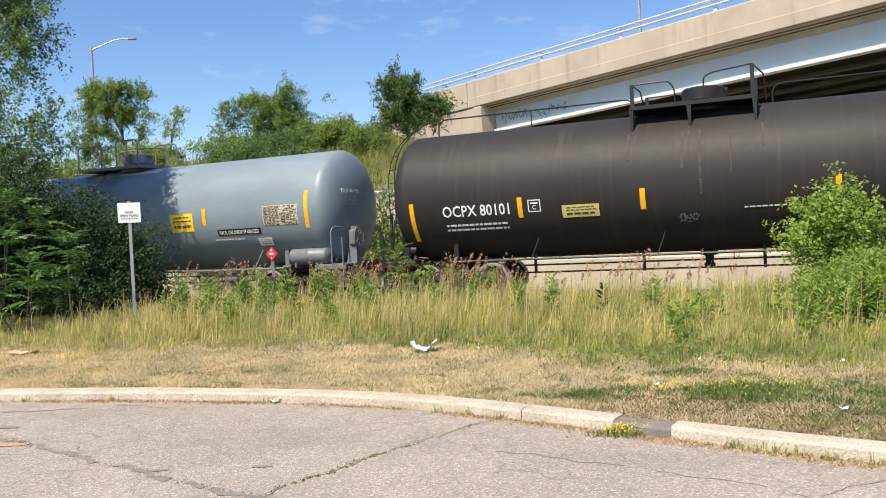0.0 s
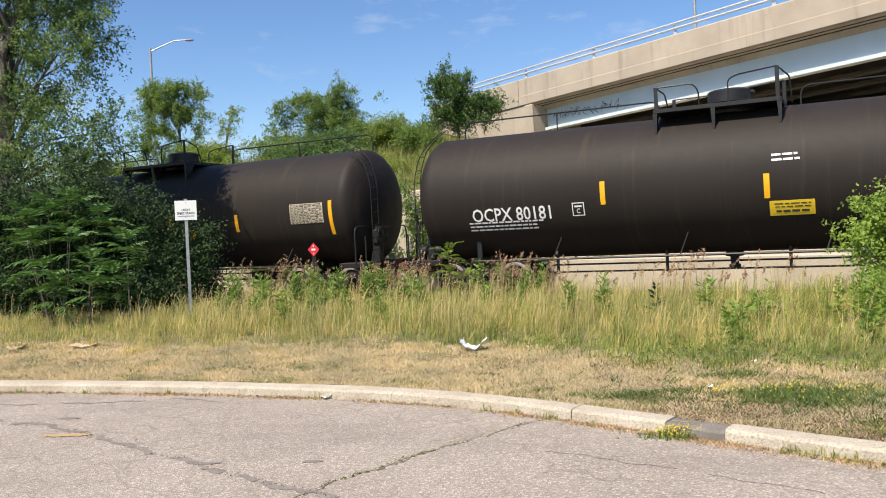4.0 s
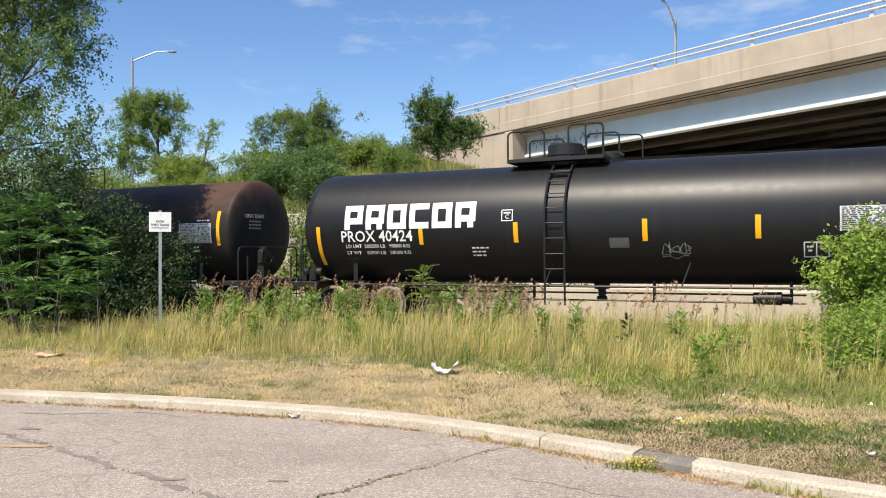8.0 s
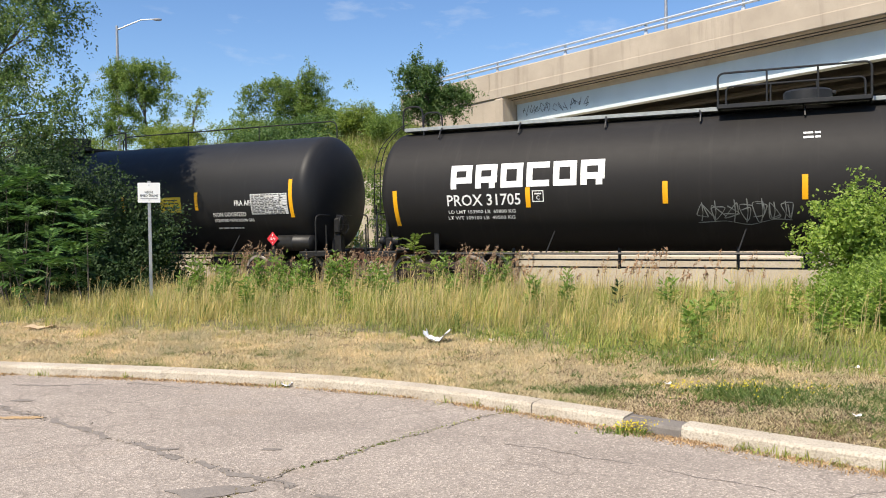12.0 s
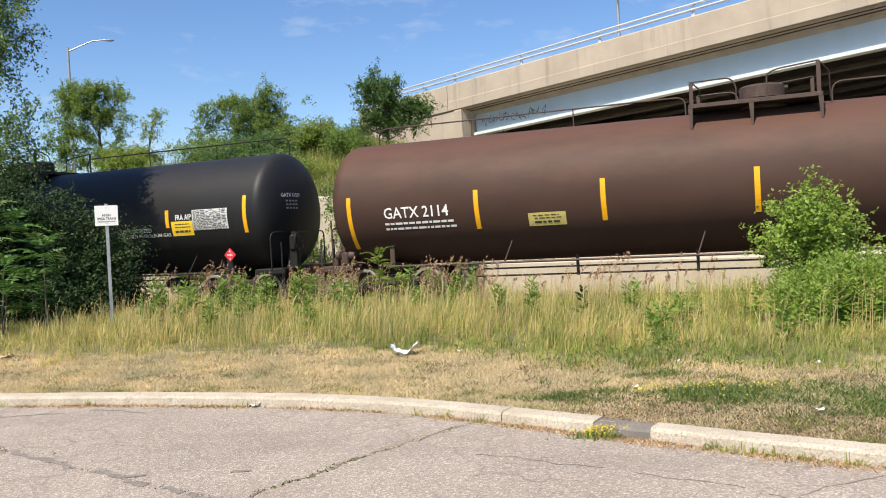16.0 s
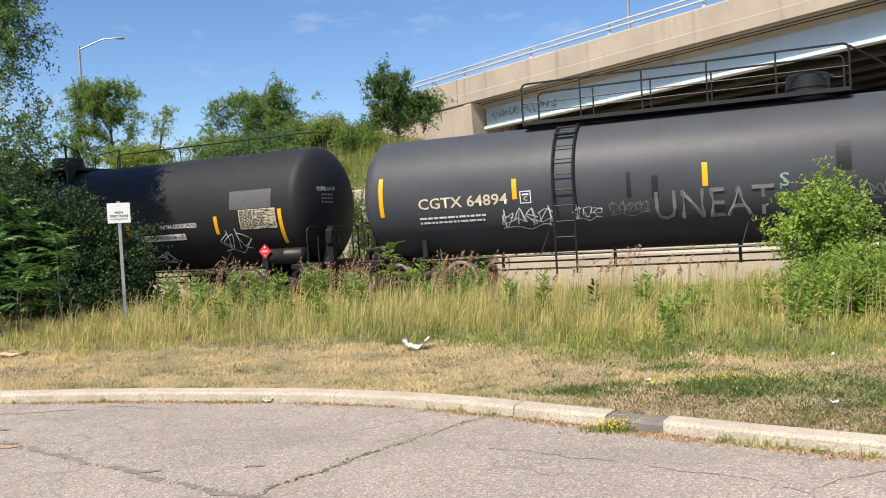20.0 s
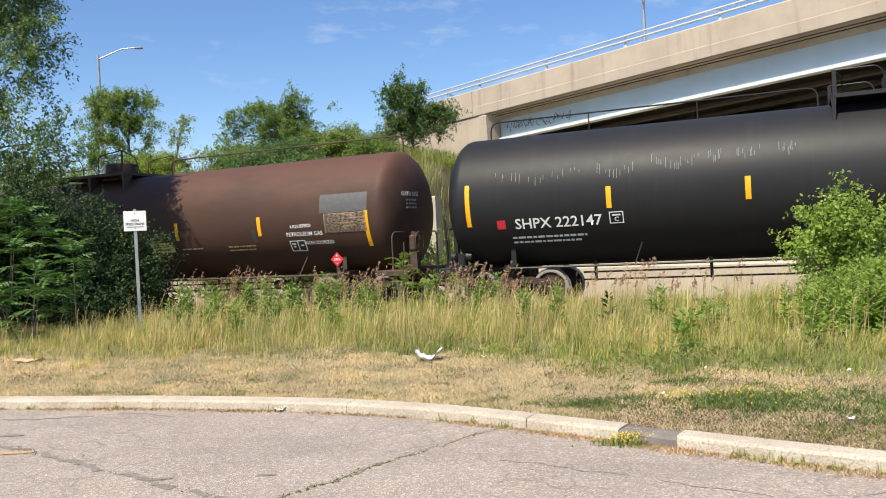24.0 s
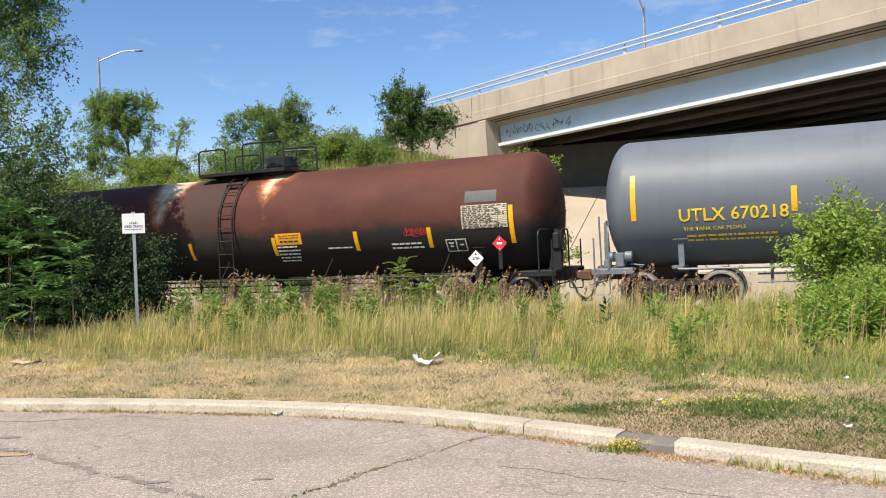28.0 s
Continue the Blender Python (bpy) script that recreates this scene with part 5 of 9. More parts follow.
def reservoir(c):
    s = Shape()
    s.lathe([(-0.62, 0.03), (-0.60, 0.16), (-0.54, 0.215), (-0.02, 0.22), (0, 0.235), (0.02, 0.22), (0.54, 0.215), (0.60, 0.16), (0.62, 0.03)], 18, "x", (c.half - 0.15, -1.22, 1.27))
    part("air_reservoir", s, MAT[c.fit], c.ob, "air reservoir tank with a bolted joint", smooth=True)
    s = Shape()
    for x in (-0.4, 0.4):
        s.box((c.half - 0.15 + x, -1.22, 1.04), (0.06, 0.3, 0.12), 0.01)
    part("reservoir_bracket", s, MAT[c.fit], c.ob)


def dome(c, x, radius=0.48, height=0.46, name="manway_housing"):
    z = c.axis + c.r - 0.06
    s = Shape()
    h = height
    s.lathe([(0, radius + 0.10), (0.09, radius + 0.10), (0.10, radius), (h * 0.55, radius), (h * 0.57, radius + 0.02), (h * 0.62, radius + 0.02), (h * 0.64, radius), (h + 0.06, radius), (h + 0.10, radius - 0.05), (h + 0.12, 0.05)], 26, "z", (x, 0, z))
    d = part(name, s, MAT[c.fit] if c.dome is None else c.dome, c.ob, "cylindrical protective housing", smooth=True)
    s = Shape()
    s.box((x + radius + 0.02, 0, z + h + 0.02), (0.10, 0.16, 0.07), 0.01)
    part("hinge", s, MAT[c.fit], d)
    return d


def ladder(c, x, foot=0.55):
    """A side ladder that follows the tank's curve."""
    lad = part("ladder", Shape().box((x, -c.r * 0.72, c.axis + c.r * 0.80), (0.52, 0.10, 0.04), 0.006), MAT[c.fit], c.ob, "steel side ladder")
    r = c.r + 0.09
    def spot(dx, k):
        if k < 0:
            return (x + dx, -r + 0.01, c.axis + k)
        a = min(k / r, radians(66))
        return (x + dx, -r * math.cos(a), c.axis + r * math.sin(a))
    ks = [foot - c.axis, -1.0, -0.5, 0.0] + [r * radians(a) for a in range(8, 67, 8)]
    for dx in (-0.24, 0.24):
        s = Shape()
        s.tube([spot(dx, k) for k in ks], 0.026, 6)
        part("stile", s, MAT[c.fit], lad, smooth=True)
    k = foot - c.axis + 0.12
    while k < r * radians(64):
        s = Shape()
        s.tube([spot(-0.24, k), spot(0.24, k)], 0.014, 5)
        part("rung", s, MAT[c.fit], lad)
        k += 0.36


def grating(c, x0, x1, y0, y1, mat=None, label="open steel grating"):
    """A walkway of bearing bars inside an edge frame."""
    z = c.axis + c.r + 0.05
    s = Shape()
    for y in (y0, y1):
        s.box(((x0 + x1) / 2, y, z), (x1 - x0, 0.05, 0.09), 0.006)
    for x in (x0, x1):
        s.box((x, (y0 + y1) / 2, z), (0.05, y1 - y0, 0.09), 0.006)
    n = max(4, int((x1 - x0) / 0.16))
    for i in range(1, n):
        s.box((x0 + (x1 - x0) * i / n, (y0 + y1) / 2, z + 0.015), (0.012, y1 - y0, 0.05))
    for i in range(1, 5):
        s.box(((x0 + x1) / 2, y0 + (y1 - y0) * i / 5, z + 0.02), (x1 - x0, 0.012, 0.04))
    # added plate blocks light through the open grating, shading the tank below
    part("closing_plate", Shape().box(((x0 + x1) / 2, (y0 + y1) / 2, z - 0.030), (x1 - x0 - 0.05, y1 - y0 - 0.05, 0.012), 0.002), mat or MAT[c.fit], c.ob, "plate added below the open grating to close it and cast shade")
    return part("platform_grating", s, mat or MAT[c.fit], c.ob, label)


def rail_run(c, x0, x1, y, top=0.95, posts=3, mid=True):
    """A pipe guard rail on posts along the top."""
    z = c.axis + c.r + 0.05
    pipe(c, "guard_rail", [(x0, y, z), (x0, y, z + top), (x1, y, z + top), (x1, y, z)], 0.024, "bent pipe guard rail", 0.14)
    for i in range(1, posts):
        x = x0 + (x1 - x0) * i / posts
        pipe(c, "rail_post", [(x, y, z), (x, y, z + top)], 0.020, "", 0)
    if mid:
        pipe(c, "mid_rail", [(x0, y, z + top * 0.5), (x1, y, z + top * 0.5)], 0.014, "", 0)


def long_rail(c, y=0.62, top=0.52):
    """The safety rail that runs the length of the crown and bends down over the ends."""
    z = c.axis + c.r
    h = c.half
    for x0, x1 in ((-h - 0.1, -1.6), (1.6, h + 0.1)):
        pipe(c, "crown_rail", [(x0, y, z - 0.15), (x0, y, z + top), (x1, y, z + top), (x1, y, z + 0.02)], 0.020, "thin safety rail along the crown", 0.25)
        n = max(2, round((x1 - x0) / 3.0))
        for i in range(1, n):
            x = x0 + (x1 - x0) * i / n
            pipe(c, "crown_rail_post", [(x, y, z - 0.1), (x, y, z + top)], 0.016, "", 0)


def saddle_top(c):
    """The recessed-looking centre platform on brackets, with hoops either side of the housing."""
    z = c.axis + c.r + 0.05
    grating(c, -1.38, 1.28, -1.12, 1.12)
    low = c.axis + math.sqrt(c.r ** 2 - 1.12 ** 2) - 0.04
    for y in (-1, 1):
        for x in (-1.36, -0.10, 1.26):
            s = Shape().slab([(y * 1.125, z - 0.045), (y * 1.125, low + 0.05), (y * 1.10, low), (y * 1.06, low + 0.02), (y * 0.75, z - 0.045)], x - 0.012, x + 0.012, "x")
            s.slab([(x - 0.05, z - 0.045), (x + 0.05, z - 0.045), (x + 0.035, low + 0.06), (x + 0.015, low), (x - 0.015, low)], y * 1.137 - 0.006, y * 1.137 + 0.006, "y")
            part("platform_bracket", s, MAT[c.fit], c.ob, "upright flanged platform bracket")
        for x, h in ((-1.33, 0.50), (1.23, 0.66)):
            part("guard_post", Shape().box((x, y * 1.10, z + h / 2 + 0.04), (0.085, 0.014, h), 0.004), MAT[c.fit], c.ob, "flat steel guard post")
        pipe(c, "guard_hoop", [(-1.33, y * 1.09, z + 0.53), (-0.52, y * 1.09, z + 0.54), (-0.40, y * 1.07, z + 0.36), (-0.40, y * 1.05, z + 0.02)], 0.017, "bent bar guard hoop", 0.10)
        pipe(c, "guard_hoop", [(0.22, y * 1.05, z + 0.02), (0.22, y * 1.05, z + 0.54), (0.42, y * 1.07, z + 0.62), (1.23, y * 1.09, z + 0.70)], 0.017, "bent bar guard hoop", 0.12)
    pipe(c, "guard_hoop", [(-1.33, -1.09, z + 0.53), (-1.18, -0.85, z + 0.40), (-1.14, -0.62, z + 0.02)], 0.017, "", 0.05)
    pipe(c, "guard_hoop", [(1.23, -1.09, z + 0.70), (1.45, -0.80, z + 0.50), (1.48, -0.62, z - 0.05)], 0.017, "", 0.05)
    dome(c, 0.12, 0.48, 0.46)
    long_rail(c)


def ladder_top(c, x, dx, small=True):
    """A railed platform at the head of the ladder, with the housing and a valve box on it."""
    z = c.axis + c.r + 0.05
    x0, x1 = min(x - 1.4, dx - 0.7), max(x + 1.0, dx + 0.65)
    grating(c, x0, x1, -0.85, 0.85)
    for y in (-0.85, 0.85):
        rail_run(c, x0, x - 0.45, y, 0.72, 1, False)
        rail_run(c, x + 0.15, x1, y, 0.80, 2, False)
    pipe(c, "guard_hoop", [(x1, -0.85, z + 0.5), (x1 + 0.85, -0.5, z + 0.5), (x1 + 0.85, -0.5, z - 0.05)], 0.02, "low pipe hoop", 0.12)
    dome(c, dx, 0.45, 0.46)
    if small:
        dome(c, dx + 1.15, 0.24, 0.2, "vent_valve")
    ladder(c, x)


def long_top(c, x, dx, x1):
    """A long railed walkway from the ladder to the housing."""
    lo, hi = (x - 1.1, x1) if x1 > x else (x1 - 0.5, x + 0.3)
    grating(c, lo, hi, -0.75, 0.75)
    for y in (-0.75, 0.75):
        rail_run(c, lo, hi, y, 0.95, 5, True)
    pipe(c, "guard_hoop", [(hi, -0.75, c.axis + c.r + 0.95), (hi + 0.7, -0.5, c.axis + c.r + 0.5), (hi + 0.75, -0.5, c.axis + c.r)], 0.02, "low pipe hoop", 0.12)
    dome(c, dx, 0.45, 0.50)
    ladder(c, x)


def walk_top(c, railed):
    """A walkway the length of the crown on brackets."""
    h = c.half + 0.15
    z = c.axis + c.r + 0.05
    if railed:
        for y in (-0.80, 0.80):
            s = Shape()
            s.box((0, y, z - 0.02), (2 * h, 0.05, 0.14), 0.01)
            part("walkway_channel", s, MAT[c.fit], c.ob, "slate steel walkway edge")
            n = 8
            for i in range(n + 1):
                x = -h + 2 * h * i / n
                part("walkway_bracket", Shape().box((x, y, z - 0.17), (0.10, 0.06, 0.26), 0.01), MAT[c.fit], c.ob)
            rail_run(c, -h + 0.05, h - 0.05, y, 0.90, 6, False)
        rail_run(c, -1.6, -0.5, -0.55, 0.8, 1, False)
        grating(c, -h, h, -0.78, 0.78)
        pipe(c, "end_ladder_rail", [(h, -0.3, z), (h + 0.75, -0.35, c.axis + 0.4), (h + 0.6, -0.4, 1.1)], 0.02, "", 0.2)
        dome(c, 0.28, 0.50, 0.42)
    else:
        grating(c, -h, h, -0.62, 0.62, MAT["grating"], "pale steel walkway grating")
        for i in range(9):
            x = -h + 2 * h * (i + 0.5) / 9
            pipe(c, "walkway_hook", [(x, -0.62, z), (x + 0.05, -0.85, z - 0.12), (x + 0.05, -0.95, z - 0.30)], 0.022, "", 0.05)
        grating(c, -1.7, 1.3, -1.0, 1.0)
        for y in (-1.0, 1.0):
            rail_run(c, -1.7, 1.3, y, 0.72, 3, False)
        for x in (-h + 0.2, h - 0.25):
            for y in (-0.62, 0.62):
                pipe(c, "end_hoop", [(x - 0.25, y, z), (x - 0.25, y, z + 0.6), (x + 0.3, y, z + 0.6), (x + 0.35, y, z - 0.3)], 0.024, "bent pipe end hoop", 0.2)
        dome(c, 0.1, 0.50, 0.36)


CARS = []


def tank_car(start, half, paint, label, top, fit="fitting_black", r=1.5, axis=2.5, rings=0, brake=True, res=False, crown=None, **kw):
    """One tank car: start is its place along the track when the clip is half over."""
    c = Car()
    c.start, c.half, c.r, c.axis, c.fit, c.wheelsets, c.dome = start, half, r, axis, fit, [], crown
    c.ob = thing("tank_car", label, "tank car", None, "tank cars of the passing train")
    e, hd = half + 0.26, kw.get("head", 0.58)
    prof = [(-e - hd * math.cos(a), r * math.sin(a)) for a in (k * math.pi / 20 for k in range(10))]
    prof[0] = (prof[0][0], 0.01)
    body = [(-e, r), (-e + 0.05, r)]
    if rings:
        for i in range(1, rings):
            x = -e + 2 * e * i / rings
            body += [(x - 0.09, r), (x - 0.030, r), (x - 0.024, r + 0.006), (x + 0.024, r + 0.006), (x + 0.030, r), (x + 0.09, r)]
    body += [(e - 0.05, r), (e, r)]
    prof += body + [(-q[0], q[1]) for q in prof[::-1]]
    s = Shape()
    s.lathe(prof, 72, "x", (0, 0, c.axis))
    c.tank = part("tank", s, TANKS[paint], c.ob, "long cylindrical tank with rounded heads", smooth=True)
    for side in (-1, 1):
        truck(c, side * (half - 0.85))
        end_gear(c, side, brake and side > 0)
    if top in ("walk", "railed") or paint in ("charcoal", "brownblack"):
        end_ladder(c, 1)
        end_ladder(c, -1)
    underside(c)
    if res:
        reservoir(c)
    if top == "saddle":
        saddle_top(c)
    elif top == "ladder":
        ladder_top(c, kw["ladder_x"], kw["dome_x"], kw.get("small", True))
    elif top == "long":
        long_top(c, kw["ladder_x"], kw["dome_x"], kw["end_x"])
    elif top == "walk":
        walk_top(c, False)
    else:
        walk_top(c, True)
    c.end, c.head, c.mark = e, hd, ""
    CARS.append(c)
    return c


# ---- the train, from its head ----
c = tank_car(234.13, 6.75, "charcoal", "dark brown-black tank car with pale run-off streaks", "saddle", r=1.64, axis=2.61)
stripe(c, -6.76, -23.3, 1.03)
stripe(c, -3.96, -14.1, 0.49)
stripe(c, -1.12, -13.2, 0.48)
stripe(c, 2.79, -12.2, 0.44)
letters(c, "OCPX 80101", -5.08, -14.1, 1.71, 0.28)
lines(c, -5.01, -28.8, 1.76, 0.25)
plate_box(c, -3.61, -13.2, 0.30, 0.29)
sticker(c, -2.53, -19.6, 0.86, 0.30, "pale")
lines(c, 1.41, -24.2, 0.86, 0.08)
scribble(c, -0.17, -29.8, 0.40, 0.25, "grey")
for q, th, w, h in ((-1.42, 30, 0.05, 0.7), (-0.25, 24, 0.06, 0.9), (-0.12, 30, 0.04, 0.6), (0.12, 14, 0.05, 1.5), (0.75, 20, 0.03, 1.0), (1.4, 32, 0.05, 0.6)):
    patch(c, q, th, w, h, "runoff")
c = tank_car(217.02, 7.27, "bluegrey", "light blue-grey tank car with a side ladder", "ladder", fit="fitting_grey", res=True, ladder_x=0.01, dome_x=0.22, small=False, r=1.587, axis=2.568)
patch(c, 0.45, 64.0, 2.5, 0.20, "cream")
stripe(c, -7.27, -12.0, 0.97)
stripe(c, -3.93, -0.7, 0.48)
stripe(c, -1.69, 1.2, 0.51)
stripe(c, 0.90, 0.2, 0.48)
letters(c, "TILX 401984", -5.05, -9.2, 2.17, 0.33)
lines(c, -5.26, -24.4, 1.82, 0.24)
plate_box(c, -3.69, -8.2, 0.27, 0.26)
stripe(c, 7.27, -1.6, 1.01)
stripe(c, 3.93, -2.6, 0.48)
sticker(c, 3.14, -7.3, 0.80, 0.52)
data_panel(c, 6.45, -5.4, 1.11, 0.53)
name_strip(c, "VINYL CHLORIDE STABILIZED", 5.04, -19.6, 1.40, 0.18)
sticker(c, 5.81, -32.0, 0.44, 0.25, "white")
placard(c, 6.05, -49, 0.16, "red")
lines(c, 4.73, -27.2, 1.13, 0.10)
c = tank_car(199.52, 7.27, "bluegrey", "light blue-grey tank car with a side ladder", "ladder", fit="fitting_grey", res=True, ladder_x=0.01, dome_x=0.22, small=False, r=1.587, axis=2.568)
patch(c, 0.45, 64.0, 2.5, 0.20, "cream")
stripe(c, -7.24, -0.7, 1.12)
stripe(c, -3.91, -2.6, 0.53)
stripe(c, -1.63, -2.6, 0.50)
stripe(c, 0.85, -2.6, 0.51)
stripe(c, 3.86, -1.6, 0.53)
stripe(c, 7.22, 1.2, 0.94)
letters(c, "TILX 402001", -5.08, -11.1, 2.19, 0.32)
lines(c, -5.07, -24.4, 1.75, 0.28)
plate_box(c, -3.67, -10.1, 0.31, 0.26)
sticker(c, 3.20, -5.4, 0.75, 0.51)
lines(c, 3.23, -26.3, 0.83, 0.12)
name_strip(c, "VINYL CHLORIDE STABILIZED", 4.99, -17.7, 1.35, 0.19)
lines(c, 4.74, -25.3, 0.90, 0.08)
sticker(c, 5.44, -28.2, 0.40, 0.24, "white")
data_panel(c, 6.45, -3.5, 1.16, 0.59)
placard(c, 6.27, -44, 0.17, "red")
lines(c, 6.96, -29.1, 0.40, 0.33)
c = tank_car(182.39, 6.68, "slate", "slate-blue tank car with a railed walkway along its crown", "railed", fit="fitting_grey", res=True)
stripe(c, 6.75, -4, 1.00)
stripe(c, 3.57, -6, 0.49)
stripe(c, 1.09, -7, 0.49)
stripe(c, -1.40, -7, 0.48)
sticker(c, -0.06, -13, 0.85, 0.35)
letters(c, "VINYL CHLORIDE", 4.18, 7, 0.78, 0.13)
letters(c, "STABILIZED", 4.23, 1, 0.65, 0.13)
letters(c, "INHALATION HAZARD", 4.35, -5, 1.08, 0.13)
data_panel(c, 5.54, -1, 1.17, 0.60, "white")
lines(c, 2.14, -13, 0.78, 0.36)
lines(c, -0.02, 6, 0.34, 0.22)
lines(c, -2.14, -10, 0.40, 0.13)
sticker(c, 5.59, -35, 0.43, 0.24, "white")
name_strip(c, "1086", 4.52, -33, 0.52, 0.13)
placard(c, 6.01, -51, 0.20, "red")
stripe(c, -6.70, -5, 0.99)
stripe(c, -3.37, -6, 0.48)
letters(c, "OCPX 80284", -4.74, -11, 1.99, 0.28)
lines(c, -4.79, -30, 1.98, 0.26)
plate_box(c, -3.58, -11, 0.29, 0.30)
lines(c, -2.18, -8, 0.44, 0.12)
c = tank_car(165.72, 6.80, "brownblack", "brownish-black tank car with faded markings", "saddle", r=1.612, axis=2.588)
stripe(c, 6.79, -10.7, 1.02)
stripe(c, 3.53, -6.1, 0.49)
stripe(c, 0.98, -7.0, 0.52)
stripe(c, -2.52, -4.2, 0.53)
letters(c, "OCPX 80181", -4.81, -17.2, 2.03, 0.34)
lines(c, -4.95, -27.6, 1.99, 0.29)
plate_box(c, -3.12, -16.3, 0.29, 0.32)
sticker(c, 1.45, -24.7, 0.87, 0.34)
letters(c, "FIBERGLASS INSULATION", 3.39, -24.7, 0.91, 0.09)
lines(c, 3.32, -28.5, 0.81, 0.08)
frame_box(c, 4.60, -28.5, 0.53, 0.33)
letters(c, "VINYL CHLORIDE", 5.23, -7.0, 0.65, 0.13)
letters(c, "STABILIZED", 5.17, -11.6, 0.46, 0.12)
data_panel(c, 6.13, -9.8, 1.12, 0.60)
sticker(c, 5.73, -38.8, 0.29, 0.24, "white")
placard(c, 6.09, -48, 0.18, "red")
lines(c, 1.37, 14.0, 0.56, 0.22)
c = tank_car(148.92, 6.80, "brownblack", "brownish-black tank car streaked with dirt", "saddle", r=1.612, axis=2.588)
stripe(c, -6.75, -12.6, 0.95)
stripe(c, -2.52, -10.7, 0.5)
stripe(c, 0.98, -10.7, 0.5)
stripe(c, 3.53, -10.7, 0.5)
stripe(c, 6.79, -10.7, 0.95)
lines(c, -4.8, -15.4, 2.0, 0.32)
lines(c, -4.8, -25.7, 1.8, 0.24)
data_panel(c, 6.0, -5.1, 1.1, 0.55)
placard(c, 6.1, -45, 0.17, "red")
sticker(c, 1.5, -20.1, 0.8, 0.3)
c = tank_car(132.07, 7.35, "grey", "mid-grey tank car with yellow lettering and blue tags", "ladder", res=True, fit="fitting_grey", ladder_x=-0.03, dome_x=0.15, small=False, r=1.556, axis=2.544)
stripe(c, -3.88, -0.7, 0.53)
stripe(c, -1.03, -0.7, 0.50)
stripe(c, 1.77, 0.2, 0.53)
stripe(c, 4.02, 1.2, 0.50)
stripe(c, 7.15, 1.2, 1.02)
letters(c, "UTLX 902488", -5.16, -11.3, 2.31, 0.32, "yellow")
plate_box(c, -2.93, -11.3, 0.27, 0.20, "yellow")
letters(c, "RAILKING", -2.75, -19.1, 1.99, 0.32, "blue")
letters(c, "RAILKING", -2.79, -31.6, 1.98, 0.36, "blue")
sticker(c, 2.56, -22.0, 0.82, 0.35)
frame_box(c, 5.04, -21.0, 0.46, 0.33)
letters(c, "SR-4811", 6.01, 9.8, 0.51, 0.13, "yellow")
data_panel(c, 6.36, -5.5, 1.17, 0.57)
placard(c, 6.35, -43, 0.17, "red")
stripe(c, -7.35, -11.3, 0.99)
lines(c, -5.53, -26.8, 1.35, 0.22, "yellow")
c = tank_car(114.10, 7.29, "greyblack", "grey tank car with a bold white owner mark", "ladder", ladder_x=-0.49, dome_x=-0.57)
stripe(c, -4.23, -10, 0.48)
stripe(c, -1.54, -11, 0.52)
stripe(c, 1.51, -11, 0.52)
stripe(c, 3.77, -11, 0.52)
stripe(c, 7.30, -13, 0.99)
word_mark(c, -4.56, 10, 3.86, 0.59)
letters(c, "PROX 40415", -5.70, -19, 1.77, 0.27)
plate_box(c, -3.86, -19, 0.29, 0.33)
lines(c, -2.40, -15, 0.47, 0.09)
sticker(c, 2.71, -19, 0.80, 0.35)
lines(c, 2.67, -31, 0.54, 0.23)
frame_box(c, 4.97, -24, 0.46, 0.35)
data_panel(c, 6.14, -5, 1.15, 0.57, "white")
placard(c, 6.73, -46, 0.17, "grey")
stripe(c, -7.29, -25, 1.06)
lines(c, -5.58, -34, 1.92, 0.24)
c = tank_car(95.86, 7.22, "gloss", "semi-gloss black tank car with a bold white owner mark", "ladder", ladder_x=-0.63, dome_x=-0.79)
stripe(c, -7.22, -21, 1.12)
stripe(c, -4.16, -10, 0.49)
stripe(c, -1.62, -9, 0.49)
stripe(c, 1.44, -9, 0.51)
stripe(c, 3.81, -8, 0.51)
word_mark(c, -4.52, 9, 3.83, 0.65)
letters(c, "PROX 40424", -5.45, -10, 2.11, 0.30)
letters(c, "LD LMT  200200 LB   90800 KG", -5.45, -20, 1.89, 0.10)
letters(c, "LT WT    62800 LB   28500 KG", -5.45, -27, 1.89, 0.10)
plate_box(c, -1.83, 7, 0.29, 0.28)
lines(c, -2.57, -27, 0.45, 0.31)
patch(c, 0.85, -20, 0.45, 0.24, "palegrey")
scribble(c, 2.08, -27, 0.61, 0.43, "grey")
stripe(c, 7.24, -21, 1.12)
data_panel(c, 5.93, -3, 1.13, 0.51, "white")
frame_box(c, 4.93, -28, 0.49, 0.37)
placard(c, 6.67, -44, 0.17, "grey")
c = tank_car(76.90, 8.37, "rusttop", "black tank car with a rusty crown", "ladder", head=0.30, ladder_x=-0.74, dome_x=0.71, small=False)
stripe(c, -4.81, -4, 0.42)
stripe(c, -1.61, -4, 0.39)
stripe(c, 1.31, -3, 0.49)
stripe(c, 4.92, -3, 0.43)
stripe(c, 8.33, 2, 1.00)
sticker(c, -2.10, -34, 0.88, 0.34, "orange")
scribble(c, 0.98, 12, 0.65, 0.66, "white")
data_panel(c, 7.49, -3, 1.19, 0.58, "white")
lines(c, 7.82, 11, 0.53, 0.09)
frame_box(c, 4.23, -33, 0.20, 0.23)
frame_box(c, 5.27, -34, 0.63, 0.46)
placard(c, 6.55, -50, 0.19, "grey")
lines(c, 7.49, -21, 0.24, 0.24)
stripe(c, -8.37, -15, 1.02)
letters(c, "CBTX 725403", -6.06, -22, 2.61, 0.34)
lines(c, -6.47, -37, 1.90, 0.32)
plate_box(c, -4.25, -21, 0.30, 0.29)
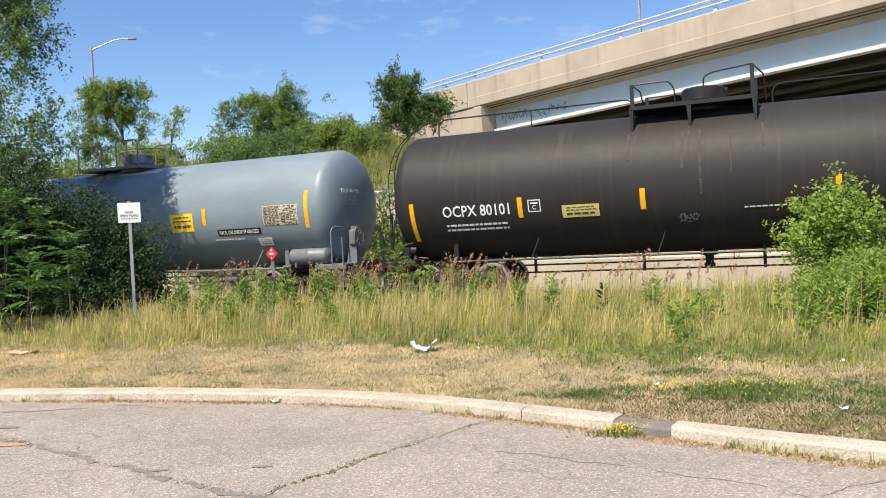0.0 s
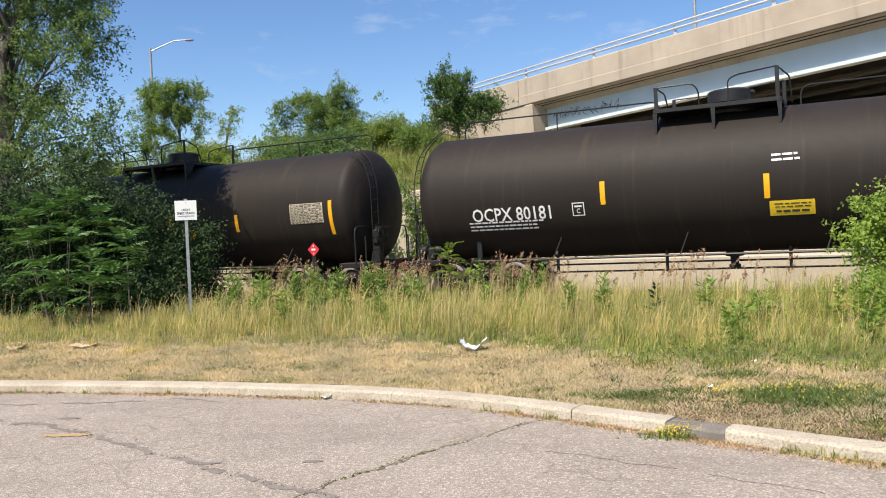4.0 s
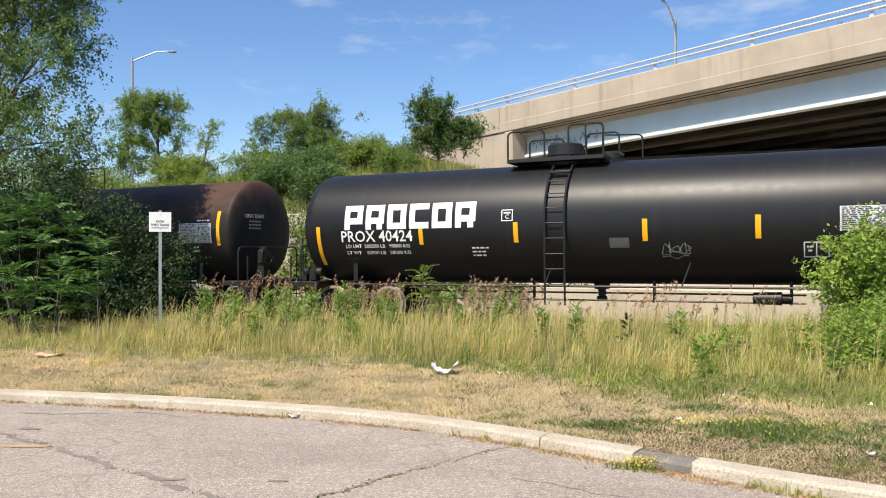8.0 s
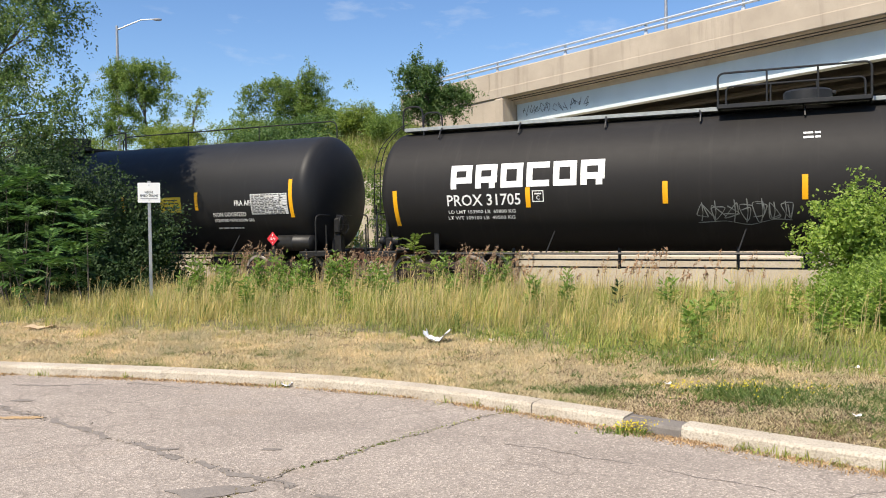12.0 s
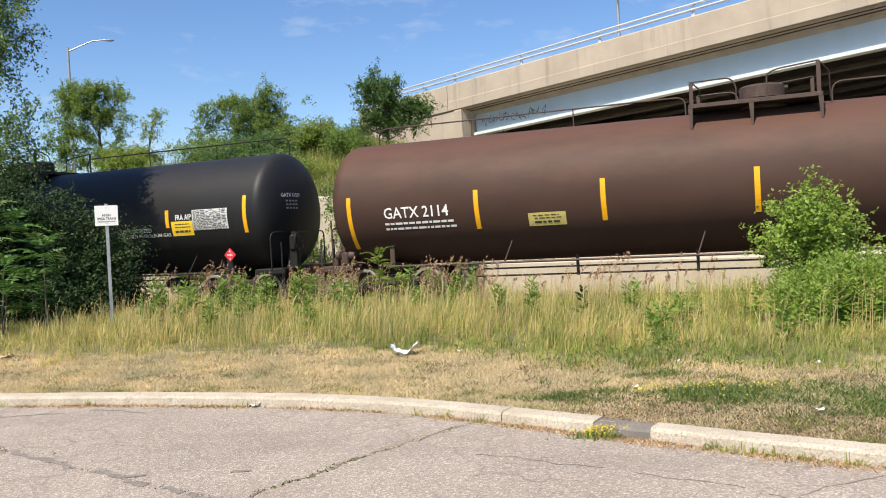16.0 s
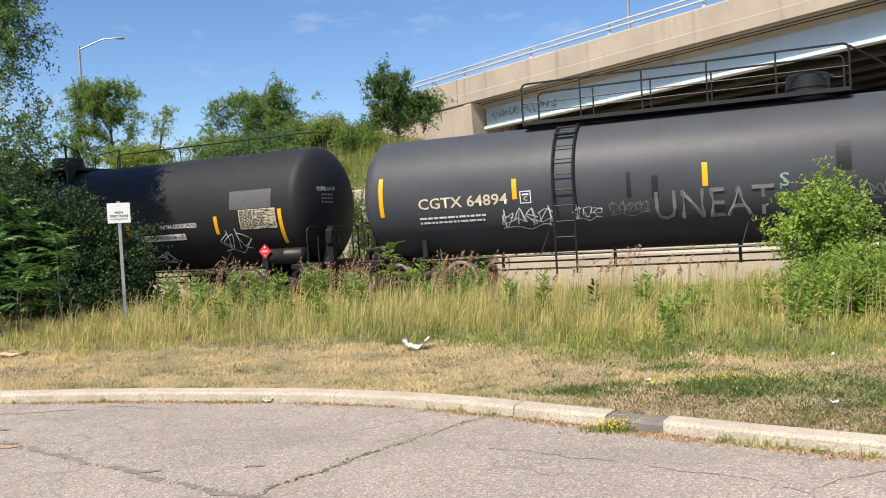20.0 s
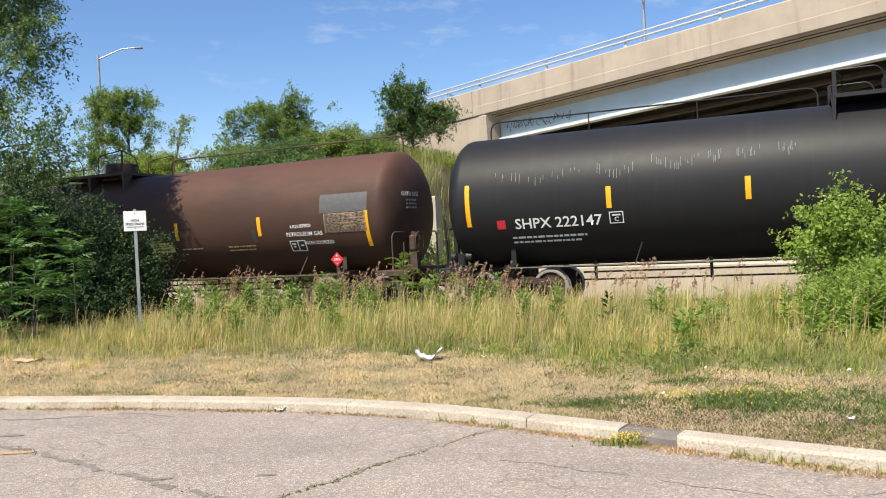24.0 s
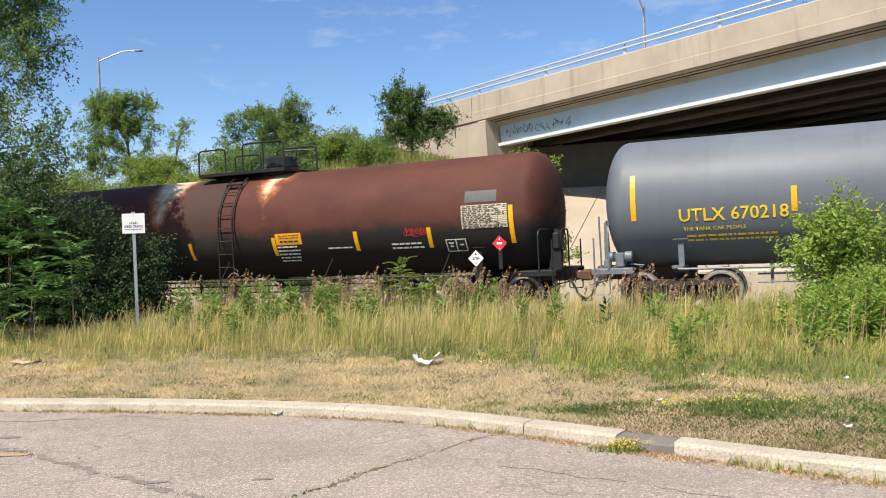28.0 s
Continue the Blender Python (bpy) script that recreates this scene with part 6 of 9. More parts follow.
c = tank_car(55.78, 9.74, "blueblack", "glossy blue-black tank car with white lettering", "long", ladder_x=-5.24, dome_x=0.24, end_x=0.95, rings=8, r=1.563, axis=2.55)
stripe(c, -2.66, 0.9, 0.51)
stripe(c, 0.55, 0.9, 0.51)
stripe(c, 3.40, 0.9, 0.51)
stripe(c, 6.17, 0.9, 0.51)
stripe(c, 9.73, 2.8, 1.00)
letters(c, "NOT ODORIZED", 7.24, -8.6, 1.00, 0.128, "white", 0.022, 0.016)
letters(c, "LIQUEFIED PETROLEUM GAS", 7.42, -15.4, 1.33, 0.118, "white", 0.018, 0.016)
lines(c, 6.61, -24.0, 1.01, 0.20)
data_panel(c, 9.04, -2.9, 1.17, 0.57)
placard(c, 8.87, -41, 0.15, "red", "1075")
stripe(c, -9.73, 1.9, 1.03)
stripe(c, -6.19, 1.9, 0.53)
letters(c, "CBTX 785526", -7.48, -6.7, 2.39, 0.32)
letters(c, "LD LMT 154700 LB  70150 KG", -7.75, -20.2, 1.83, 0.088)
letters(c, "LT WT 108300 LB  49150 KG", -7.76, -25.0, 1.84, 0.095)
plate_box(c, -5.93, -5.8, 0.30, 0.31)
c = tank_car(33.51, 9.44, "matt", "matt black tank car with a pale walkway on top", "walk", head=0.42, res=True, r=1.584, axis=2.566)
stripe(c, 9.44, -17.7, 1.00)
stripe(c, 6.16, -10.1, 0.48)
stripe(c, 2.95, -10.1, 0.48)
name_strip(c, "LIQUEFIED PETROLEUM GAS", 7.23, -12.0, 1.79, 0.18, "white")
sticker(c, 7.72, -16.7, 0.70, 0.18, "white")
frame_box(c, 7.81, -26.2, 0.48, 0.35)
data_panel(c, 8.80, -6.3, 1.19, 0.51, "white")
placard(c, 8.47, -42, 0.15, "red", "1075")
sticker(c, 8.23, -28.1, 0.16, 0.16)
sticker(c, 3.99, -25.3, 0.92, 0.34, "pale")
patch(c, 6.27, -10.1, 1.93, 0.66, "black")
stripe(c, -9.44, -16.7, 0.94)
stripe(c, -5.92, -9.1, 0.48)
stripe(c, -2.76, -8.2, 0.50)
stripe(c, 0.05, -7.2, 0.52)
word_mark(c, -5.99, 10.6, 3.89, 0.59)
letters(c, "PROX 31705", -7.05, -10.1, 1.90, 0.28)
letters(c, "LD LMT 153900 LB  69800 KG", -7.12, -20.5, 1.74, 0.088)
letters(c, "LT WT 109100 LB  49500 KG", -7.15, -26.2, 1.74, 0.095)
plate_box(c, -5.67, -8.2, 0.28, 0.27)
scribble(c, -1.12, -25.3, 1.93, 0.60, "dim")
lines(c, 0.20, 33.9, 0.36, 0.23)
c = tank_car(11.14, 9.82, "black", "black tank car with a centre platform", "saddle", res=True, r=1.64, axis=2.61)
stripe(c, 9.80, -4.9, 1.04)
stripe(c, 6.58, -4.9, 0.51)
stripe(c, 3.80, -4.9, 0.51)
stripe(c, 1.54, -4.9, 0.50)
stripe(c, -1.41, -4.9, 0.49)
sticker(c, 5.64, -7.7, 0.76, 0.44)
letters(c, "FRA AIP", 8.21, -7.7, 0.57, 0.15)
data_panel(c, 9.08, -9.5, 1.21, 0.57, "white")
letters(c, "NON ODORIZED", 7.71, -18.7, 1.14, 0.122)
letters(c, "LIQUEFIED PETROLEUM GAS", 7.82, -25.1, 1.36, 0.106)
lines(c, 7.63, -33.5, 0.92, 0.10)
lines(c, 2.38, -26.1, 1.11, 0.24)
placard(c, 9.09, -48, 0.17, "red", "1075")
stripe(c, -9.8, -8.6, 0.95)
lines(c, -7.6, -11.3, 2.1, 0.30)
lines(c, -7.6, -22.4, 1.8, 0.24)
c = tank_car(-11.09, 9.85, "blueblack", "glossy blue-black tank car covered in outlined tags", "long", ladder_x=4.91, dome_x=0.0, end_x=-0.9, rings=8, r=1.563, axis=2.55)
stripe(c, -9.82, 0.0, 1.02)
stripe(c, -6.50, 0.0, 0.49)
stripe(c, -3.30, 0.0, 0.51)
stripe(c, -0.59, 0.9, 0.51)
stripe(c, 2.48, 1.9, 0.51)
letters(c, "CBTX 785567", -7.77, -9.6, 2.35, 0.29)
letters(c, "LD LMT 154700 LB  70150 KG", -7.84, -21.1, 1.89, 0.082)
letters(c, "LT WT 108300 LB  49150 KG", -7.85, -26.9, 1.86, 0.088)
plate_box(c, -6.26, -8.6, 0.31, 0.29)
scribble(c, -3.92, -32.7, 2.17, 1.03, "green")
scribble(c, -1.93, -26.9, 1.61, 1.24, "violet")
scribble(c, 0.08, -24.0, 1.55, 1.23, "violet")
scribble(c, 2.21, -28.9, 1.71, 0.88, "green")
stripe(c, 9.8, 1.9, 0.95)
data_panel(c, 8.8, 0.0, 1.2, 0.58)
letters(c, "NOT ODORIZED", 7.0, -7.7, 1.0, 0.114)
letters(c, "LIQUEFIED PETROLEUM GAS", 7.1, -14.4, 1.35, 0.106)
placard(c, 8.7, -42, 0.18, "red", "1075")
c = tank_car(-33.60, 9.72, "brown", "red-brown tank car with amber stripes", "saddle", fit="fitting_brown", r=1.612, axis=2.588)
stripe(c, -6.30, -11.6, 0.96)
stripe(c, -3.28, -9.8, 0.97)
stripe(c, -0.05, -9.8, 0.98)
stripe(c, 3.21, -8.8, 0.98)
stripe(c, 6.54, -7.9, 0.99)
letters(c, "LIQUEFIED PETROLEUM GAS", 8.93, 14.9, 1.64, 0.137)
data_panel(c, 9.04, -1.4, 1.17, 0.57, "rusty")
name_strip(c, "NON ODORIZED", 8.05, -17.2, 0.91, 0.17)
frame_box(c, 7.61, -28.5, 0.51, 0.36)
sticker(c, -4.61, -22.9, 0.89, 0.33, "pale")
lines(c, 4.03, -25.7, 0.80, 0.11, "tan")
lines(c, 5.77, -27.6, 1.00, 0.31, "tan")
stripe(c, 9.74, -17.2, 1.34)
placard(c, 8.84, -45, 0.16, "red", "1075")
stripe(c, -9.71, -19.1, 1.43)
letters(c, "GATX 2114", -7.88, -9.8, 1.72, 0.28)
lines(c, -7.77, -21.9, 1.95, 0.27)
c = tank_car(-55.60, 9.17, "black", "black tank car with white lettering", "saddle", r=1.64, axis=2.61)
stripe(c, 9.16, -2.2, 1.01)
stripe(c, 6.59, -2.2, 0.49)
stripe(c, 4.32, -3.1, 0.49)
letters(c, "FRA AIP", 7.15, -1.3, 0.54, 0.15)
sticker(c, 7.08, -12.2, 0.72, 0.41)
data_panel(c, 8.03, -4.9, 1.16, 0.56, "white")
letters(c, "NON-ODORIZED", 5.40, -12.2, 1.22, 0.122)
letters(c, "LIQUEFIED PETROLEUM GAS", 5.72, -17.8, 1.87, 0.122)
placard(c, 8.52, -44, 0.16, "red", "1075")
lines(c, 1.71, 19.8, 0.47, 0.18)
lines(c, 3.49, -14.1, 0.98, 0.32)
stripe(c, -9.17, -3.1, 0.99)
stripe(c, -6.04, -3.1, 0.51)
stripe(c, -2.81, -3.1, 0.50)
stripe(c, 0.66, -2.2, 0.50)
stripe(c, 4.30, -0.4, 0.51)
letters(c, "GATX 61509", -7.21, -10.4, 2.08, 0.29)
letters(c, "LD LMT 150300 LBS  68230 KGS", -7.18, -23.3, 2.05, 0.088)
letters(c, "LT WT 112700 LBS  51130 KGS  LGV 04-90", -6.76, -29.8, 2.90, 0.095)
plate_box(c, -5.77, -4.0, 0.29, 0.30)
c = tank_car(-77.58, 9.79, "black", "black tank car with white lettering", "saddle", res=True, r=1.64, axis=2.61)
stripe(c, 9.79, -3.1, 1.00)
stripe(c, 6.40, -4.9, 0.49)
stripe(c, 3.75, -4.9, 0.49)
stripe(c, 1.42, -4.9, 0.48)
stripe(c, -1.44, -4.9, 0.51)
stripe(c, -3.89, -4.9, 0.47)
sticker(c, 7.20, -2.2, 0.78, 0.43)
letters(c, "FRA AIP", 8.21, -3.1, 0.57, 0.14)
data_panel(c, 9.12, -4.9, 1.20, 0.61, "white")
letters(c, "LIQUEFIED PETROLEUM GAS", 7.20, -19.6, 2.15, 0.129)
letters(c, "NON-ODORIZED", 7.15, -25.1, 1.26, 0.129)
lines(c, 7.35, -32.5, 0.70, 0.12)
placard(c, 9.07, -48, 0.17, "red", "1075")
lines(c, 2.10, 12.0, 0.47, 0.14)
lines(c, 2.19, -25.1, 1.07, 0.52)
stripe(c, -9.79, -4.0, 0.99)
stripe(c, -6.32, -3.1, 0.50)
letters(c, "CGTX 64603", -7.43, -9.5, 2.13, 0.32)
letters(c, "LD LMT 154500 LBS  70100 KGS", -7.45, -22.4, 2.16, 0.088)
letters(c, "LT WT 108500 LBS  49200 KGS", -7.46, -27.9, 2.17, 0.095)
plate_box(c, -6.10, -9.5, 0.28, 0.31)
scribble(c, -9.15, -14.1, 0.37, 0.31, "grey")
c = tank_car(-100.07, 9.77, "darkgrey", "dark grey tank car with a long railed walkway and faint tags", "long", ladder_x=-5.09, dome_x=0.16, end_x=0.95, r=1.563, axis=2.55)
stripe(c, -1.99, 0.9, 0.51)
stripe(c, 1.96, 2.8, 0.50)
stripe(c, 3.51, 0.9, 0.48)
stripe(c, 6.18, 1.9, 0.49)
stripe(c, 9.79, 3.8, 0.99)
sticker(c, 5.12, -4.8, 0.76, 0.44)
letters(c, "NON-ODORIZED", 7.11, -10.5, 1.26, 0.114)
letters(c, "LIQUEFIED PETROLEUM GAS", 7.16, -17.3, 1.33, 0.099)
lines(c, 7.12, -23.1, 1.09, 0.13)
frame_box(c, 8.33, -26.0, 0.49, 0.32)
data_panel(c, 9.00, -1.9, 1.14, 0.58)
placard(c, 9.13, -46, 0.17, "red", "1075")
scribble(c, -3.62, -21.6, 0.92, 0.40, "dim")
letters(c, "UNEAT", -1.85, -22.5, 2.45, 0.68, "dim", 0.0, 0.024, name="spray_tag", label="thin faded grey sprayed letters")
patch(c, 0.70, 6.5, 0.28, 0.60, "black")
patch(c, -3.05, -6.0, 0.14, 0.50, "black")
patch(c, -3.62, -3.0, 0.10, 0.58, "black")
scribble(c, 0.76, -20.2, 1.39, 0.51, "dim")
scribble(c, 3.47, -28.9, 1.68, 0.56, "white")
letters(c, "S", -0.42, -7.7, 0.19, 0.29, "teal")
stripe(c, -9.77, 1.9, 0.99)
stripe(c, -6.27, 0.9, 0.48)
letters(c, "CGTX 64894", -7.60, -6.7, 2.30, 0.27, "cream")
lines(c, -7.89, -22.1, 1.76, 0.24)
plate_box(c, -6.01, -6.7, 0.27, 0.29)
scribble(c, -6.04, -25.0, 1.23, 0.59, "white")
scribble(c, -4.59, -23.1, 0.65, 0.42, "white")
c = tank_car(-121.97, 9.20, "worn", "worn black tank car with white tags", "saddle", res=True, r=1.64, axis=2.61)
stripe(c, -5.13, -13.2, 0.54)
stripe(c, -1.66, -14.1, 0.51)
stripe(c, 1.18, -13.2, 0.48)
stripe(c, 3.95, -13.2, 0.51)
stripe(c, 7.06, -14.1, 0.51)
stripe(c, 9.15, -19.6, 0.99)
sticker(c, 2.31, -10.4, 0.82, 0.30, "orange")
letters(c, "NON-ODORIZED", 5.78, -12.2, 1.25, 0.129)
name_strip(c, "LIQUEFIED PETROLEUM GAS", 5.14, -23.3, 1.55, 0.19, "white")
data_panel(c, 8.43, -10.4, 1.17, 0.54)
placard(c, 8.52, -46, 0.18, "red", "1075")
scribble(c, -4.83, -24.2, 1.50, 1.05, "white")
scribble(c, -3.12, -25.1, 1.51, 0.76, "white")
scribble(c, -0.14, -28.8, 2.40, 0.93, "white")
scribble(c, 1.95, -36.2, 1.63, 0.80, "white")
scribble(c, 4.09, -48.2, 2.07, 0.66, "white")
scribble(c, 7.56, -29.8, 0.96, 0.87, "white")
patch(c, 8.23, 8.5, 1.34, 0.51, "palegrey")
patch(c, 5.86, -15.9, 2.29, 0.47, "black")
stripe(c, -9.18, -22.4, 1.02)
letters(c, "CGTX 65159", -7.22, -12.2, 2.15, 0.30)
lines(c, -7.22, -25.1, 2.07, 0.26)
plate_box(c, -5.75, -12.2, 0.26, 0.29)
lines(c, -1.24, 19.8, 0.37, 0.19)
c = tank_car(-143.83, 9.55, "matt", "matt black tank car with a pale walkway and tags", "walk", head=0.42, res=True, r=1.584, axis=2.566)
stripe(c, 9.57, -22.4, 0.93)
stripe(c, 5.73, -14.8, 0.50)
patch(c, 7.22, -12.0, 3.53, 1.00, "black")
name_strip(c, "LIQUEFIED PETROLEUM GAS", 6.76, -16.7, 1.70, 0.15, "white")
letters(c, "NOT ODORIZED", 6.53, -22.4, 0.99, 0.106)
frame_box(c, 7.47, -25.3, 0.46, 0.32)
data_panel(c, 8.73, -8.2, 1.14, 0.52, "white")
placard(c, 8.49, -43, 0.14, "red", "1075")
scribble(c, 2.36, -18.6, 1.98, 1.03, "white")
scribble(c, 3.93, -18.6, 1.69, 1.38, "lime")
stripe(c, -9.5, -12.0, 0.95)
stripe(c, -4.6, -8.2, 0.5)
word_mark(c, -6.0, 5.0, 3.9, 0.62)
lines(c, -7.0, -12.0, 1.9, 0.28)
c = tank_car(-165.47, 9.42, "black", "black tank car with scratched paint", "saddle", r=1.647, axis=2.615)
stripe(c, -9.42, -3.3, 1.02)
stripe(c, -6.01, -3.3, 0.49)
stripe(c, -3.07, -3.3, 0.49)
stripe(c, -0.15, -2.4, 0.51)
stripe(c, 2.83, -2.4, 0.51)
stripe(c, 5.90, -1.5, 0.52)
letters(c, "SHPX 222147", -7.23, -20.6, 2.07, 0.26)
lines(c, -7.46, -35.4, 1.86, 0.27)
plate_box(c, -5.87, -19.7, 0.32, 0.28)
sticker(c, -8.61, -20.6, 0.21, 0.22, "red")
rng = random.Random(24)
marks = []
for x0, x1, n, low in ((-8.8, -6.6, 16, 15), (-6.3, -5.4, 10, 15), (-5.05, -4.05, 16, 18), (-3.85, -3.55, 7, 20), (-3.32, -2.8, 8, 21), (-2.45, -2.1, 7, 22)):
    for k in range(n):
        f = (k + rng.random()) / n
        marks.append((x0 + (x1 - x0) * f, low + 6 * abs(2 * f - 1) + rng.uniform(-2, 2), 0.011, rng.uniform(0.07, 0.26)))
tagged(bars_on(c, marks, 0.005, MAT["dim"], "scratch_marks", "pale vertical scratches in the paint"), kind="stuff")
sticker(c, 1.32, -17.0, 0.69, 0.35)
letters(c, "NON ODORIZED", 4.34, -7.8, 0.93, 0.114)
letters(c, "LIQUEFIED", 4.36, -15.1, 0.79, 0.106)
letters(c, "PETROLEUM GAS", 4.37, -21.5, 1.30, 0.106)
lines(c, 0.38, 33.8, 0.49, 0.30)
frame_box(c, 4.45, -30.8, 0.19, 0.20)
stripe(c, 9.4, -2.4, 0.95)
data_panel(c, 8.5, -4.2, 1.2, 0.58)
placard(c, 8.4, -42, 0.18, "red", "1075")
c = tank_car(-187.45, 9.75, "brown", "red-brown tank car with white tags", "saddle", fit="fitting_brown", r=1.619, axis=2.594)
stripe(c, -6.70, -8.1, 0.51)
stripe(c, -3.87, -12.7, 0.33)
stripe(c, -1.65, -11.8, 0.32)
stripe(c, 1.55, -8.1, 0.49)
stripe(c, 3.60, -8.1, 0.50)
stripe(c, 6.44, -8.1, 0.52)
letters(c, "LIQUEFIED", 7.77, -10.0, 0.64, 0.106)
letters(c, "PETROLEUM GAS", 7.85, -17.4, 1.12, 0.114)
letters(c, "NON ODORIZED", 8.26, -26.7, 0.87, 0.106)
data_panel(c, 9.12, -9.0, 1.24, 0.51, "rusty")
patch(c, 9.09, 9.3, 1.41, 0.49, "palegrey")
frame_box(c, 7.57, -29.5, 0.49, 0.33)
sticker(c, 2.97, -23.9, 0.84, 0.31, "pale")
scribble(c, -5.12, -25.8, 1.82, 0.51, "grey")
scribble(c, -2.79, -23.0, 0.50, 0.56, "grey")
scribble(c, -1.03, -24.9, 1.89, 0.63, "white")
lines(c, 4.06, -26.7, 0.78, 0.11, "tan")
lines(c, 5.79, -28.6, 1.01, 0.22, "tan")
stripe(c, -9.75, -14.6, 0.98)
patch(c, -8.30, -10.9, 0.86, 0.35, "black")
patch(c, -7.22, -10.9, 0.76, 0.35, "black")
letters(c, "GATX 2135", -7.81, -10.9, 1.70, 0.24, "white", 0.02)
for px, pth in ((-6.42, -17.5), (-3.60, -21.0), (1.42, -17.0), (3.40, -18.0), (6.24, -17.0)):
    patch(c, px, pth, 0.14, 0.38, "dark")
lines(c, -7.70, -24.9, 2.00, 0.25, "tan")
stripe(c, 9.75, -16.5, 0.97)
placard(c, 8.77, -49, 0.17, "red", "1075")
c = tank_car(-209.95, 9.77, "worn", "patched black tank car with a row of white tags", "long", ladder_x=-5.19, dome_x=0.16, end_x=0.95, r=1.563, axis=2.55)
stripe(c, -6.48, -2.9, 0.51)
stripe(c, -4.20, -2.9, 0.49)
stripe(c, -1.58, -1.9, 0.50)
stripe(c, 2.01, -1.9, 0.49)
stripe(c, 5.85, -1.0, 0.51)
stripe(c, 9.77, -6.7, 0.90)
sticker(c, 3.06, -16.3, 0.78, 0.41, "orange")
letters(c, "LIQUEFIED", 7.57, 2.8, 0.74, 0.099, "cream")
letters(c, "PETROLEUM GAS", 7.59, -2.9, 1.25, 0.099, "cream")
letters(c, "NON ODORIZED", 7.60, -8.6, 1.00, 0.099, "cream")
data_panel(c, 8.99, -1.9, 1.18, 0.62, "white")
frame_box(c, 8.46, -26.9, 0.45, 0.37)
patch(c, 7.74, 17.9, 0.79, 0.46, "brownpatch")
patch(c, 5.76, -4.8, 0.75, 0.51, "palegrey")
patch(c, 8.95, 17.0, 1.25, 0.42, "palegrey")
patch(c, 9.52, 28.0, 0.36, 0.42, "palegrey")
patch(c, 6.55, -12.8, 1.3, 0.12, "maroon")
patch(c, 8.28, -22.5, 0.18, 0.11, "red")
lines(c, 8.45, 13.5, 0.7, 0.09, "cream")
patch(c, -2.15, -17.3, 4.03, 0.40, "dark")
patch(c, 6.36, -13.4, 1.58, 0.78, "dark")
bubble_tag(c, "ZOEHOT", -2.12, -26.9, 2.34, 0.50)
bubble_tag(c, "CIGMAN", 0.50, -25.0, 2.06, 0.60)
bubble_tag(c, "HACKYSACK", 3.41, -30.0, 3.37, 0.54)
bubble_tag(c, "WAND", 5.9, -25.0, 1.5, 0.40)
lines(c, 7.48, -21.1, 1.12, 0.26)
stripe(c, -9.77, -8.6, 0.98)
stripe(c, -6.48, -1.0, 0.50)
letters(c, "GATX 201270", -7.63, -5.8, 2.18, 0.30)
letters(c, "LD LMT 165200 LB  74930 KG", -7.86, -19.2, 1.62, 0.095)
lines(c, -7.98, -26.0, 1.53, 0.10)
plate_box(c, -6.22, -5.8, 0.22, 0.27)
patch(c, -9.62, 9.5, 0.37, 0.41, "dark")
c = tank_car(-230.22, 7.54, "coolgrey", "cool grey tank car with yellow lettering", "ladder", res=True, fit="fitting_grey", ladder_x=-0.45, dome_x=0.91, small=False)
stripe(c, -7.55, 4, 1.04)
stripe(c, -4.24, -4, 0.53)
stripe(c, -1.38, -3, 0.50)
stripe(c, 1.69, -3, 0.50)
stripe(c, 4.74, -2, 0.49)
stripe(c, 7.55, 1, 0.94)
letters(c, "UTLX 670218", -5.46, -13, 2.22, 0.29, "yellow")
letters(c, "THE TANK CAR PEOPLE", -5.85, -25, 1.3, 0.085, "yellow")
lines(c, -5.48, -34, 1.9, 0.23, "yellow")
lines(c, -2.85, -17, 0.49, 0.08, "yellow")
data_panel(c, 6.44, -6, 1.16, 0.60, "white")
frame_box(c, 5.38, -23, 0.43, 0.33)
placard(c, 6.71, -45, 0.18, "grey")
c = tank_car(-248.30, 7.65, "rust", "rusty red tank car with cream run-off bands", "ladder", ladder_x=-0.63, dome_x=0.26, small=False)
stripe(c, -2.00, -26, 0.54)
stripe(c, 0.84, -24, 0.54)
stripe(c, 3.39, -22, 0.54)
stripe(c, 5.48, -22, 0.55)
stripe(c, 7.65, -13, 0.95)
sticker(c, 1.33, -16, 0.82, 0.32, "orange")
lines(c, 1.28, -33, 0.71, 0.56)
lines(c, 2.91, -28, 0.81, 0.10)
lines(c, 4.86, -29, 0.94, 0.23)
data_panel(c, 6.97, -4, 1.18, 0.57, "cream")
frame_box(c, 6.16, -31, 0.54, 0.36)
placard(c, 6.72, -49, 0.18, "white", "2789")
placard(c, 7.34, -31, 0.10, "red")
patch(c, 6.89, 15, 0.82, 0.29, "palegrey")
scribble(c, 5.10, -15, 0.62, 0.23, "red")
stripe(c, -7.6, -10, 0.95)
for car in CARS:
    head_mark(car)

# ---- plants ----
RNG = np.random.default_rng(7)


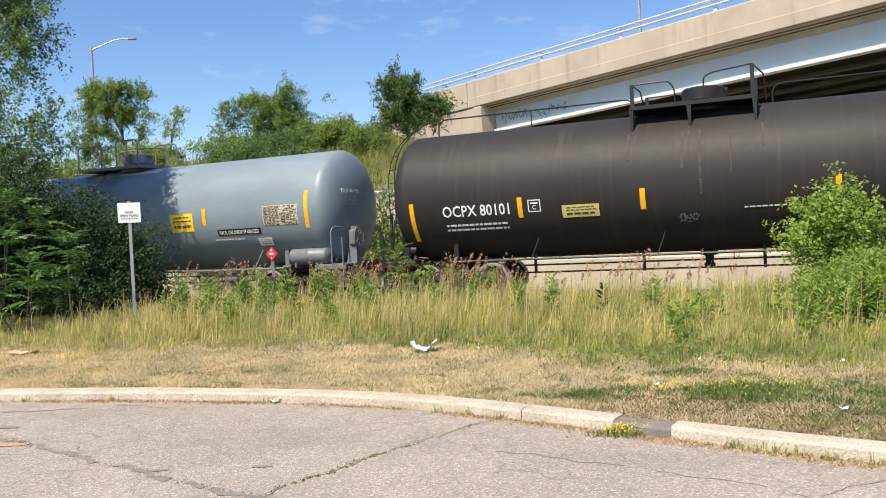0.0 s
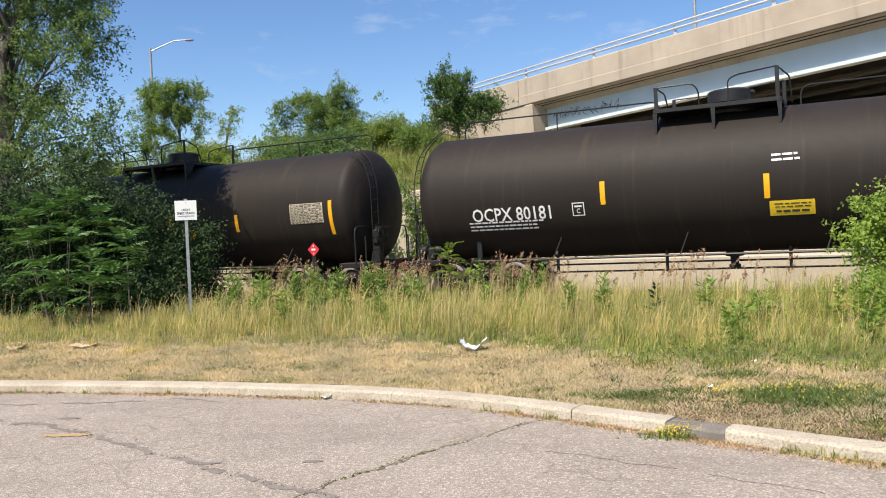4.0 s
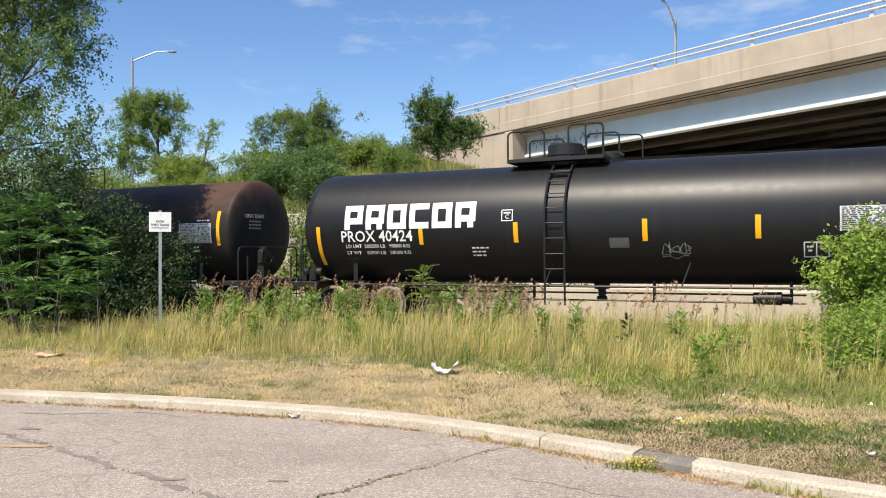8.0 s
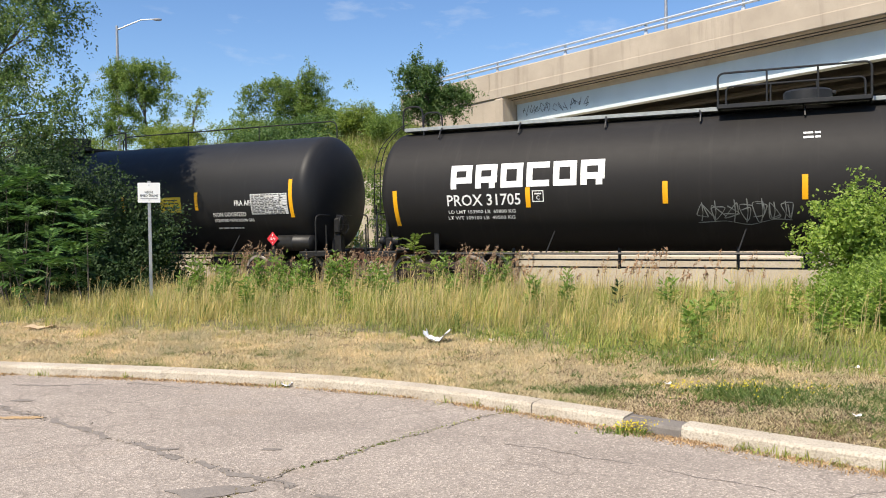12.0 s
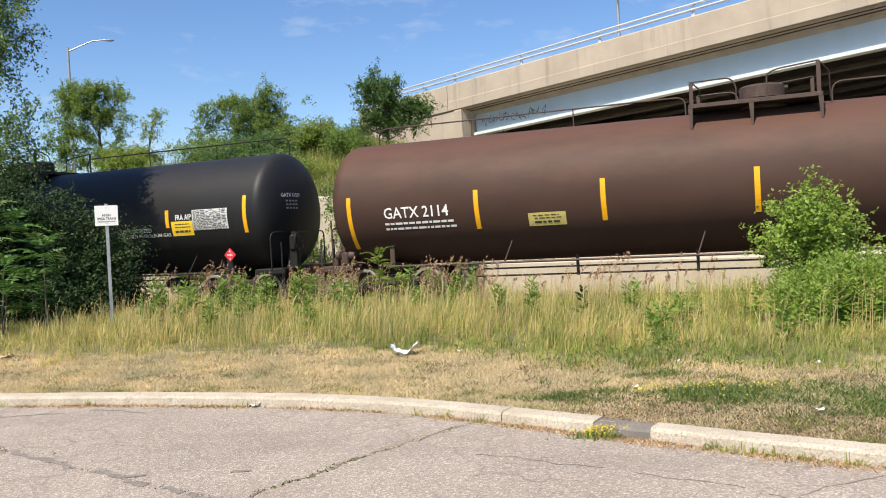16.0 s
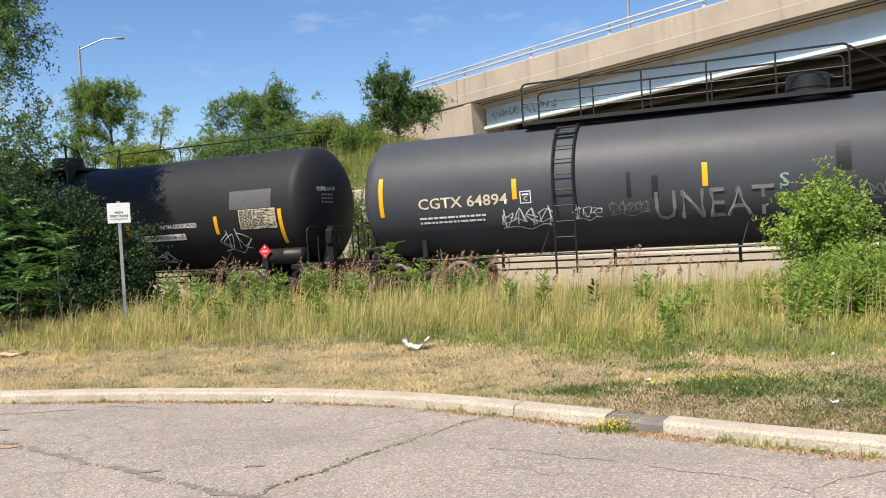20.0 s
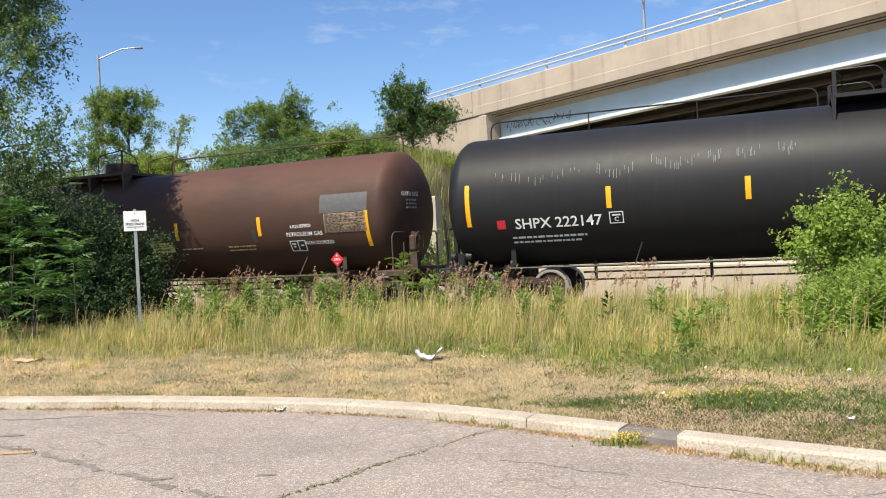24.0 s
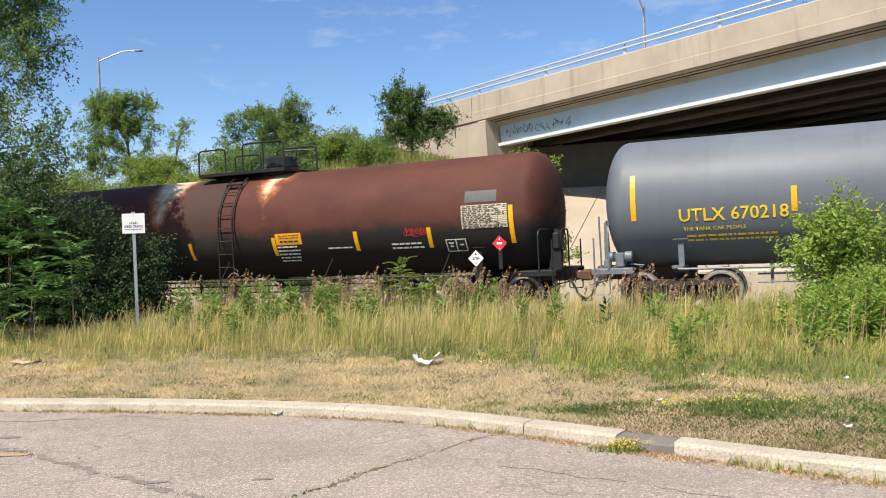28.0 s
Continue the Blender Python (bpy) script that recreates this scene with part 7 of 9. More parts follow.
def blades(name, xy, h, w, lean, mat, label, category="grass", base=None, way=None):
    """Many arching, tapered grass blades as one object; way gives the azimuth in which each one leans."""
    n = len(xy)
    z = (ground_z(xy[:, 0], xy[:, 1]) if base is None else base) - 0.015
    h = np.broadcast_to(np.asarray(h, float), n)
    w = np.broadcast_to(np.asarray(w, float), n)
    a = RNG.uniform(0, math.tau, n)
    b = RNG.uniform(0, math.tau, n) if way is None else way + RNG.normal(0, 0.7, n)
    lean = np.broadcast_to(np.asarray(lean, float), n)
    out = np.minimum(RNG.gamma(2.0, 0.5, n), 2.2) * lean * h
    side = np.stack([np.cos(a), np.sin(a)], 1) * w[:, None] / 2
    bend = np.stack([np.cos(b), np.sin(b)], 1) * out[:, None]
    rise = np.sqrt(np.maximum(h ** 2 - (out * 0.75) ** 2, 0.05 * h ** 2))
    v = np.zeros((n, 7, 3), np.float32)
    v[:, 0, :2], v[:, 1, :2] = xy - side, xy + side
    v[:, 0, 2] = v[:, 1, 2] = z
    for k, (f, g, s) in enumerate(((0.16, 0.48, 0.95), (0.48, 0.82, 0.7))):
        v[:, 2 + 2 * k, :2], v[:, 3 + 2 * k, :2] = xy + bend * f - side * s, xy + bend * f + side * s
        v[:, 2 + 2 * k, 2] = v[:, 3 + 2 * k, 2] = z + rise * g
    v[:, 6, :2] = xy + bend
    v[:, 6, 2] = z + rise * np.clip(1.06 - 0.32 * out / h, 0.5, 1.1)
    o = (np.arange(n) * 7)[:, None]
    t = np.concatenate([o + [0, 1, 3], o + [0, 3, 2], o + [2, 3, 5], o + [2, 5, 4], o + [4, 5, 6]])
    ob = new(name, fast_mesh(name, v.reshape(-1, 3), t, mat))
    return tagged(ob, label, category, kind="stuff")


def wavy(x, y, k=1.0):
    return np.sin(x * 1.9 * k + np.sin(y * 2.3 * k) * 1.3) * np.sin(y * 2.1 * k + 1.7 + np.sin(x * 1.3 * k))


def edge_of(x):
    return np.interp(x, EDGE_X, EDGE_Y) + 0.20 * np.sin(x * 3.1) + 0.14 * np.sin(x * 7.3 + 1) + 0.08 * np.sin(x * 15.1)


def meadow(n, lo, hi, want):
    """Points of the tall grass between its front edge and the ballast, kept by the density want(x, y, depth)."""
    x = RNG.uniform(-15, 13, n)
    y = RNG.uniform(4, 20.5, n)
    nn = N[0] * x + N[1] * y
    d = y - edge_of(x)
    keep = (d > lo) & (nn < hi) & (np.hypot(x + 0.21, y - 9.3) > 0.36) & ~((x > 4.7) & (x < 7.6) & (y > 9.5) & (y < 11.2)) & (np.abs(x) < 1.5 + y * 0.68) & (RNG.uniform(0, 1, n) < want(x, y, d))
    return np.stack([x[keep], y[keep]], 1)


def tufts(name, n, lo, hi, want, per, radius, height, width, lean, mat, label):
    """Grass in tufts: the blades of one tuft share their height and the way they lean."""
    mid = meadow(n, lo, hi, want)
    k = RNG.integers(int(per * 0.5), int(per * 1.5) + 1, len(mid))
    rep = np.repeat(np.arange(len(mid)), k)
    d = np.clip((mid[:, 1] - edge_of(mid[:, 0])) / 1.3, 0.36, 1)
    tall = RNG.uniform(height[0], height[1], len(mid)) * d * (1 - 0.42 * step(3.2, 4.4, mid[:, 0]) * (1 - step(10.6, 11.4, mid[:, 1]))) * (1 - 0.34 * step(11.4, 14.2, mid @ N) * (1 - 0.85 * step(-0.4, 1.4, mid[:, 0]))) * (1 - 0.38 * (1 - step(-6.6, -4.6, mid[:, 0])) * step(11.2, 12.4, mid[:, 1])) * (0.88 + 0.22 * wavy(mid[:, 0] * 0.7, mid[:, 1] * 0.7))
    tall = tall * np.where(RNG.uniform(0, 1, len(mid)) < 0.14, RNG.uniform(1.15, 1.5, len(mid)), RNG.uniform(0.75, 1.0, len(mid)))
    way = RNG.normal(-0.3, 1.25, len(mid))
    tilt = RNG.uniform(0.5, 1.4, len(mid)) * lean
    xy = mid[rep] + RNG.normal(0, radius, (len(rep), 2))
    h = tall[rep] * RNG.uniform(0.45, 1.08, len(rep))
    blades(name, xy, h, RNG.uniform(width[0], width[1], len(rep)), tilt[rep], mat, label, way=way[rep])


greenish = lambda x, y: np.clip(0.34 + 0.05 * x + 0.42 * wavy(x * 0.6 + 0.6, y * 0.6) + 0.45 * step(-0.8, 1.0, x) * np.clip(1 - (y - edge_of(x)) / 2.4, 0, 1), 0.06, 0.95)
tufts("tall_dry_grass", 20000, -0.1, 16.2, lambda x, y, d: 0.9 * (1 - greenish(x, y)), 16, 0.05, (0.34, 0.68), (0.0035, 0.008), 0.95, MAT["grass_dry"], "tall sun-bleached meadow grass on the verge")
tufts("tall_green_grass", 22000, -0.15, 16.2, lambda x, y, d: 0.25 + 0.75 * greenish(x, y), 15, 0.06, (0.28, 0.56), (0.0045, 0.009), 0.85, MAT["grass_green"], "tall yellow-green meadow grass on the verge")
tufts("lush_grass", 9000, -0.2, 14.5, lambda x, y, d: np.clip(np.where((x > 0.0) & (x < 5.5), 1.0 - d / 2.2, 0.15) + 0.5 * (wavy(x * 0.9 + 3, y * 0.9) - 0.55), 0.02, 1), 14, 0.07, (0.24, 0.5), (0.007, 0.013), 0.5, MAT["grass_lush"], "lush green grass in drifts through the meadow")


def seed_heads(name, n, lo, hi, want, height, size, per, spread_by, mat, label):
    """Thin bent stalks, each with a loose drooping seed head."""
    g = meadow(n, lo, hi, want)
    h = RNG.uniform(height[0], height[1], len(g)) * (0.9 + 0.18 * wavy(g[:, 0] * 0.7, g[:, 1] * 0.7))
    b = RNG.normal(-0.2, 1.0, len(g))
    out = h * RNG.uniform(0.05, 0.4, len(g))
    z = ground_z(g[:, 0], g[:, 1])
    bend = np.stack([np.cos(b) * out, np.sin(b) * out], 1)
    base = np.stack([g[:, 0], g[:, 1], z], 1)
    knee = np.stack([g[:, 0] + bend[:, 0] * 0.35, g[:, 1] + bend[:, 1] * 0.35, z + h * 0.72], 1)
    tip = np.stack([g[:, 0] + bend[:, 0], g[:, 1] + bend[:, 1], z + h], 1)
    q = np.array([0.003, 0, 0])
    v = np.stack([base - q, base + q, knee - q * 0.8, knee + q * 0.8, tip], 1)
    o = (np.arange(len(g)) * 5)[:, None]
    st = np.concatenate([o + [0, 1, 3], o + [0, 3, 2], o + [2, 3, 4]])
    rep = np.repeat(np.arange(len(g)), per)
    f = RNG.uniform(0, 1, len(rep))[:, None]
    pts = knee[rep] * (1 - f) * 0.75 + tip[rep] * (0.25 + 0.75 * f) + RNG.normal(0, spread_by, (len(rep), 3)) * (1.15 - f)
    lv, lt = leaf_cloud(pts, size, -0.9, 0.16)
    verts = np.concatenate([v.reshape(-1, 3), lv])
    ob = new(name, fast_mesh(name, verts, np.concatenate([st, lt + len(v) * 5]), mat))
    return tagged(ob, label, "grass", kind="stuff")


def leaf_cloud(pts, size, droop, slim=0.27, way=None):
    """Folded leaves at points, as arrays of points and triangles; way points each leaf's tip."""
    n = len(pts)
    size = RNG.uniform(0.65, 1.25, n) * size
    if way is None:
        a = RNG.uniform(0, math.tau, n)
        el = RNG.uniform(-1.1, 0.5, n) - droop
        d = np.stack([np.cos(a) * np.cos(el), np.sin(a) * np.cos(el), np.sin(el)], 1)
    else:
        d = way / (np.linalg.norm(way, axis=1, keepdims=True) + 1e-9)
    r = RNG.normal(0, 0.55, (n, 3)) + np.array([-0.15, -0.35, 0.9])
    s = np.cross(d, r)
    s /= np.linalg.norm(s, axis=1, keepdims=True) + 1e-9
    up = np.cross(s, d)
    L = size[:, None]
    v = np.stack([pts - d * L / 2, pts + s * L * slim + up * L * 0.06, pts + d * L / 2, pts - s * L * slim + up * L * 0.06], 1)
    o = (np.arange(n) * 4)[:, None]
    return v.reshape(-1, 3), np.concatenate([o + [0, 1, 2], o + [0, 2, 3]])


seed_heads("seed_stalks", 17000, 0.75, 15.8, lambda x, y, d: (0.16 + 0.26 * (1 - greenish(x, y))) * np.where(x > -3, N[0] * x + N[1] * y < 15.2, N[0] * x + N[1] * y < 13.4) * (0.12 + 0.88 * step(-5.2, -3.8, x)), (0.40, 0.76), 0.024, 9, 0.009, MAT["grass_seed"], "pale golden seed heads nodding over the grass")

tufts("grass_thatch", 12000, 0.0, 14.5, lambda x, y, d: 0.8 + 0.0 * x, 12, 0.09, (0.16, 0.34), (0.005, 0.010), 1.1, MAT["grass_thatch"], "tangled yellow-green grass filling the meadow")

def bristle(name, xy, h, w, mat, label, category="grass", base=None):
    """Very short blades, one facet each, lying every way."""
    n = len(xy)
    z = (ground_z(xy[:, 0], xy[:, 1]) if base is None else base) - 0.004
    a, b = RNG.uniform(0, math.tau, n), RNG.uniform(0, math.tau, n)
    out = RNG.uniform(0.3, 1.5, n) * h
    side = np.stack([np.cos(a), np.sin(a)], 1) * w[:, None] / 2
    tip = xy + np.stack([np.cos(b), np.sin(b)], 1) * out[:, None]
    v = np.zeros((n, 3, 3), np.float32)
    v[:, 0, :2], v[:, 1, :2], v[:, 2, :2] = xy - side, xy + side, tip
    v[:, 0, 2] = v[:, 1, 2] = z
    v[:, 2, 2] = z + 0.006 + h * RNG.uniform(0.25, 1.0, n)
    ob = new(name, fast_mesh(name, v.reshape(-1, 3), np.arange(n * 3).reshape(-1, 3), mat))
    return tagged(ob, label, category, kind="stuff")


# mown strip
x = RNG.uniform(-12, 10, 1000000)
y = kerb_y(x) + RNG.uniform(0.2, 5.0, len(x))
keep = (y < edge_of(x) + 0.35) & (np.abs(x) < 1.2 + y * 0.62)
x, y = x[keep], y[keep]
w = RNG.uniform(0, 1, len(x))
bare = wavy(x * 1.1 + 1.0, y * 1.5) * 0.5 + wavy(x * 2.7, y * 3.3) * 0.35 + wavy(x * 6.1, y * 7.3) * 0.3
soil = step(0.6, 1.6, x) * (1 - step(0.9, 1.8, y - kerb_y(x)))
clov = np.exp(-((x - 2.5) / 0.66) ** 2 - ((y - 6.66 + 0.15 * (x - 2.5)) / 0.36) ** 2) + 0.6 * np.exp(-((x - 1.15) / 0.4) ** 2 - ((y - 7.0) / 0.16) ** 2) + 0.55 * np.exp(-((x - 2.1) / 0.55) ** 2 - ((y - 7.42) / 0.13) ** 2) + 0.6 * np.exp(-((x - 3.4) / 0.5) ** 2 - ((y - 6.0) / 0.5) ** 2)
sel = w < 0.66 + 0.55 * bare - 0.52 * soil - 0.3 * clov
g = np.stack([x[sel], y[sel]], 1)
bristle("mown_straw", g, RNG.uniform(0.018, 0.058, len(g)), RNG.uniform(0.0035, 0.0085, len(g)), MAT["grass_straw"], "short parched straw-coloured turf beside the kerb")
sel = RNG.uniform(0, 1, len(x)) < 0.5 * soil + np.clip(-bare - 0.25, 0, 0.4)
g = np.stack([x[sel], y[sel]], 1)
bristle("soil_crumbs", g, RNG.uniform(0.008, 0.026, len(g)), RNG.uniform(0.007, 0.015, len(g)), MAT["crumb"], "crumbly brown soil showing through the turf", "soil")
moss = np.clip(wavy(x * 1.7 + 2, y * 2.1 + 1) * 0.7 + 0.6 * wavy(x * 4.1, y * 4.6) + 0.4 * wavy(x * 9.3, y * 8.1) - 0.30, 0, 1)
near = 1 - step(0.3, 1.8, y - kerb_y(x))
w = RNG.uniform(0, 1, len(x))
sel = w < moss * (0.26 + 0.6 * near) + 0.02
g = np.stack([x[sel], y[sel]], 1)
bristle("mown_green", g, RNG.uniform(0.02, 0.06, len(g)), RNG.uniform(0.006, 0.012, len(g)), MAT["grass_olive"], "small green tufts in the mown turf")
sel = RNG.uniform(0, 1, len(x)) < 1.0 * np.clip(clov * 1.5 - 0.30 + 0.30 * wavy(x * 3.3, y * 4.4) + 0.22 * wavy(x * 8.3, y * 9.4), 0, 1)
g = np.stack([x[sel], y[sel]], 1)
bristle("clover_patch", g, RNG.uniform(0.02, 0.07, len(g)), RNG.uniform(0.010, 0.020, len(g)), MAT["clover"], "low green clover in ragged patches by the kerb", "clover")
# cracks of the road: crumbs and weeds along rough lines
def crack(points, n, spread_by, mat, label, low=0.004):
    f = RNG.uniform(0, len(points) - 1, n)
    q = np.array(points, float)
    k = np.minimum(f.astype(int), len(points) - 2)
    g = q[k] + (q[k + 1] - q[k]) * (f - k)[:, None]
    wob = np.stack([np.sin(f * 9) + 0.6 * np.sin(f * 23), np.cos(f * 11) + 0.5 * np.sin(f * 29)], 1) * 0.02
    g = g + wob + RNG.normal(0, 1, (n, 2)) * spread_by
    keep = np.sin(f * 17) + np.sin(f * 41 + 1) > -1.0
    g = g[keep]
    bristle("road_crack", g, RNG.uniform(0.004, 0.012, len(g)), RNG.uniform(0.006, 0.016, len(g)), MAT[mat], label, "crack", base=np.zeros(len(g)) + low)


def seal_line(points, width, mat, label, seed, low=0.003):
    """A wavering band of dark sealant lying on the road, in short lengths."""
    rng = random.Random(seed)
    pts = []
    for (x0, y0), (x1, y1) in zip(points, points[1:]):
        n = max(2, int(math.hypot(x1 - x0, y1 - y0) / 0.05))
        pts += [(x0 + (x1 - x0) * i / n, y0 + (y1 - y0) * i / n) for i in range(n)]
    rows = []
    for i, (px, py) in enumerate(pts):
        dx, dy = points[-1][0] - points[0][0], points[-1][1] - points[0][1]
        k = math.hypot(dx, dy)
        w = width * rng.uniform(0.35, 1.2) / 2
        sway = 0.022 * math.sin(i * 0.45 + seed) + 0.012 * math.sin(i * 1.3) + rng.gauss(0, 0.004)
        ox, oy = -dy / k, dx / k
        rows += [(px + ox * (sway - w), py + oy * (sway - w), low), (px + ox * (sway + w), py + oy * (sway + w), low)]
    faces = [(2 * i, 2 * i + 1, 2 * i + 3, 2 * i + 2) for i in range(len(pts) - 1) if math.sin(i * 0.31 + seed) + 0.6 * math.sin(i * 0.83) > -0.75]
    sh = Shape()
    sh.add(rows, faces)
    solid("road_crack", sh, MAT[mat], label, "crack", "structure")


WEEDY = [(-1.36, 4.6), (-1.19, 4.91), (-1.04, 5.16), (-0.79, 5.37), (-0.63, 5.63), (-0.43, 5.82), (-0.01, 6.24), (0.29, 6.57), (0.55, 6.79)]
seal_line([(-6.5, 7.9), (-4.01, 6.97), (-3.3, 6.51), (-2.8, 6.1), (-2.06, 5.56), (-1.62, 5.21), (-1.27, 5.0), (-0.68, 4.6), (-0.1, 4.1)], 0.075, "oil", "dark sealed crack across the asphalt", 3)
seal_line(WEEDY, 0.014, "seal", "soil-filled crack in the asphalt", 7, 0.0035)
seal_line([(0.3, 5.75), (1.1, 5.25), (1.7, 4.82), (1.99, 4.53), (2.4, 4.1)], 0.012, "seal", "thin crack in the asphalt", 5)
seal_line([(1.9, 4.2), (2.07, 4.43), (2.25, 4.58), (2.44, 4.69), (2.9, 4.8)], 0.012, "seal", "thin crack in the asphalt", 11)
seal_line([(-5.2, 7.9), (-3.53, 7.87), (-3.2, 7.98), (-2.4, 7.6)], 0.04, "oil", "faint dark stain line beside the gutter", 13)
for k, (ox, oy, w) in enumerate(((-1.46, 4.71, 0.17), (-2.05, 5.62, 0.06), (-1.3, 5.6, 0.05), (-3.9, 7.2, 0.07))):
    sh = Shape()
    ring = [(ox + w * (1.4 + 0.4 * math.sin(3 * q + k)) * math.cos(q), oy + w * (0.6 + 0.2 * math.sin(2 * q + k)) * math.sin(q), 0.0045) for q in (i * math.tau / 22 for i in range(22))]
    sh.add(ring + [(ox, oy, 0.0045)], [(i, (i + 1) % 22, 22) for i in range(22)])
    solid("oil_stain", sh, MAT["oil"], "dark stain on the asphalt", "stain", "structure")
crack(WEEDY, 420, 0.007, "weed_crumb", "dry weeds in the asphalt crack")
crack(WEEDY[2:6], 150, 0.009, "grass_lush", "green weeds in the asphalt crack")
crack([(-5.5, 7.35), (-4.01, 6.97), (-3.3, 6.51), (-2.06, 5.56), (-0.68, 4.6)], 500, 0.03, "seal_crumb", "dark crumbs along the sealed crack")
# dry debris swept into the gutter
x = RNG.uniform(-9, 5, 30000)
y = kerb_y(x) - np.abs(RNG.normal(0, 0.05, len(x))) * (1 + 0.8 * step(-0.5, 1.5, x)) - 0.005
keep = RNG.uniform(0, 1, len(x)) < np.clip(0.22 + 0.5 * wavy(x * 2.3, x * 0.7) + 0.35 * step(0.2, 1.6, x), 0.04, 1)
g = np.stack([x[keep], y[keep]], 1)
bristle("gutter_debris", g, RNG.uniform(0.01, 0.03, len(g)), RNG.uniform(0.006, 0.014, len(g)), MAT["debris"], "dry leaf litter and soil along the gutter", "litter", base=np.zeros(len(g)) + 0.006)


def crown_points(blobs, clusters, sprays, per, reach, spread_by):
    """Twig ends in uneven shells of the blobs; from each one several leafy sprays point outwards."""
    B0 = np.array(blobs, float)
    vol = (B0[:, 3] * B0[:, 4] * B0[:, 5]) ** 0.8
    which = RNG.choice(len(B0), clusters, p=vol / vol.sum())
    d = RNG.normal(0, 1, (clusters, 3))
    d /= np.linalg.norm(d, axis=1, keepdims=True)
    rad = RNG.uniform(0.12, 1.0, clusters) ** 0.6 * RNG.uniform(0.7, 1.3, clusters)
    B = B0[which]
    mid = B[:, :3] + d * rad[:, None] * B[:, 3:6]
    k = RNG.integers(max(1, int(sprays * 0.5)), int(sprays * 1.5) + 1, clusters)
    rep = np.repeat(np.arange(clusters), k)
    way = d[rep] * 0.8 + RNG.normal(0, 0.75, (len(rep), 3)) + np.array([0, 0, 0.25])
    way /= np.linalg.norm(way, axis=1, keepdims=True)
    length = reach * RNG.uniform(0.5, 1.4, len(rep))
    root = mid[rep] + RNG.normal(0, reach * 0.25, (len(rep), 3))
    m = RNG.integers(max(2, int(per * 0.6)), int(per * 1.4) + 1, len(rep))
    r2 = np.repeat(np.arange(len(rep)), m)
    f = RNG.uniform(0, 1, len(r2))
    pts = root[r2] + way[r2] * (f * length[r2])[:, None] + RNG.normal(0, spread_by, (len(r2), 3))
    pts[:, 2] -= 0.25 * length[r2] * f * f
    tip = way[r2] * 0.7 + RNG.normal(0, 0.7, (len(r2), 3)) - np.array([0, 0, 0.25])
    return mid, pts, tip


def tree(name, label, x, y, z, blobs, clusters, sprays, per, size, mat, trunk=0.12, forks=9, reach=0.5, spread_by=0.07, category="tree", slim=0.24):
    """A tapered trunk, limbs that reach the twig ends, and a ragged crown of single leaves in sprays."""
    t = thing(name, label, category, pose(x, y, z))
    local = [(b[0] - x, b[1] - y, b[2] - z, b[3], b[4], b[5]) for b in blobs]
    mid, pts, tip = crown_points(local, clusters, sprays, per, reach, spread_by)
    v, tri = leaf_cloud(pts, size, 0, slim, tip)
    part("crown", fast_mesh("crown", v, tri, mat), None, t, "ragged leafy crown")
    top = max(b[2] + b[5] * 0.5 for b in local)
    cx, cy = np.mean([b[0] for b in local]), np.mean([b[1] for b in local])
    rng = random.Random(int(x * 100))
    spine = [Vector((cx * f ** 1.5 + rng.uniform(-.05, .05) * top * f, cy * f ** 1.5 + rng.uniform(-.05, .05) * top * f, top * f)) for f in (0, 0.2, 0.4, 0.6, 0.8, 1.0)]
    s = Shape()
    s.tube(spine, [trunk * (1 - 0.85 * k / 5) for k in range(6)], 8)
    part("trunk", s, MAT["bark"], t, "grey-brown trunk", smooth=True)
    for i in RNG.choice(len(mid), min(forks, len(mid)), replace=False):
        m = Vector(mid[i])
        f = min(0.92, max(0.10, m.z / top * rng.uniform(0.45, 0.85)))
        k = f * 5
        j = min(int(k), 4)
        a = spine[j].lerp(spine[j + 1], k - j)
        b = a.lerp(m, 0.5) + Vector((0, 0, 0.10 * (m - a).length))
        s = Shape()
        s.tube([a, a.lerp(b, 0.6), b, m], [trunk * 0.36, trunk * 0.22, trunk * 0.13, trunk * 0.05], 5)
        part("limb", s, MAT["bark"], t, smooth=True)
    return t


def gz(x, y):
    return float(ground_z(x, y))


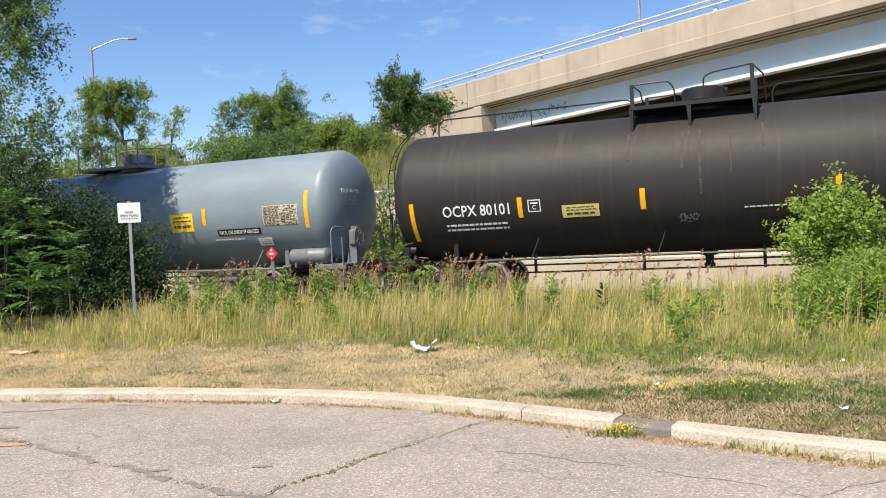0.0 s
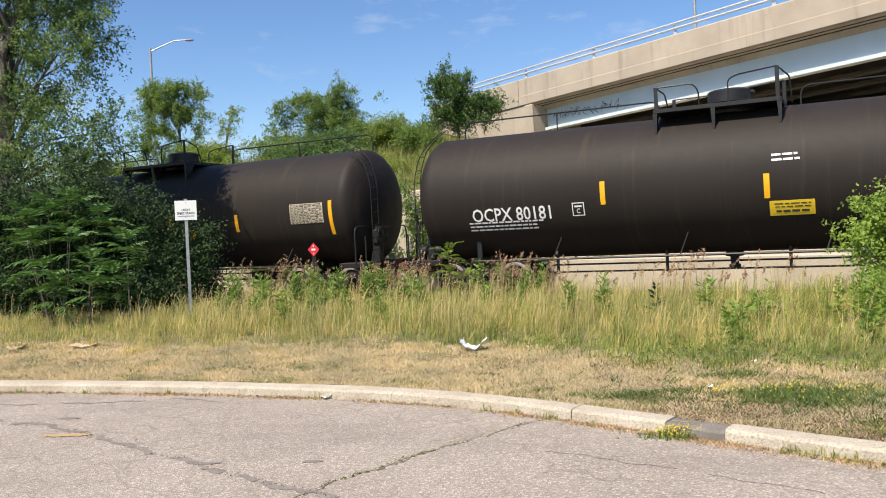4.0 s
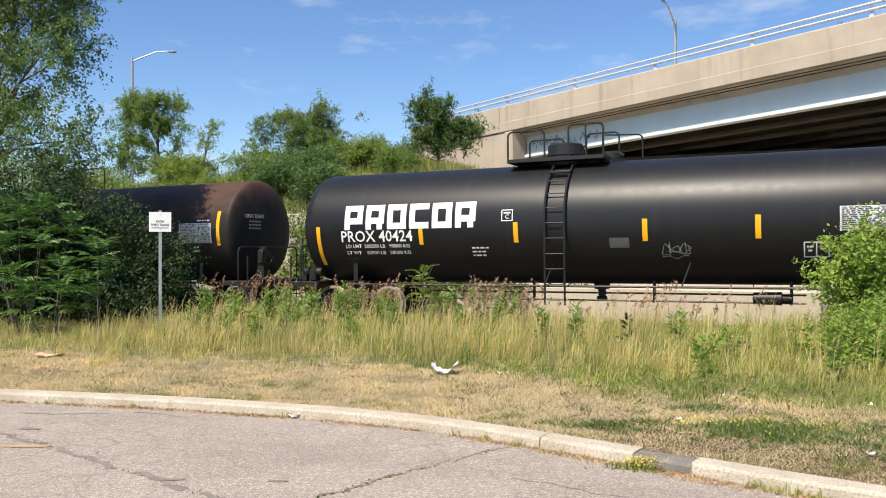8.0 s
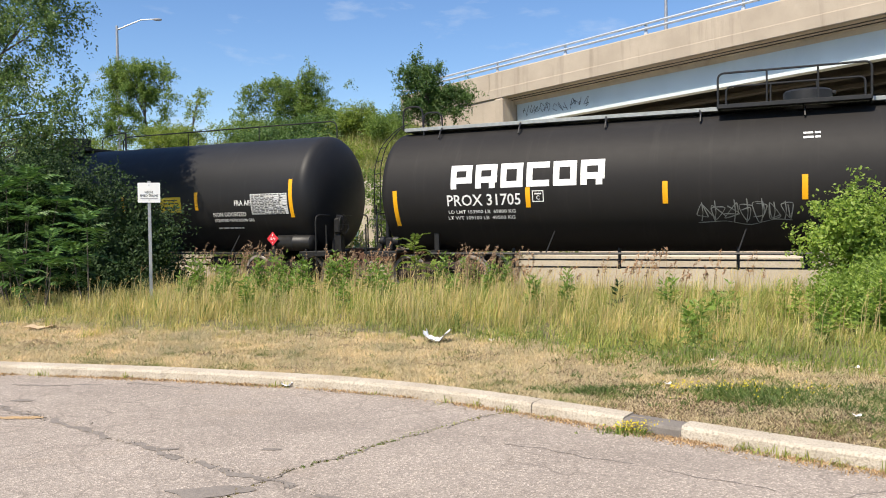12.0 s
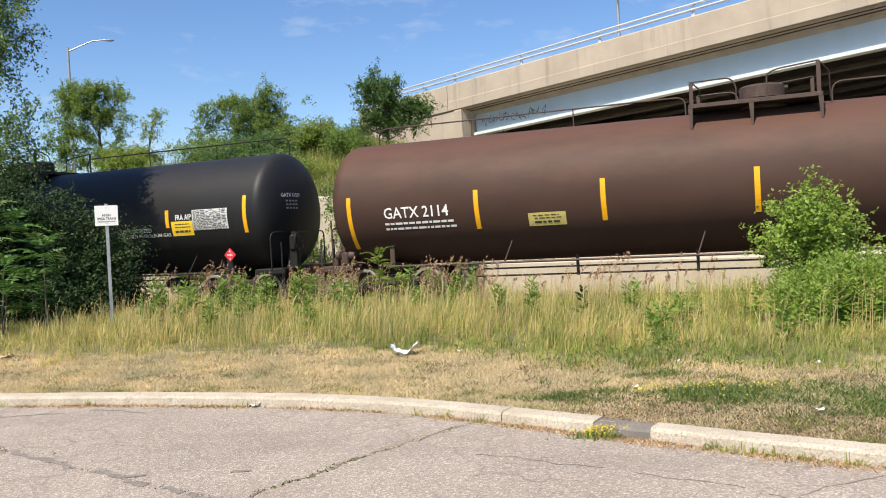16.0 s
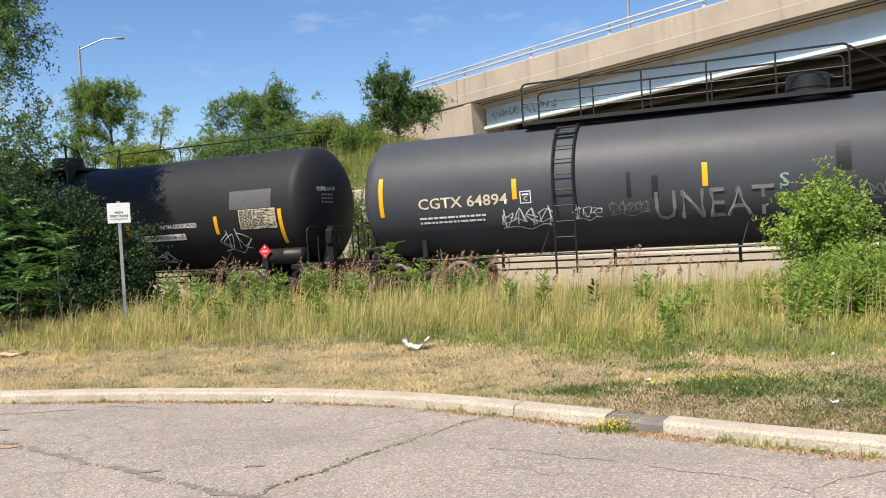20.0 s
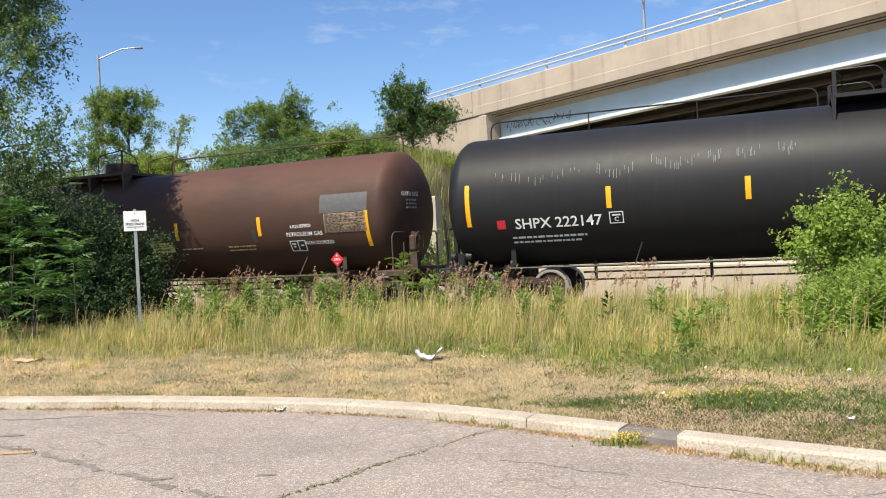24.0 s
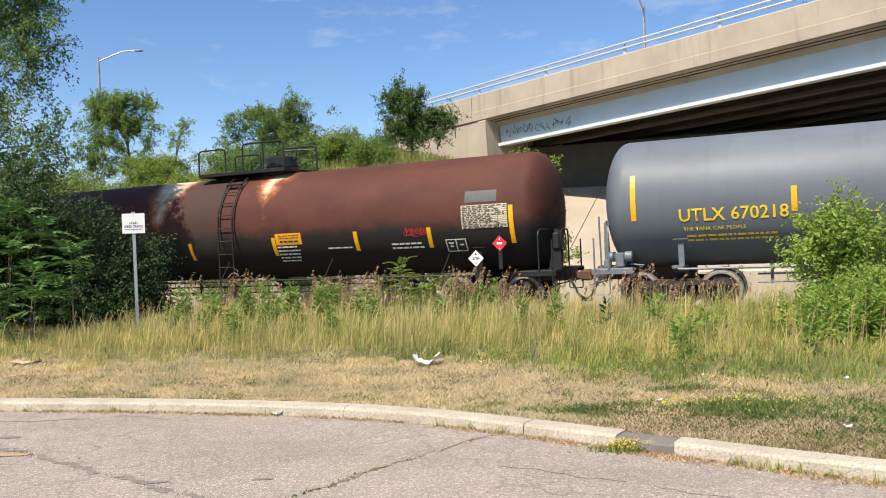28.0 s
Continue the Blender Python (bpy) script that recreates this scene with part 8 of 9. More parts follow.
# trees of the verge
tree("verge_tree", "large grey-green tree with small leaves leaning over the verge", -12.7, 20.6, gz(-12.7, 20.6),
     [(-9.86, 20.46, 7.05, 0.55, 0.45, 0.46), (-11.17, 20.86, 7.24, 0.9, 0.71, 0.51), (-12.66, 21.12, 7.16, 0.74, 0.59, 0.69), (-10.11, 20.2, 6.38, 0.55, 0.45, 0.25), (-11.71, 20.72, 6.09, 0.98, 0.78, 0.51), (-10.3, 20.2, 5.71, 0.48, 0.38, 0.25),
      (-9.93, 20.06, 5.22, 0.24, 0.18, 0.15), (-12.86, 21.12, 5.73, 0.66, 0.53, 0.69), (-11.35, 20.59, 5.22, 1.14, 0.9, 0.37), (-9.6, 20.06, 4.52, 0.48, 0.38, 0.32), (-9.42, 20.59, 4.11, 0.32, 0.26, 0.33), (-10.51, 20.33, 4.4, 0.79, 0.63, 0.37),
      (-12.33, 20.99, 4.66, 0.9, 0.73, 0.51), (-10.52, 20.59, 3.76, 0.81, 0.65, 0.33), (-12.24, 20.86, 3.71, 0.98, 0.78, 0.43), (-13.33, 21.12, 3.2, 0.74, 0.59, 0.53), (-11.06, 21.12, 8.29, 1.16, 0.92, 0.61), (-12.92, 21.78, 8.79, 1.03, 0.82, 0.72),
      (-14.37, 21.78, 6.89, 0.77, 1.1, 1.43), (-14.57, 21.78, 4.54, 0.77, 1.03, 1.34), (-11.88, 21.38, 9.92, 1.45, 1.19, 0.83), (-13.99, 21.91, 10.31, 1.58, 1.32, 0.97), (-16.63, 22.18, 8.2, 1.45, 1.32, 1.66), (-16.37, 22.18, 5.03, 1.32, 1.19, 1.66),
      (-10.9, 20.2, 8.6, 0.8, 0.7, 0.5), (-13.2, 20.6, 9.8, 1.3, 1.1, 0.8)],
     560, 9, 34, 0.088, MAT["leaf_willow"], 0.20, 80, 0.62, 0.06, slim=0.26)
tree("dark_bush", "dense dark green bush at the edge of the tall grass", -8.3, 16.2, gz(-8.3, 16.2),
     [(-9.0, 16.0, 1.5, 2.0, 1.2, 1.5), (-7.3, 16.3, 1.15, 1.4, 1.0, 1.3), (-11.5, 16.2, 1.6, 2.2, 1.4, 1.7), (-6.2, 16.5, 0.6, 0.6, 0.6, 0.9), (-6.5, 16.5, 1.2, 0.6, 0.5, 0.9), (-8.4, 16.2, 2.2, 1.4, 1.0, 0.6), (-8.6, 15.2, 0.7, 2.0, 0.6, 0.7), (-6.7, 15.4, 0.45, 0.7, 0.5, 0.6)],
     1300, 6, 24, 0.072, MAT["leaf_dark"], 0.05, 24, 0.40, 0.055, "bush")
tree("shrub", "light green maple shrub in front of the track", 5.8, 12.1, gz(5.8, 12.1),
     [(5.85, 12.0, 1.35, 0.46, 0.45, 0.48), (5.42, 12.0, 1.30, 0.30, 0.3, 0.22), (5.80, 12.0, 0.95, 0.38, 0.4, 0.32), (6.40, 12.2, 1.20, 0.42, 0.4, 0.32), (6.1, 12.0, 1.72, 0.16, 0.2, 0.26), (5.86, 12.0, 1.9, 0.10, 0.14, 0.24)],
     165, 5, 16, 0.066, MAT["leaf_bright"], 0.03, 40, 0.34, 0.032, "shrub", 0.3)

# trees on the embankment
tree("slender_tree", "open-crowned light green tree on the embankment", -15.0, 40, gz(-15.0, 40),
     [(-14.67, 40, 8.95, 0.83, 0.66, 0.54), (-16.59, 40, 8.91, 0.74, 0.59, 0.56), (-16.88, 40, 7.91, 0.54, 0.43, 0.47), (-15.64, 40, 8.29, 0.67, 0.54, 0.47), (-14.28, 40, 7.87, 0.6, 0.48, 0.51), (-14.43, 40, 7.0, 0.67, 0.54, 0.25), (-16.95, 39.5, 6.76, 0.73, 0.58, 0.45), (-17.24, 39.5, 5.9, 0.79, 0.64, 0.4), (-15.95, 40.3, 9.09, 0.54, 0.43, 0.34), (-15.6, 40, 8.1, 1.45, 1.1, 0.8), (-15.6, 40.2, 9.0, 1.3, 0.9, 0.4), (-16.3, 39.6, 6.6, 1.2, 0.8, 0.6), (-14.9, 39.6, 6.2, 0.9, 0.7, 0.5), (-15.8, 39.4, 5.7, 1.3, 0.8, 0.45)],
     165, 9, 26, 0.092, MAT["leaf_mid"], 0.065, 34, 0.46, 0.055, slim=0.3)
tree("sapling_tree", "thin half-bare young tree on the embankment", -12.9, 40, gz(-12.9, 40),
     [(-12.38, 40, 7.65, 0.27, 0.3, 0.38), (-12.79, 40, 6.98, 0.29, 0.24, 0.24), (-13.15, 40, 5.9, 0.87, 0.7, 0.43), (-11.85, 40, 6.02, 0.4, 0.32, 0.27), (-13.2, 40, 7.25, 0.11, 0.3, 0.54)], 55, 5, 18, 0.10, MAT["leaf_light"], 0.06, 40, 0.38, 0.06, slim=0.3)
tree("broad_tree", "broad mid-green tree on the embankment", -7.6, 40, gz(-7.6, 40),
     [(-9.8, 40, 7.61, 0.54, 0.59, 0.74), (-9.38, 40, 8.35, 0.38, 0.3, 0.29), (-10.21, 40, 6.61, 0.54, 0.43, 0.54), (-8.3, 40, 8.06, 0.74, 0.59, 0.51), (-6.95, 40, 8.45, 0.74, 0.59, 0.54), (-6.15, 40, 7.63, 0.51, 0.41, 0.51), (-7.28, 39.5, 6.84, 1.19, 0.95, 0.56),
      (-8.59, 40, 6.79, 0.74, 0.59, 0.6), (-5.2, 40, 8.16, 0.16, 0.3, 0.47), (-4.86, 40, 8.75, 0.09, 0.2, 0.29), (-7.36, 39.2, 6.08, 1.58, 1.26, 0.33), (-7.7, 40, 7.6, 1.8, 1.2, 0.8), (-9.6, 39.4, 5.9, 0.9, 0.7, 0.5), (-6.0, 39.0, 6.3, 0.8, 0.7, 0.6), (-5.3, 38.6, 5.7, 0.9, 0.7, 0.5)], 200, 9, 26, 0.092, MAT["leaf_mid"], 0.09, 70, 0.48, 0.055, slim=0.3)
tree("round_bush", "yellow-green bush on the embankment", -4.2, 38, gz(-4.2, 38), [(-4.31, 38, 6.42, 0.83, 0.66, 0.48), (-4.96, 38, 6.05, 0.64, 0.51, 0.36), (-3.68, 38, 6.03, 0.64, 0.51, 0.38), (-4.37, 38, 6.99, 0.25, 0.2, 0.18)], 110, 6, 20, 0.09, MAT["leaf_light"], 0.05, 24, 0.38, 0.06, "bush", 0.3)
tree("dark_tree", "dark green bushy tree beside the bridge abutment", -1.2, 38, gz(-1.2, 38),
     [(-1.61, 38, 8.86, 0.31, 0.26, 0.33), (-2.32, 38, 8.24, 0.64, 0.51, 0.38), (-0.98, 38, 8.28, 0.64, 0.51, 0.43), (-1.5, 38, 7.4, 1.08, 0.87, 0.48), (0.28, 38, 7.32, 0.64, 0.51, 0.31), (-1.51, 38, 6.64, 0.95, 0.76, 0.46), (0.85, 38, 7.5, 0.36, 0.29, 0.18), (-2.64, 38, 7.73, 0.38, 0.31, 0.25), (-1.74, 38, 8.48, 0.51, 0.41, 0.38), (-0.35, 38, 7.35, 0.7, 0.5, 0.45), (-0.3, 38, 6.6, 0.8, 0.6, 0.4), (0.5, 38, 7.3, 0.5, 0.4, 0.3), (-2.5, 37.8, 6.3, 0.7, 0.6, 0.4)],
     150, 9, 26, 0.092, MAT["leaf_deep"], 0.07, 50, 0.46, 0.055, slim=0.3)
for bx, by, bz, rx, rz, mt in ((-18.5, 39, 4.9, 2.2, 0.8, "leaf_light"), (-11.4, 37.5, 4.5, 2.4, 0.5, "leaf_light"), (-8.0, 35.5, 4.4, 2.4, 0.9, "leaf_mid"), (-4.6, 34.0, 4.0, 1.9, 1.0, "leaf_light"),
                               (-22, 38, 4.5, 3.2, 1.2, "leaf_mid"), (-27, 36, 4.6, 3.2, 1.6, "leaf_mid"), (-12.5, 32.5, 3.6, 2.4, 0.6, "leaf_light"),
                               (-7.9, 34.5, 4.9, 0.9, 0.6, "leaf_deep"), (-6.9, 36.5, 5.6, 1.2, 0.6, "leaf_deep"), (-9.4, 37.5, 5.6, 1.3, 0.5, "leaf_mid"), (-13.6, 38.5, 5.4, 1.1, 0.5, "leaf_light"), (-3.0, 36.5, 5.6, 0.9, 0.45, "leaf_mid"), (-5.8, 33.0, 4.3, 1.0, 0.6, "leaf_deep")):
    tree("embankment_scrub", "tangled green scrub on the embankment", bx, by, gz(bx, by), [(bx, by, bz, rx, 1.1, rz), (bx + rx * 0.5, by, bz - 0.3, rx * 0.7, 1.0, rz * 0.8)], 150, 5, 20, 0.095, MAT[mt], 0.05, 10, 0.5, 0.08, "scrub", 0.3)
tree("vine_shrub", "light green shrub growing against the concrete slope", 2.9, 27.2, gz(2.9, 27.2),
     [(2.96, 27.2, 4.72, 0.16, 0.2, 0.30), (2.69, 27.2, 4.09, 0.42, 0.36, 0.30), (3.5, 27.2, 4.08, 0.45, 0.4, 0.18), (2.68, 27.2, 3.27, 0.42, 0.36, 0.40), (3.3, 27.2, 3.0, 0.5, 0.44, 0.5), (2.95, 27.2, 2.09, 0.55, 0.5, 0.73), (3.76, 27.2, 2.0, 0.46, 0.45, 0.6), (3.85, 27.2, 2.7, 0.3, 0.3, 0.35),
      (3.21, 27.2, 1.2, 0.82, 0.6, 0.46), (1.7, 27.3, 2.4, 0.8, 0.5, 0.9), (1.4, 27.2, 1.2, 1.2, 0.5, 0.8), (4.1, 27.2, 0.9, 0.5, 0.4, 0.5)], 290, 5, 18, 0.085, MAT["leaf_light"], 0.05, 60, 0.36, 0.05, "shrub", 0.32)
tree("abutment_scrub", "yellow-green scrub before the bridge abutment", 1.2, 35.5, gz(1.2, 35.5), [(0.2, 35.5, 4.5, 1.4, 0.8, 0.6), (2.4, 35.0, 4.0, 1.0, 0.7, 0.45)], 110, 5, 18, 0.09, MAT["leaf_light"], 0.05, 12, 0.45, 0.07, "scrub", 0.3)
for bx, by in ((-1.9, 28.3), (-5.6, 29.9), (-9.3, 31.5), (-13.5, 33.3)):
    tree("wall_shrub", "green shrub growing against the retaining wall", bx, by, gz(bx, by), [(bx, by, 1.5, 1.3, 0.5, 1.4), (bx + 1.2, by - 0.5, 0.8, 1.1, 0.5, 1.0), (bx - 0.8, by + 0.4, 2.7, 0.7, 0.4, 0.7)], 130, 4, 12, 0.13, MAT["leaf_mid"], 0.04, 16, 0.45, 0.07, "shrub")
for bx, by, h in ((24, 52, 10), (30, 57, 11), (36, 61, 12), (42, 66, 12), (30, 72, 13), (48, 62, 11)):
    tree("far_tree", "leafy tree standing beyond the bridge", bx, by, gz(bx, by), [(bx, by, gz(bx, by) + h * 0.62, 4.4, 3.4, h * 0.42), (bx + 2, by, gz(bx, by) + h * 0.3, 4.0, 3, h * 0.32)], 230, 4, 14, 0.36, MAT["leaf_deep"], 0.25, 10, 1.4, 0.2)
for bx, by, rz in ((29, 42.5, 1.6), (33, 41, 1.8), (26, 47, 1.7), (37, 43, 2.0), (22.5, 50, 1.8)):
    tree("bank_bush", "green bush on the bank beyond the bridge", bx, by, gz(bx, by), [(bx, by, gz(bx, by) + rz * 0.7, 2.6, 1.8, rz), (bx + 1.6, by, gz(bx, by) + rz * 0.5, 2.0, 1.6, rz * 0.8)], 120, 4, 13, 0.2, MAT["leaf_deep"], 0.06, 8, 0.8, 0.12, "bush")
# grass on the embankment and below the slope
x = RNG.uniform(-34, 16, 150000)
y = RNG.uniform(25, 46, len(x))
nn, ss = x * N[0] + y * N[1], x * U[0] + y * U[1]
keep = ((ss < -11.6) & (nn > 27.2) & (nn < 46)) | ((ss > -11.6) & (nn > 26.9) & (nn < 30.7 + 0.3 * np.clip(ss + 9, 0, 36)))
keep &= RNG.uniform(0, 1, len(x)) < 0.75 + 0.4 * wavy(x * 0.5, y * 0.5)
g = np.stack([x[keep], y[keep]], 1)
blades("embankment_grass", g, RNG.uniform(0.3, 0.85, len(g)) * np.where(g @ U > -11.6, 0.8, 1.0), RNG.uniform(0.012, 0.026, len(g)), 0.6, MAT["grass_bank"], "long yellow-green grass on the embankment")


def frond_mesh(length, pairs, droop, seed, mat):
    """A long compound leaf: a thin arching stalk with paired drooping leaflets."""
    rng = random.Random(seed)
    s = Shape()
    def at(f):
        return Vector((length * f * (1 - 0.12 * f), 0, length * (0.42 * f - droop * f * f)))
    s.tube([at(k / 6) for k in range(7)], [0.006 * (1 - 0.12 * k) for k in range(7)], 4)
    for i in range(pairs):
        f = 0.18 + 0.8 * i / (pairs - 1)
        p = at(f)
        L = length * 0.31 * (1 - 0.5 * abs(f - 0.45)) * rng.uniform(0.85, 1.15)
        for sd in (-1, 1):
            tip = p + Vector((L * rng.uniform(0.25, 0.5), sd * L, -L * rng.uniform(0.15, 0.5)))
            k1 = p.lerp(tip, 0.38) + Vector((L * 0.19, 0, L * 0.05))
            k2 = p.lerp(tip, 0.38) + Vector((-L * 0.19, 0, L * 0.05))
            s.add([p, k1, tip, k2, p.lerp(tip, 0.5) + Vector((0, 0, -L * 0.02))], [(0, 1, 4), (1, 2, 4), (2, 3, 4), (3, 0, 4)])
    return s.mesh("frond", mat)


FRONDS = {k: [frond_mesh(0.95, 8, 0.62, 1, MAT[k]), frond_mesh(1.1, 9, 0.80, 2, MAT[k]), frond_mesh(0.8, 7, 0.42, 3, MAT[k])] for k in ("leaf_frond", "leaf_light")}


def whorl_plant(x, y, tops, label, size=0.5, mat="leaf_frond"):
    """Slim stems, each ending in a rosette of drooping compound leaves."""
    z0 = gz(x, y) - 0.02
    t = thing("sumac_plant", label, "plant", pose(x, y, z0))
    rng = random.Random(int(x * 70 + y * 9))
    for tx, ty, tz in tops:
        p = Vector((tx - x, ty - y, tz - z0))
        s = Shape()
        s.tube([(p.x * 0.3, p.y * 0.3, 0), (p.x * 0.75, p.y * 0.75, p.z * 0.5), tuple(p)], [0.016, 0.012, 0.006], 5)
        part("stem", s, MAT["bark"], t, smooth=True)
        for tier, (drop, n, k, up) in enumerate(((0.0, 4, 0.8, 30), (0.12, 5, 1.05, 0), (0.34, 3, 1.0, -20))):
            if drop > p.z * 0.7:
                continue
            for i in range(n):
                ob = new("frond", FRONDS[mat][rng.randrange(3)])
                ob.parent = t
                ob.matrix_basis = pose(p.x * (1 - drop * 0.15), p.y, p.z - drop + rng.uniform(-0.04, 0.04), rng.uniform(-15, 15), -up - 20 + rng.uniform(-12, 12), tier * 35 + i * 360 / n + rng.uniform(-18, 18)) @ Matrix.Scale(size * k * rng.uniform(0.8, 1.15), 4)
    return t


whorl_plant(-6.1, 13.4, [(-6.1, 13.4, 1.57), (-6.44, 13.6, 1.05)], "bright sumac with drooping compound leaves before the bush", 0.52)
whorl_plant(-6.9, 13.4, [(-6.66, 13.3, 0.98), (-7.31, 13.3, 0.88), (-7.0, 13.9, 1.3)], "low sumac with drooping compound leaves before the bush", 0.5)
whorl_plant(-7.7, 14.0, [(-7.7, 13.6, 1.2), (-7.49, 14.2, 1.75), (-8.23, 14.2, 1.65)], "tall sumac with drooping compound leaves", 0.55)
whorl_plant(-8.1, 14.7, [(-8.1, 14.6, 2.25), (-7.8, 14.8, 2.4), (-8.7, 14.8, 2.1), (-7.3, 14.9, 2.05)], "tall sumac rising out of the dark bush", 0.6)
whorl_plant(-0.74, 15.0, [(-0.74, 15.0, 1.12), (-0.70, 15.0, 0.78)], "young sumac standing in the meadow", 0.34, "leaf_light")
whorl_plant(-0.40, 14.7, [(-0.40, 14.7, 0.68)], "young sumac standing in the meadow", 0.28, "leaf_light")


def stems_and_leaves(spots, heights, leaf, per_metre):
    """Upright leafy stems as arrays: thin stalks set all round with lance-shaped leaves."""
    n = len(spots)
    m = (heights * per_metre).astype(int) + 3
    rep = np.repeat(np.arange(n), m)
    f = RNG.uniform(0.12, 1.0, len(rep))
    a = RNG.uniform(0, math.tau, len(rep))
    lean = RNG.normal(0, 0.10, (n, 2)) * heights[:, None]
    way = np.stack([np.cos(a), np.sin(a), 0.75 - 0.9 * (1 - f) + RNG.normal(0, 0.2, len(rep))], 1)
    size = leaf * (1.15 - 0.55 * f)
    pts = np.stack([spots[rep, 0] + lean[rep, 0] * f * f, spots[rep, 1] + lean[rep, 1] * f * f, spots[rep, 2] + heights[rep] * f], 1) + way * (size * 0.5)[:, None]
    return pts, way, size


def weed(x, y, h, mat, leaf, label, stems=5, name="meadow_weed"):
    """A clump of upright stems set with lance-shaped leaves."""
    t = thing(name, label, "weed", pose(x, y, gz(x, y) - 0.02), "weeds in the meadow")
    spots = np.concatenate([RNG.normal(0, 0.07 if stems > 1 else 0.0, (stems, 2)), np.zeros((stems, 1))], 1)
    hs = h * RNG.uniform(0.7, 1.05, stems)
    for q, k in zip(spots, hs):
        s = Shape()
        s.tube([tuple(q), (q[0] + 0.01, q[1], k * 0.5), (q[0] + 0.02, q[1], k * 0.97)], [0.006, 0.005, 0.002], 4)
        part("stem", s, mat, t)
    pts, way, size = stems_and_leaves(spots, hs, leaf, 46)
    v, tri = leaf_cloud(pts, size, 0, 0.15, way)
    part("leaves", fast_mesh("leaves", v, tri, mat), None, t)
    return t


for k, (wx, wy, wh, n) in enumerate(((-3.2, 12.4, 0.62, 5), (-2.6, 14.2, 0.80, 9), (-1.75, 12.6, 0.62, 4), (-2.25, 14.4, 0.8, 9), (-3.5, 14.4, 0.75, 8), (-3.0, 14.6, 0.7, 8), (1.15, 12.0, 0.6, 5), (1.65, 12.0, 0.66, 5),
                                     (3.0, 11.2, 0.7, 4), (3.25, 10.2, 0.62, 4), (3.05, 9.9, 0.55, 3), (-0.2, 15.0, 0.75, 6), (1.0, 15.2, 0.70, 8), (0.7, 15.3, 0.6, 6), (2.85, 9.5, 0.45, 3), (-4.4, 13.2, 0.62, 6),
                                     (0.6, 14.4, 0.5, 5), (-1.5, 15.0, 0.7, 8), (-4.1, 14.7, 0.65, 8), (3.55, 10.4, 0.55, 3), (2.6, 9.3, 0.4, 3), (4.0, 9.0, 0.5, 3), (-4.6, 14.3, 0.8, 7), (-4.0, 14.0, 0.75, 6), (-3.3, 15.0, 0.85, 8), (-2.9, 13.3, 0.6, 5), (-2.0, 15.1, 0.85, 8), (-1.3, 14.3, 0.65, 6), (-3.8, 12.9, 0.55, 4), (0.35, 15.4, 0.7, 6), (-0.1, 14.2, 0.5, 5))):
    weed(wx, wy, wh, MAT["leaf_weed"], 0.15, "upright leafy green weed in the meadow", n)
weed(2.35, 11.6, 0.72, MAT["leaf_dark"], 0.20, "dark thistle-like weed in the meadow", 1, "thistle")

# bright thicket below the shrub
n = 1000
x, y = RNG.uniform(4.1, 8.6, n), RNG.uniform(9.3, 11.6, n)
body = np.exp(-((x - 6.1) / 1.35) ** 4 - ((y - 10.3) / 0.85) ** 4)
keep = RNG.uniform(0, 1, n) < body
x, y, body = x[keep], y[keep], body[keep]
thicket = thing("weed_thicket", "bright green thicket of upright leafy weeds in the meadow", "weeds", pose(6.0, 10.3, gz(6.0, 10.3)))
z0 = gz(6.0, 10.3)
hs = (0.52 + 0.36 * body) * RNG.uniform(0.82, 1.08, len(x))
spots = np.stack([x - 6.0, y - 10.3, ground_z(x, y) - z0], 1)
pts, way, size = stems_and_leaves(spots, hs, 0.115, 70)
v, tri = leaf_cloud(pts, size, 0, 0.15, way)
part("foliage", fast_mesh("foliage", v, tri, MAT["leaf_bright"]), None, thicket, "dense lance-shaped leaves")
s = Shape()
for q, k in zip(spots, hs):
    s.tube([tuple(q), (q[0], q[1], q[2] + k * 0.95)], [0.005, 0.003], 3)
tagged(part("stalk_mass", s, MAT["leaf_weed"], thicket), kind="stuff")

# reddish plumes by the track
plumy = lambda x, y, d: np.where((N[0] * x + N[1] * y > 13.2) & (x > -6.2) & (x < 5), 0.08 + (0.55 * (x < 1.4) + 0.28 * (x >= 1.4) * (x < 4.2)) * (np.sin(x * 2.4) > -0.1) * (x > -4.6), 0.0)
seed_heads("grass_plumes", 17000, 0.3, 15.2, plumy, (0.55, 0.98), 0.065, 14, 0.018, MAT["plume"], "reddish-brown feathery seed heads by the track")

# low leafy weeds along the front of the tall grass
n = 130000
x, y = RNG.uniform(-6, 8, n), RNG.uniform(5, 11.5, n)
d = y - edge_of(x)
mass = np.exp(-((x - 2.35) / 0.85) ** 2 - ((d - 0.05) / 0.42) ** 2) + 0.25 * np.exp(-((x - 0.6) / 0.7) ** 2 - ((d - 0.5) / 0.5) ** 2) + 0.35 * np.exp(-((x - 5.0) / 0.5) ** 2 - ((d - 0.5) / 0.7) ** 2) 
keep = RNG.uniform(0, 1, n) < mass * (0.75 + 0.5 * wavy(x * 3.1, y * 3.7))
x, y, mass = x[keep], y[keep], mass[keep]
pts = np.stack([x, y, ground_z(x, y) + RNG.uniform(0.02, 0.34, len(x)) * np.clip(mass, 0.35, 1)], 1)
v, tri = leaf_cloud(pts, 0.055, -1.1, 0.13)
tagged(new("low_weeds", fast_mesh("low_weeds", v, tri, MAT["grass_lush"])), "low dark green leafy weeds fringing the tall grass", "weeds", kind="stuff")

# yellow flowers
pts = []
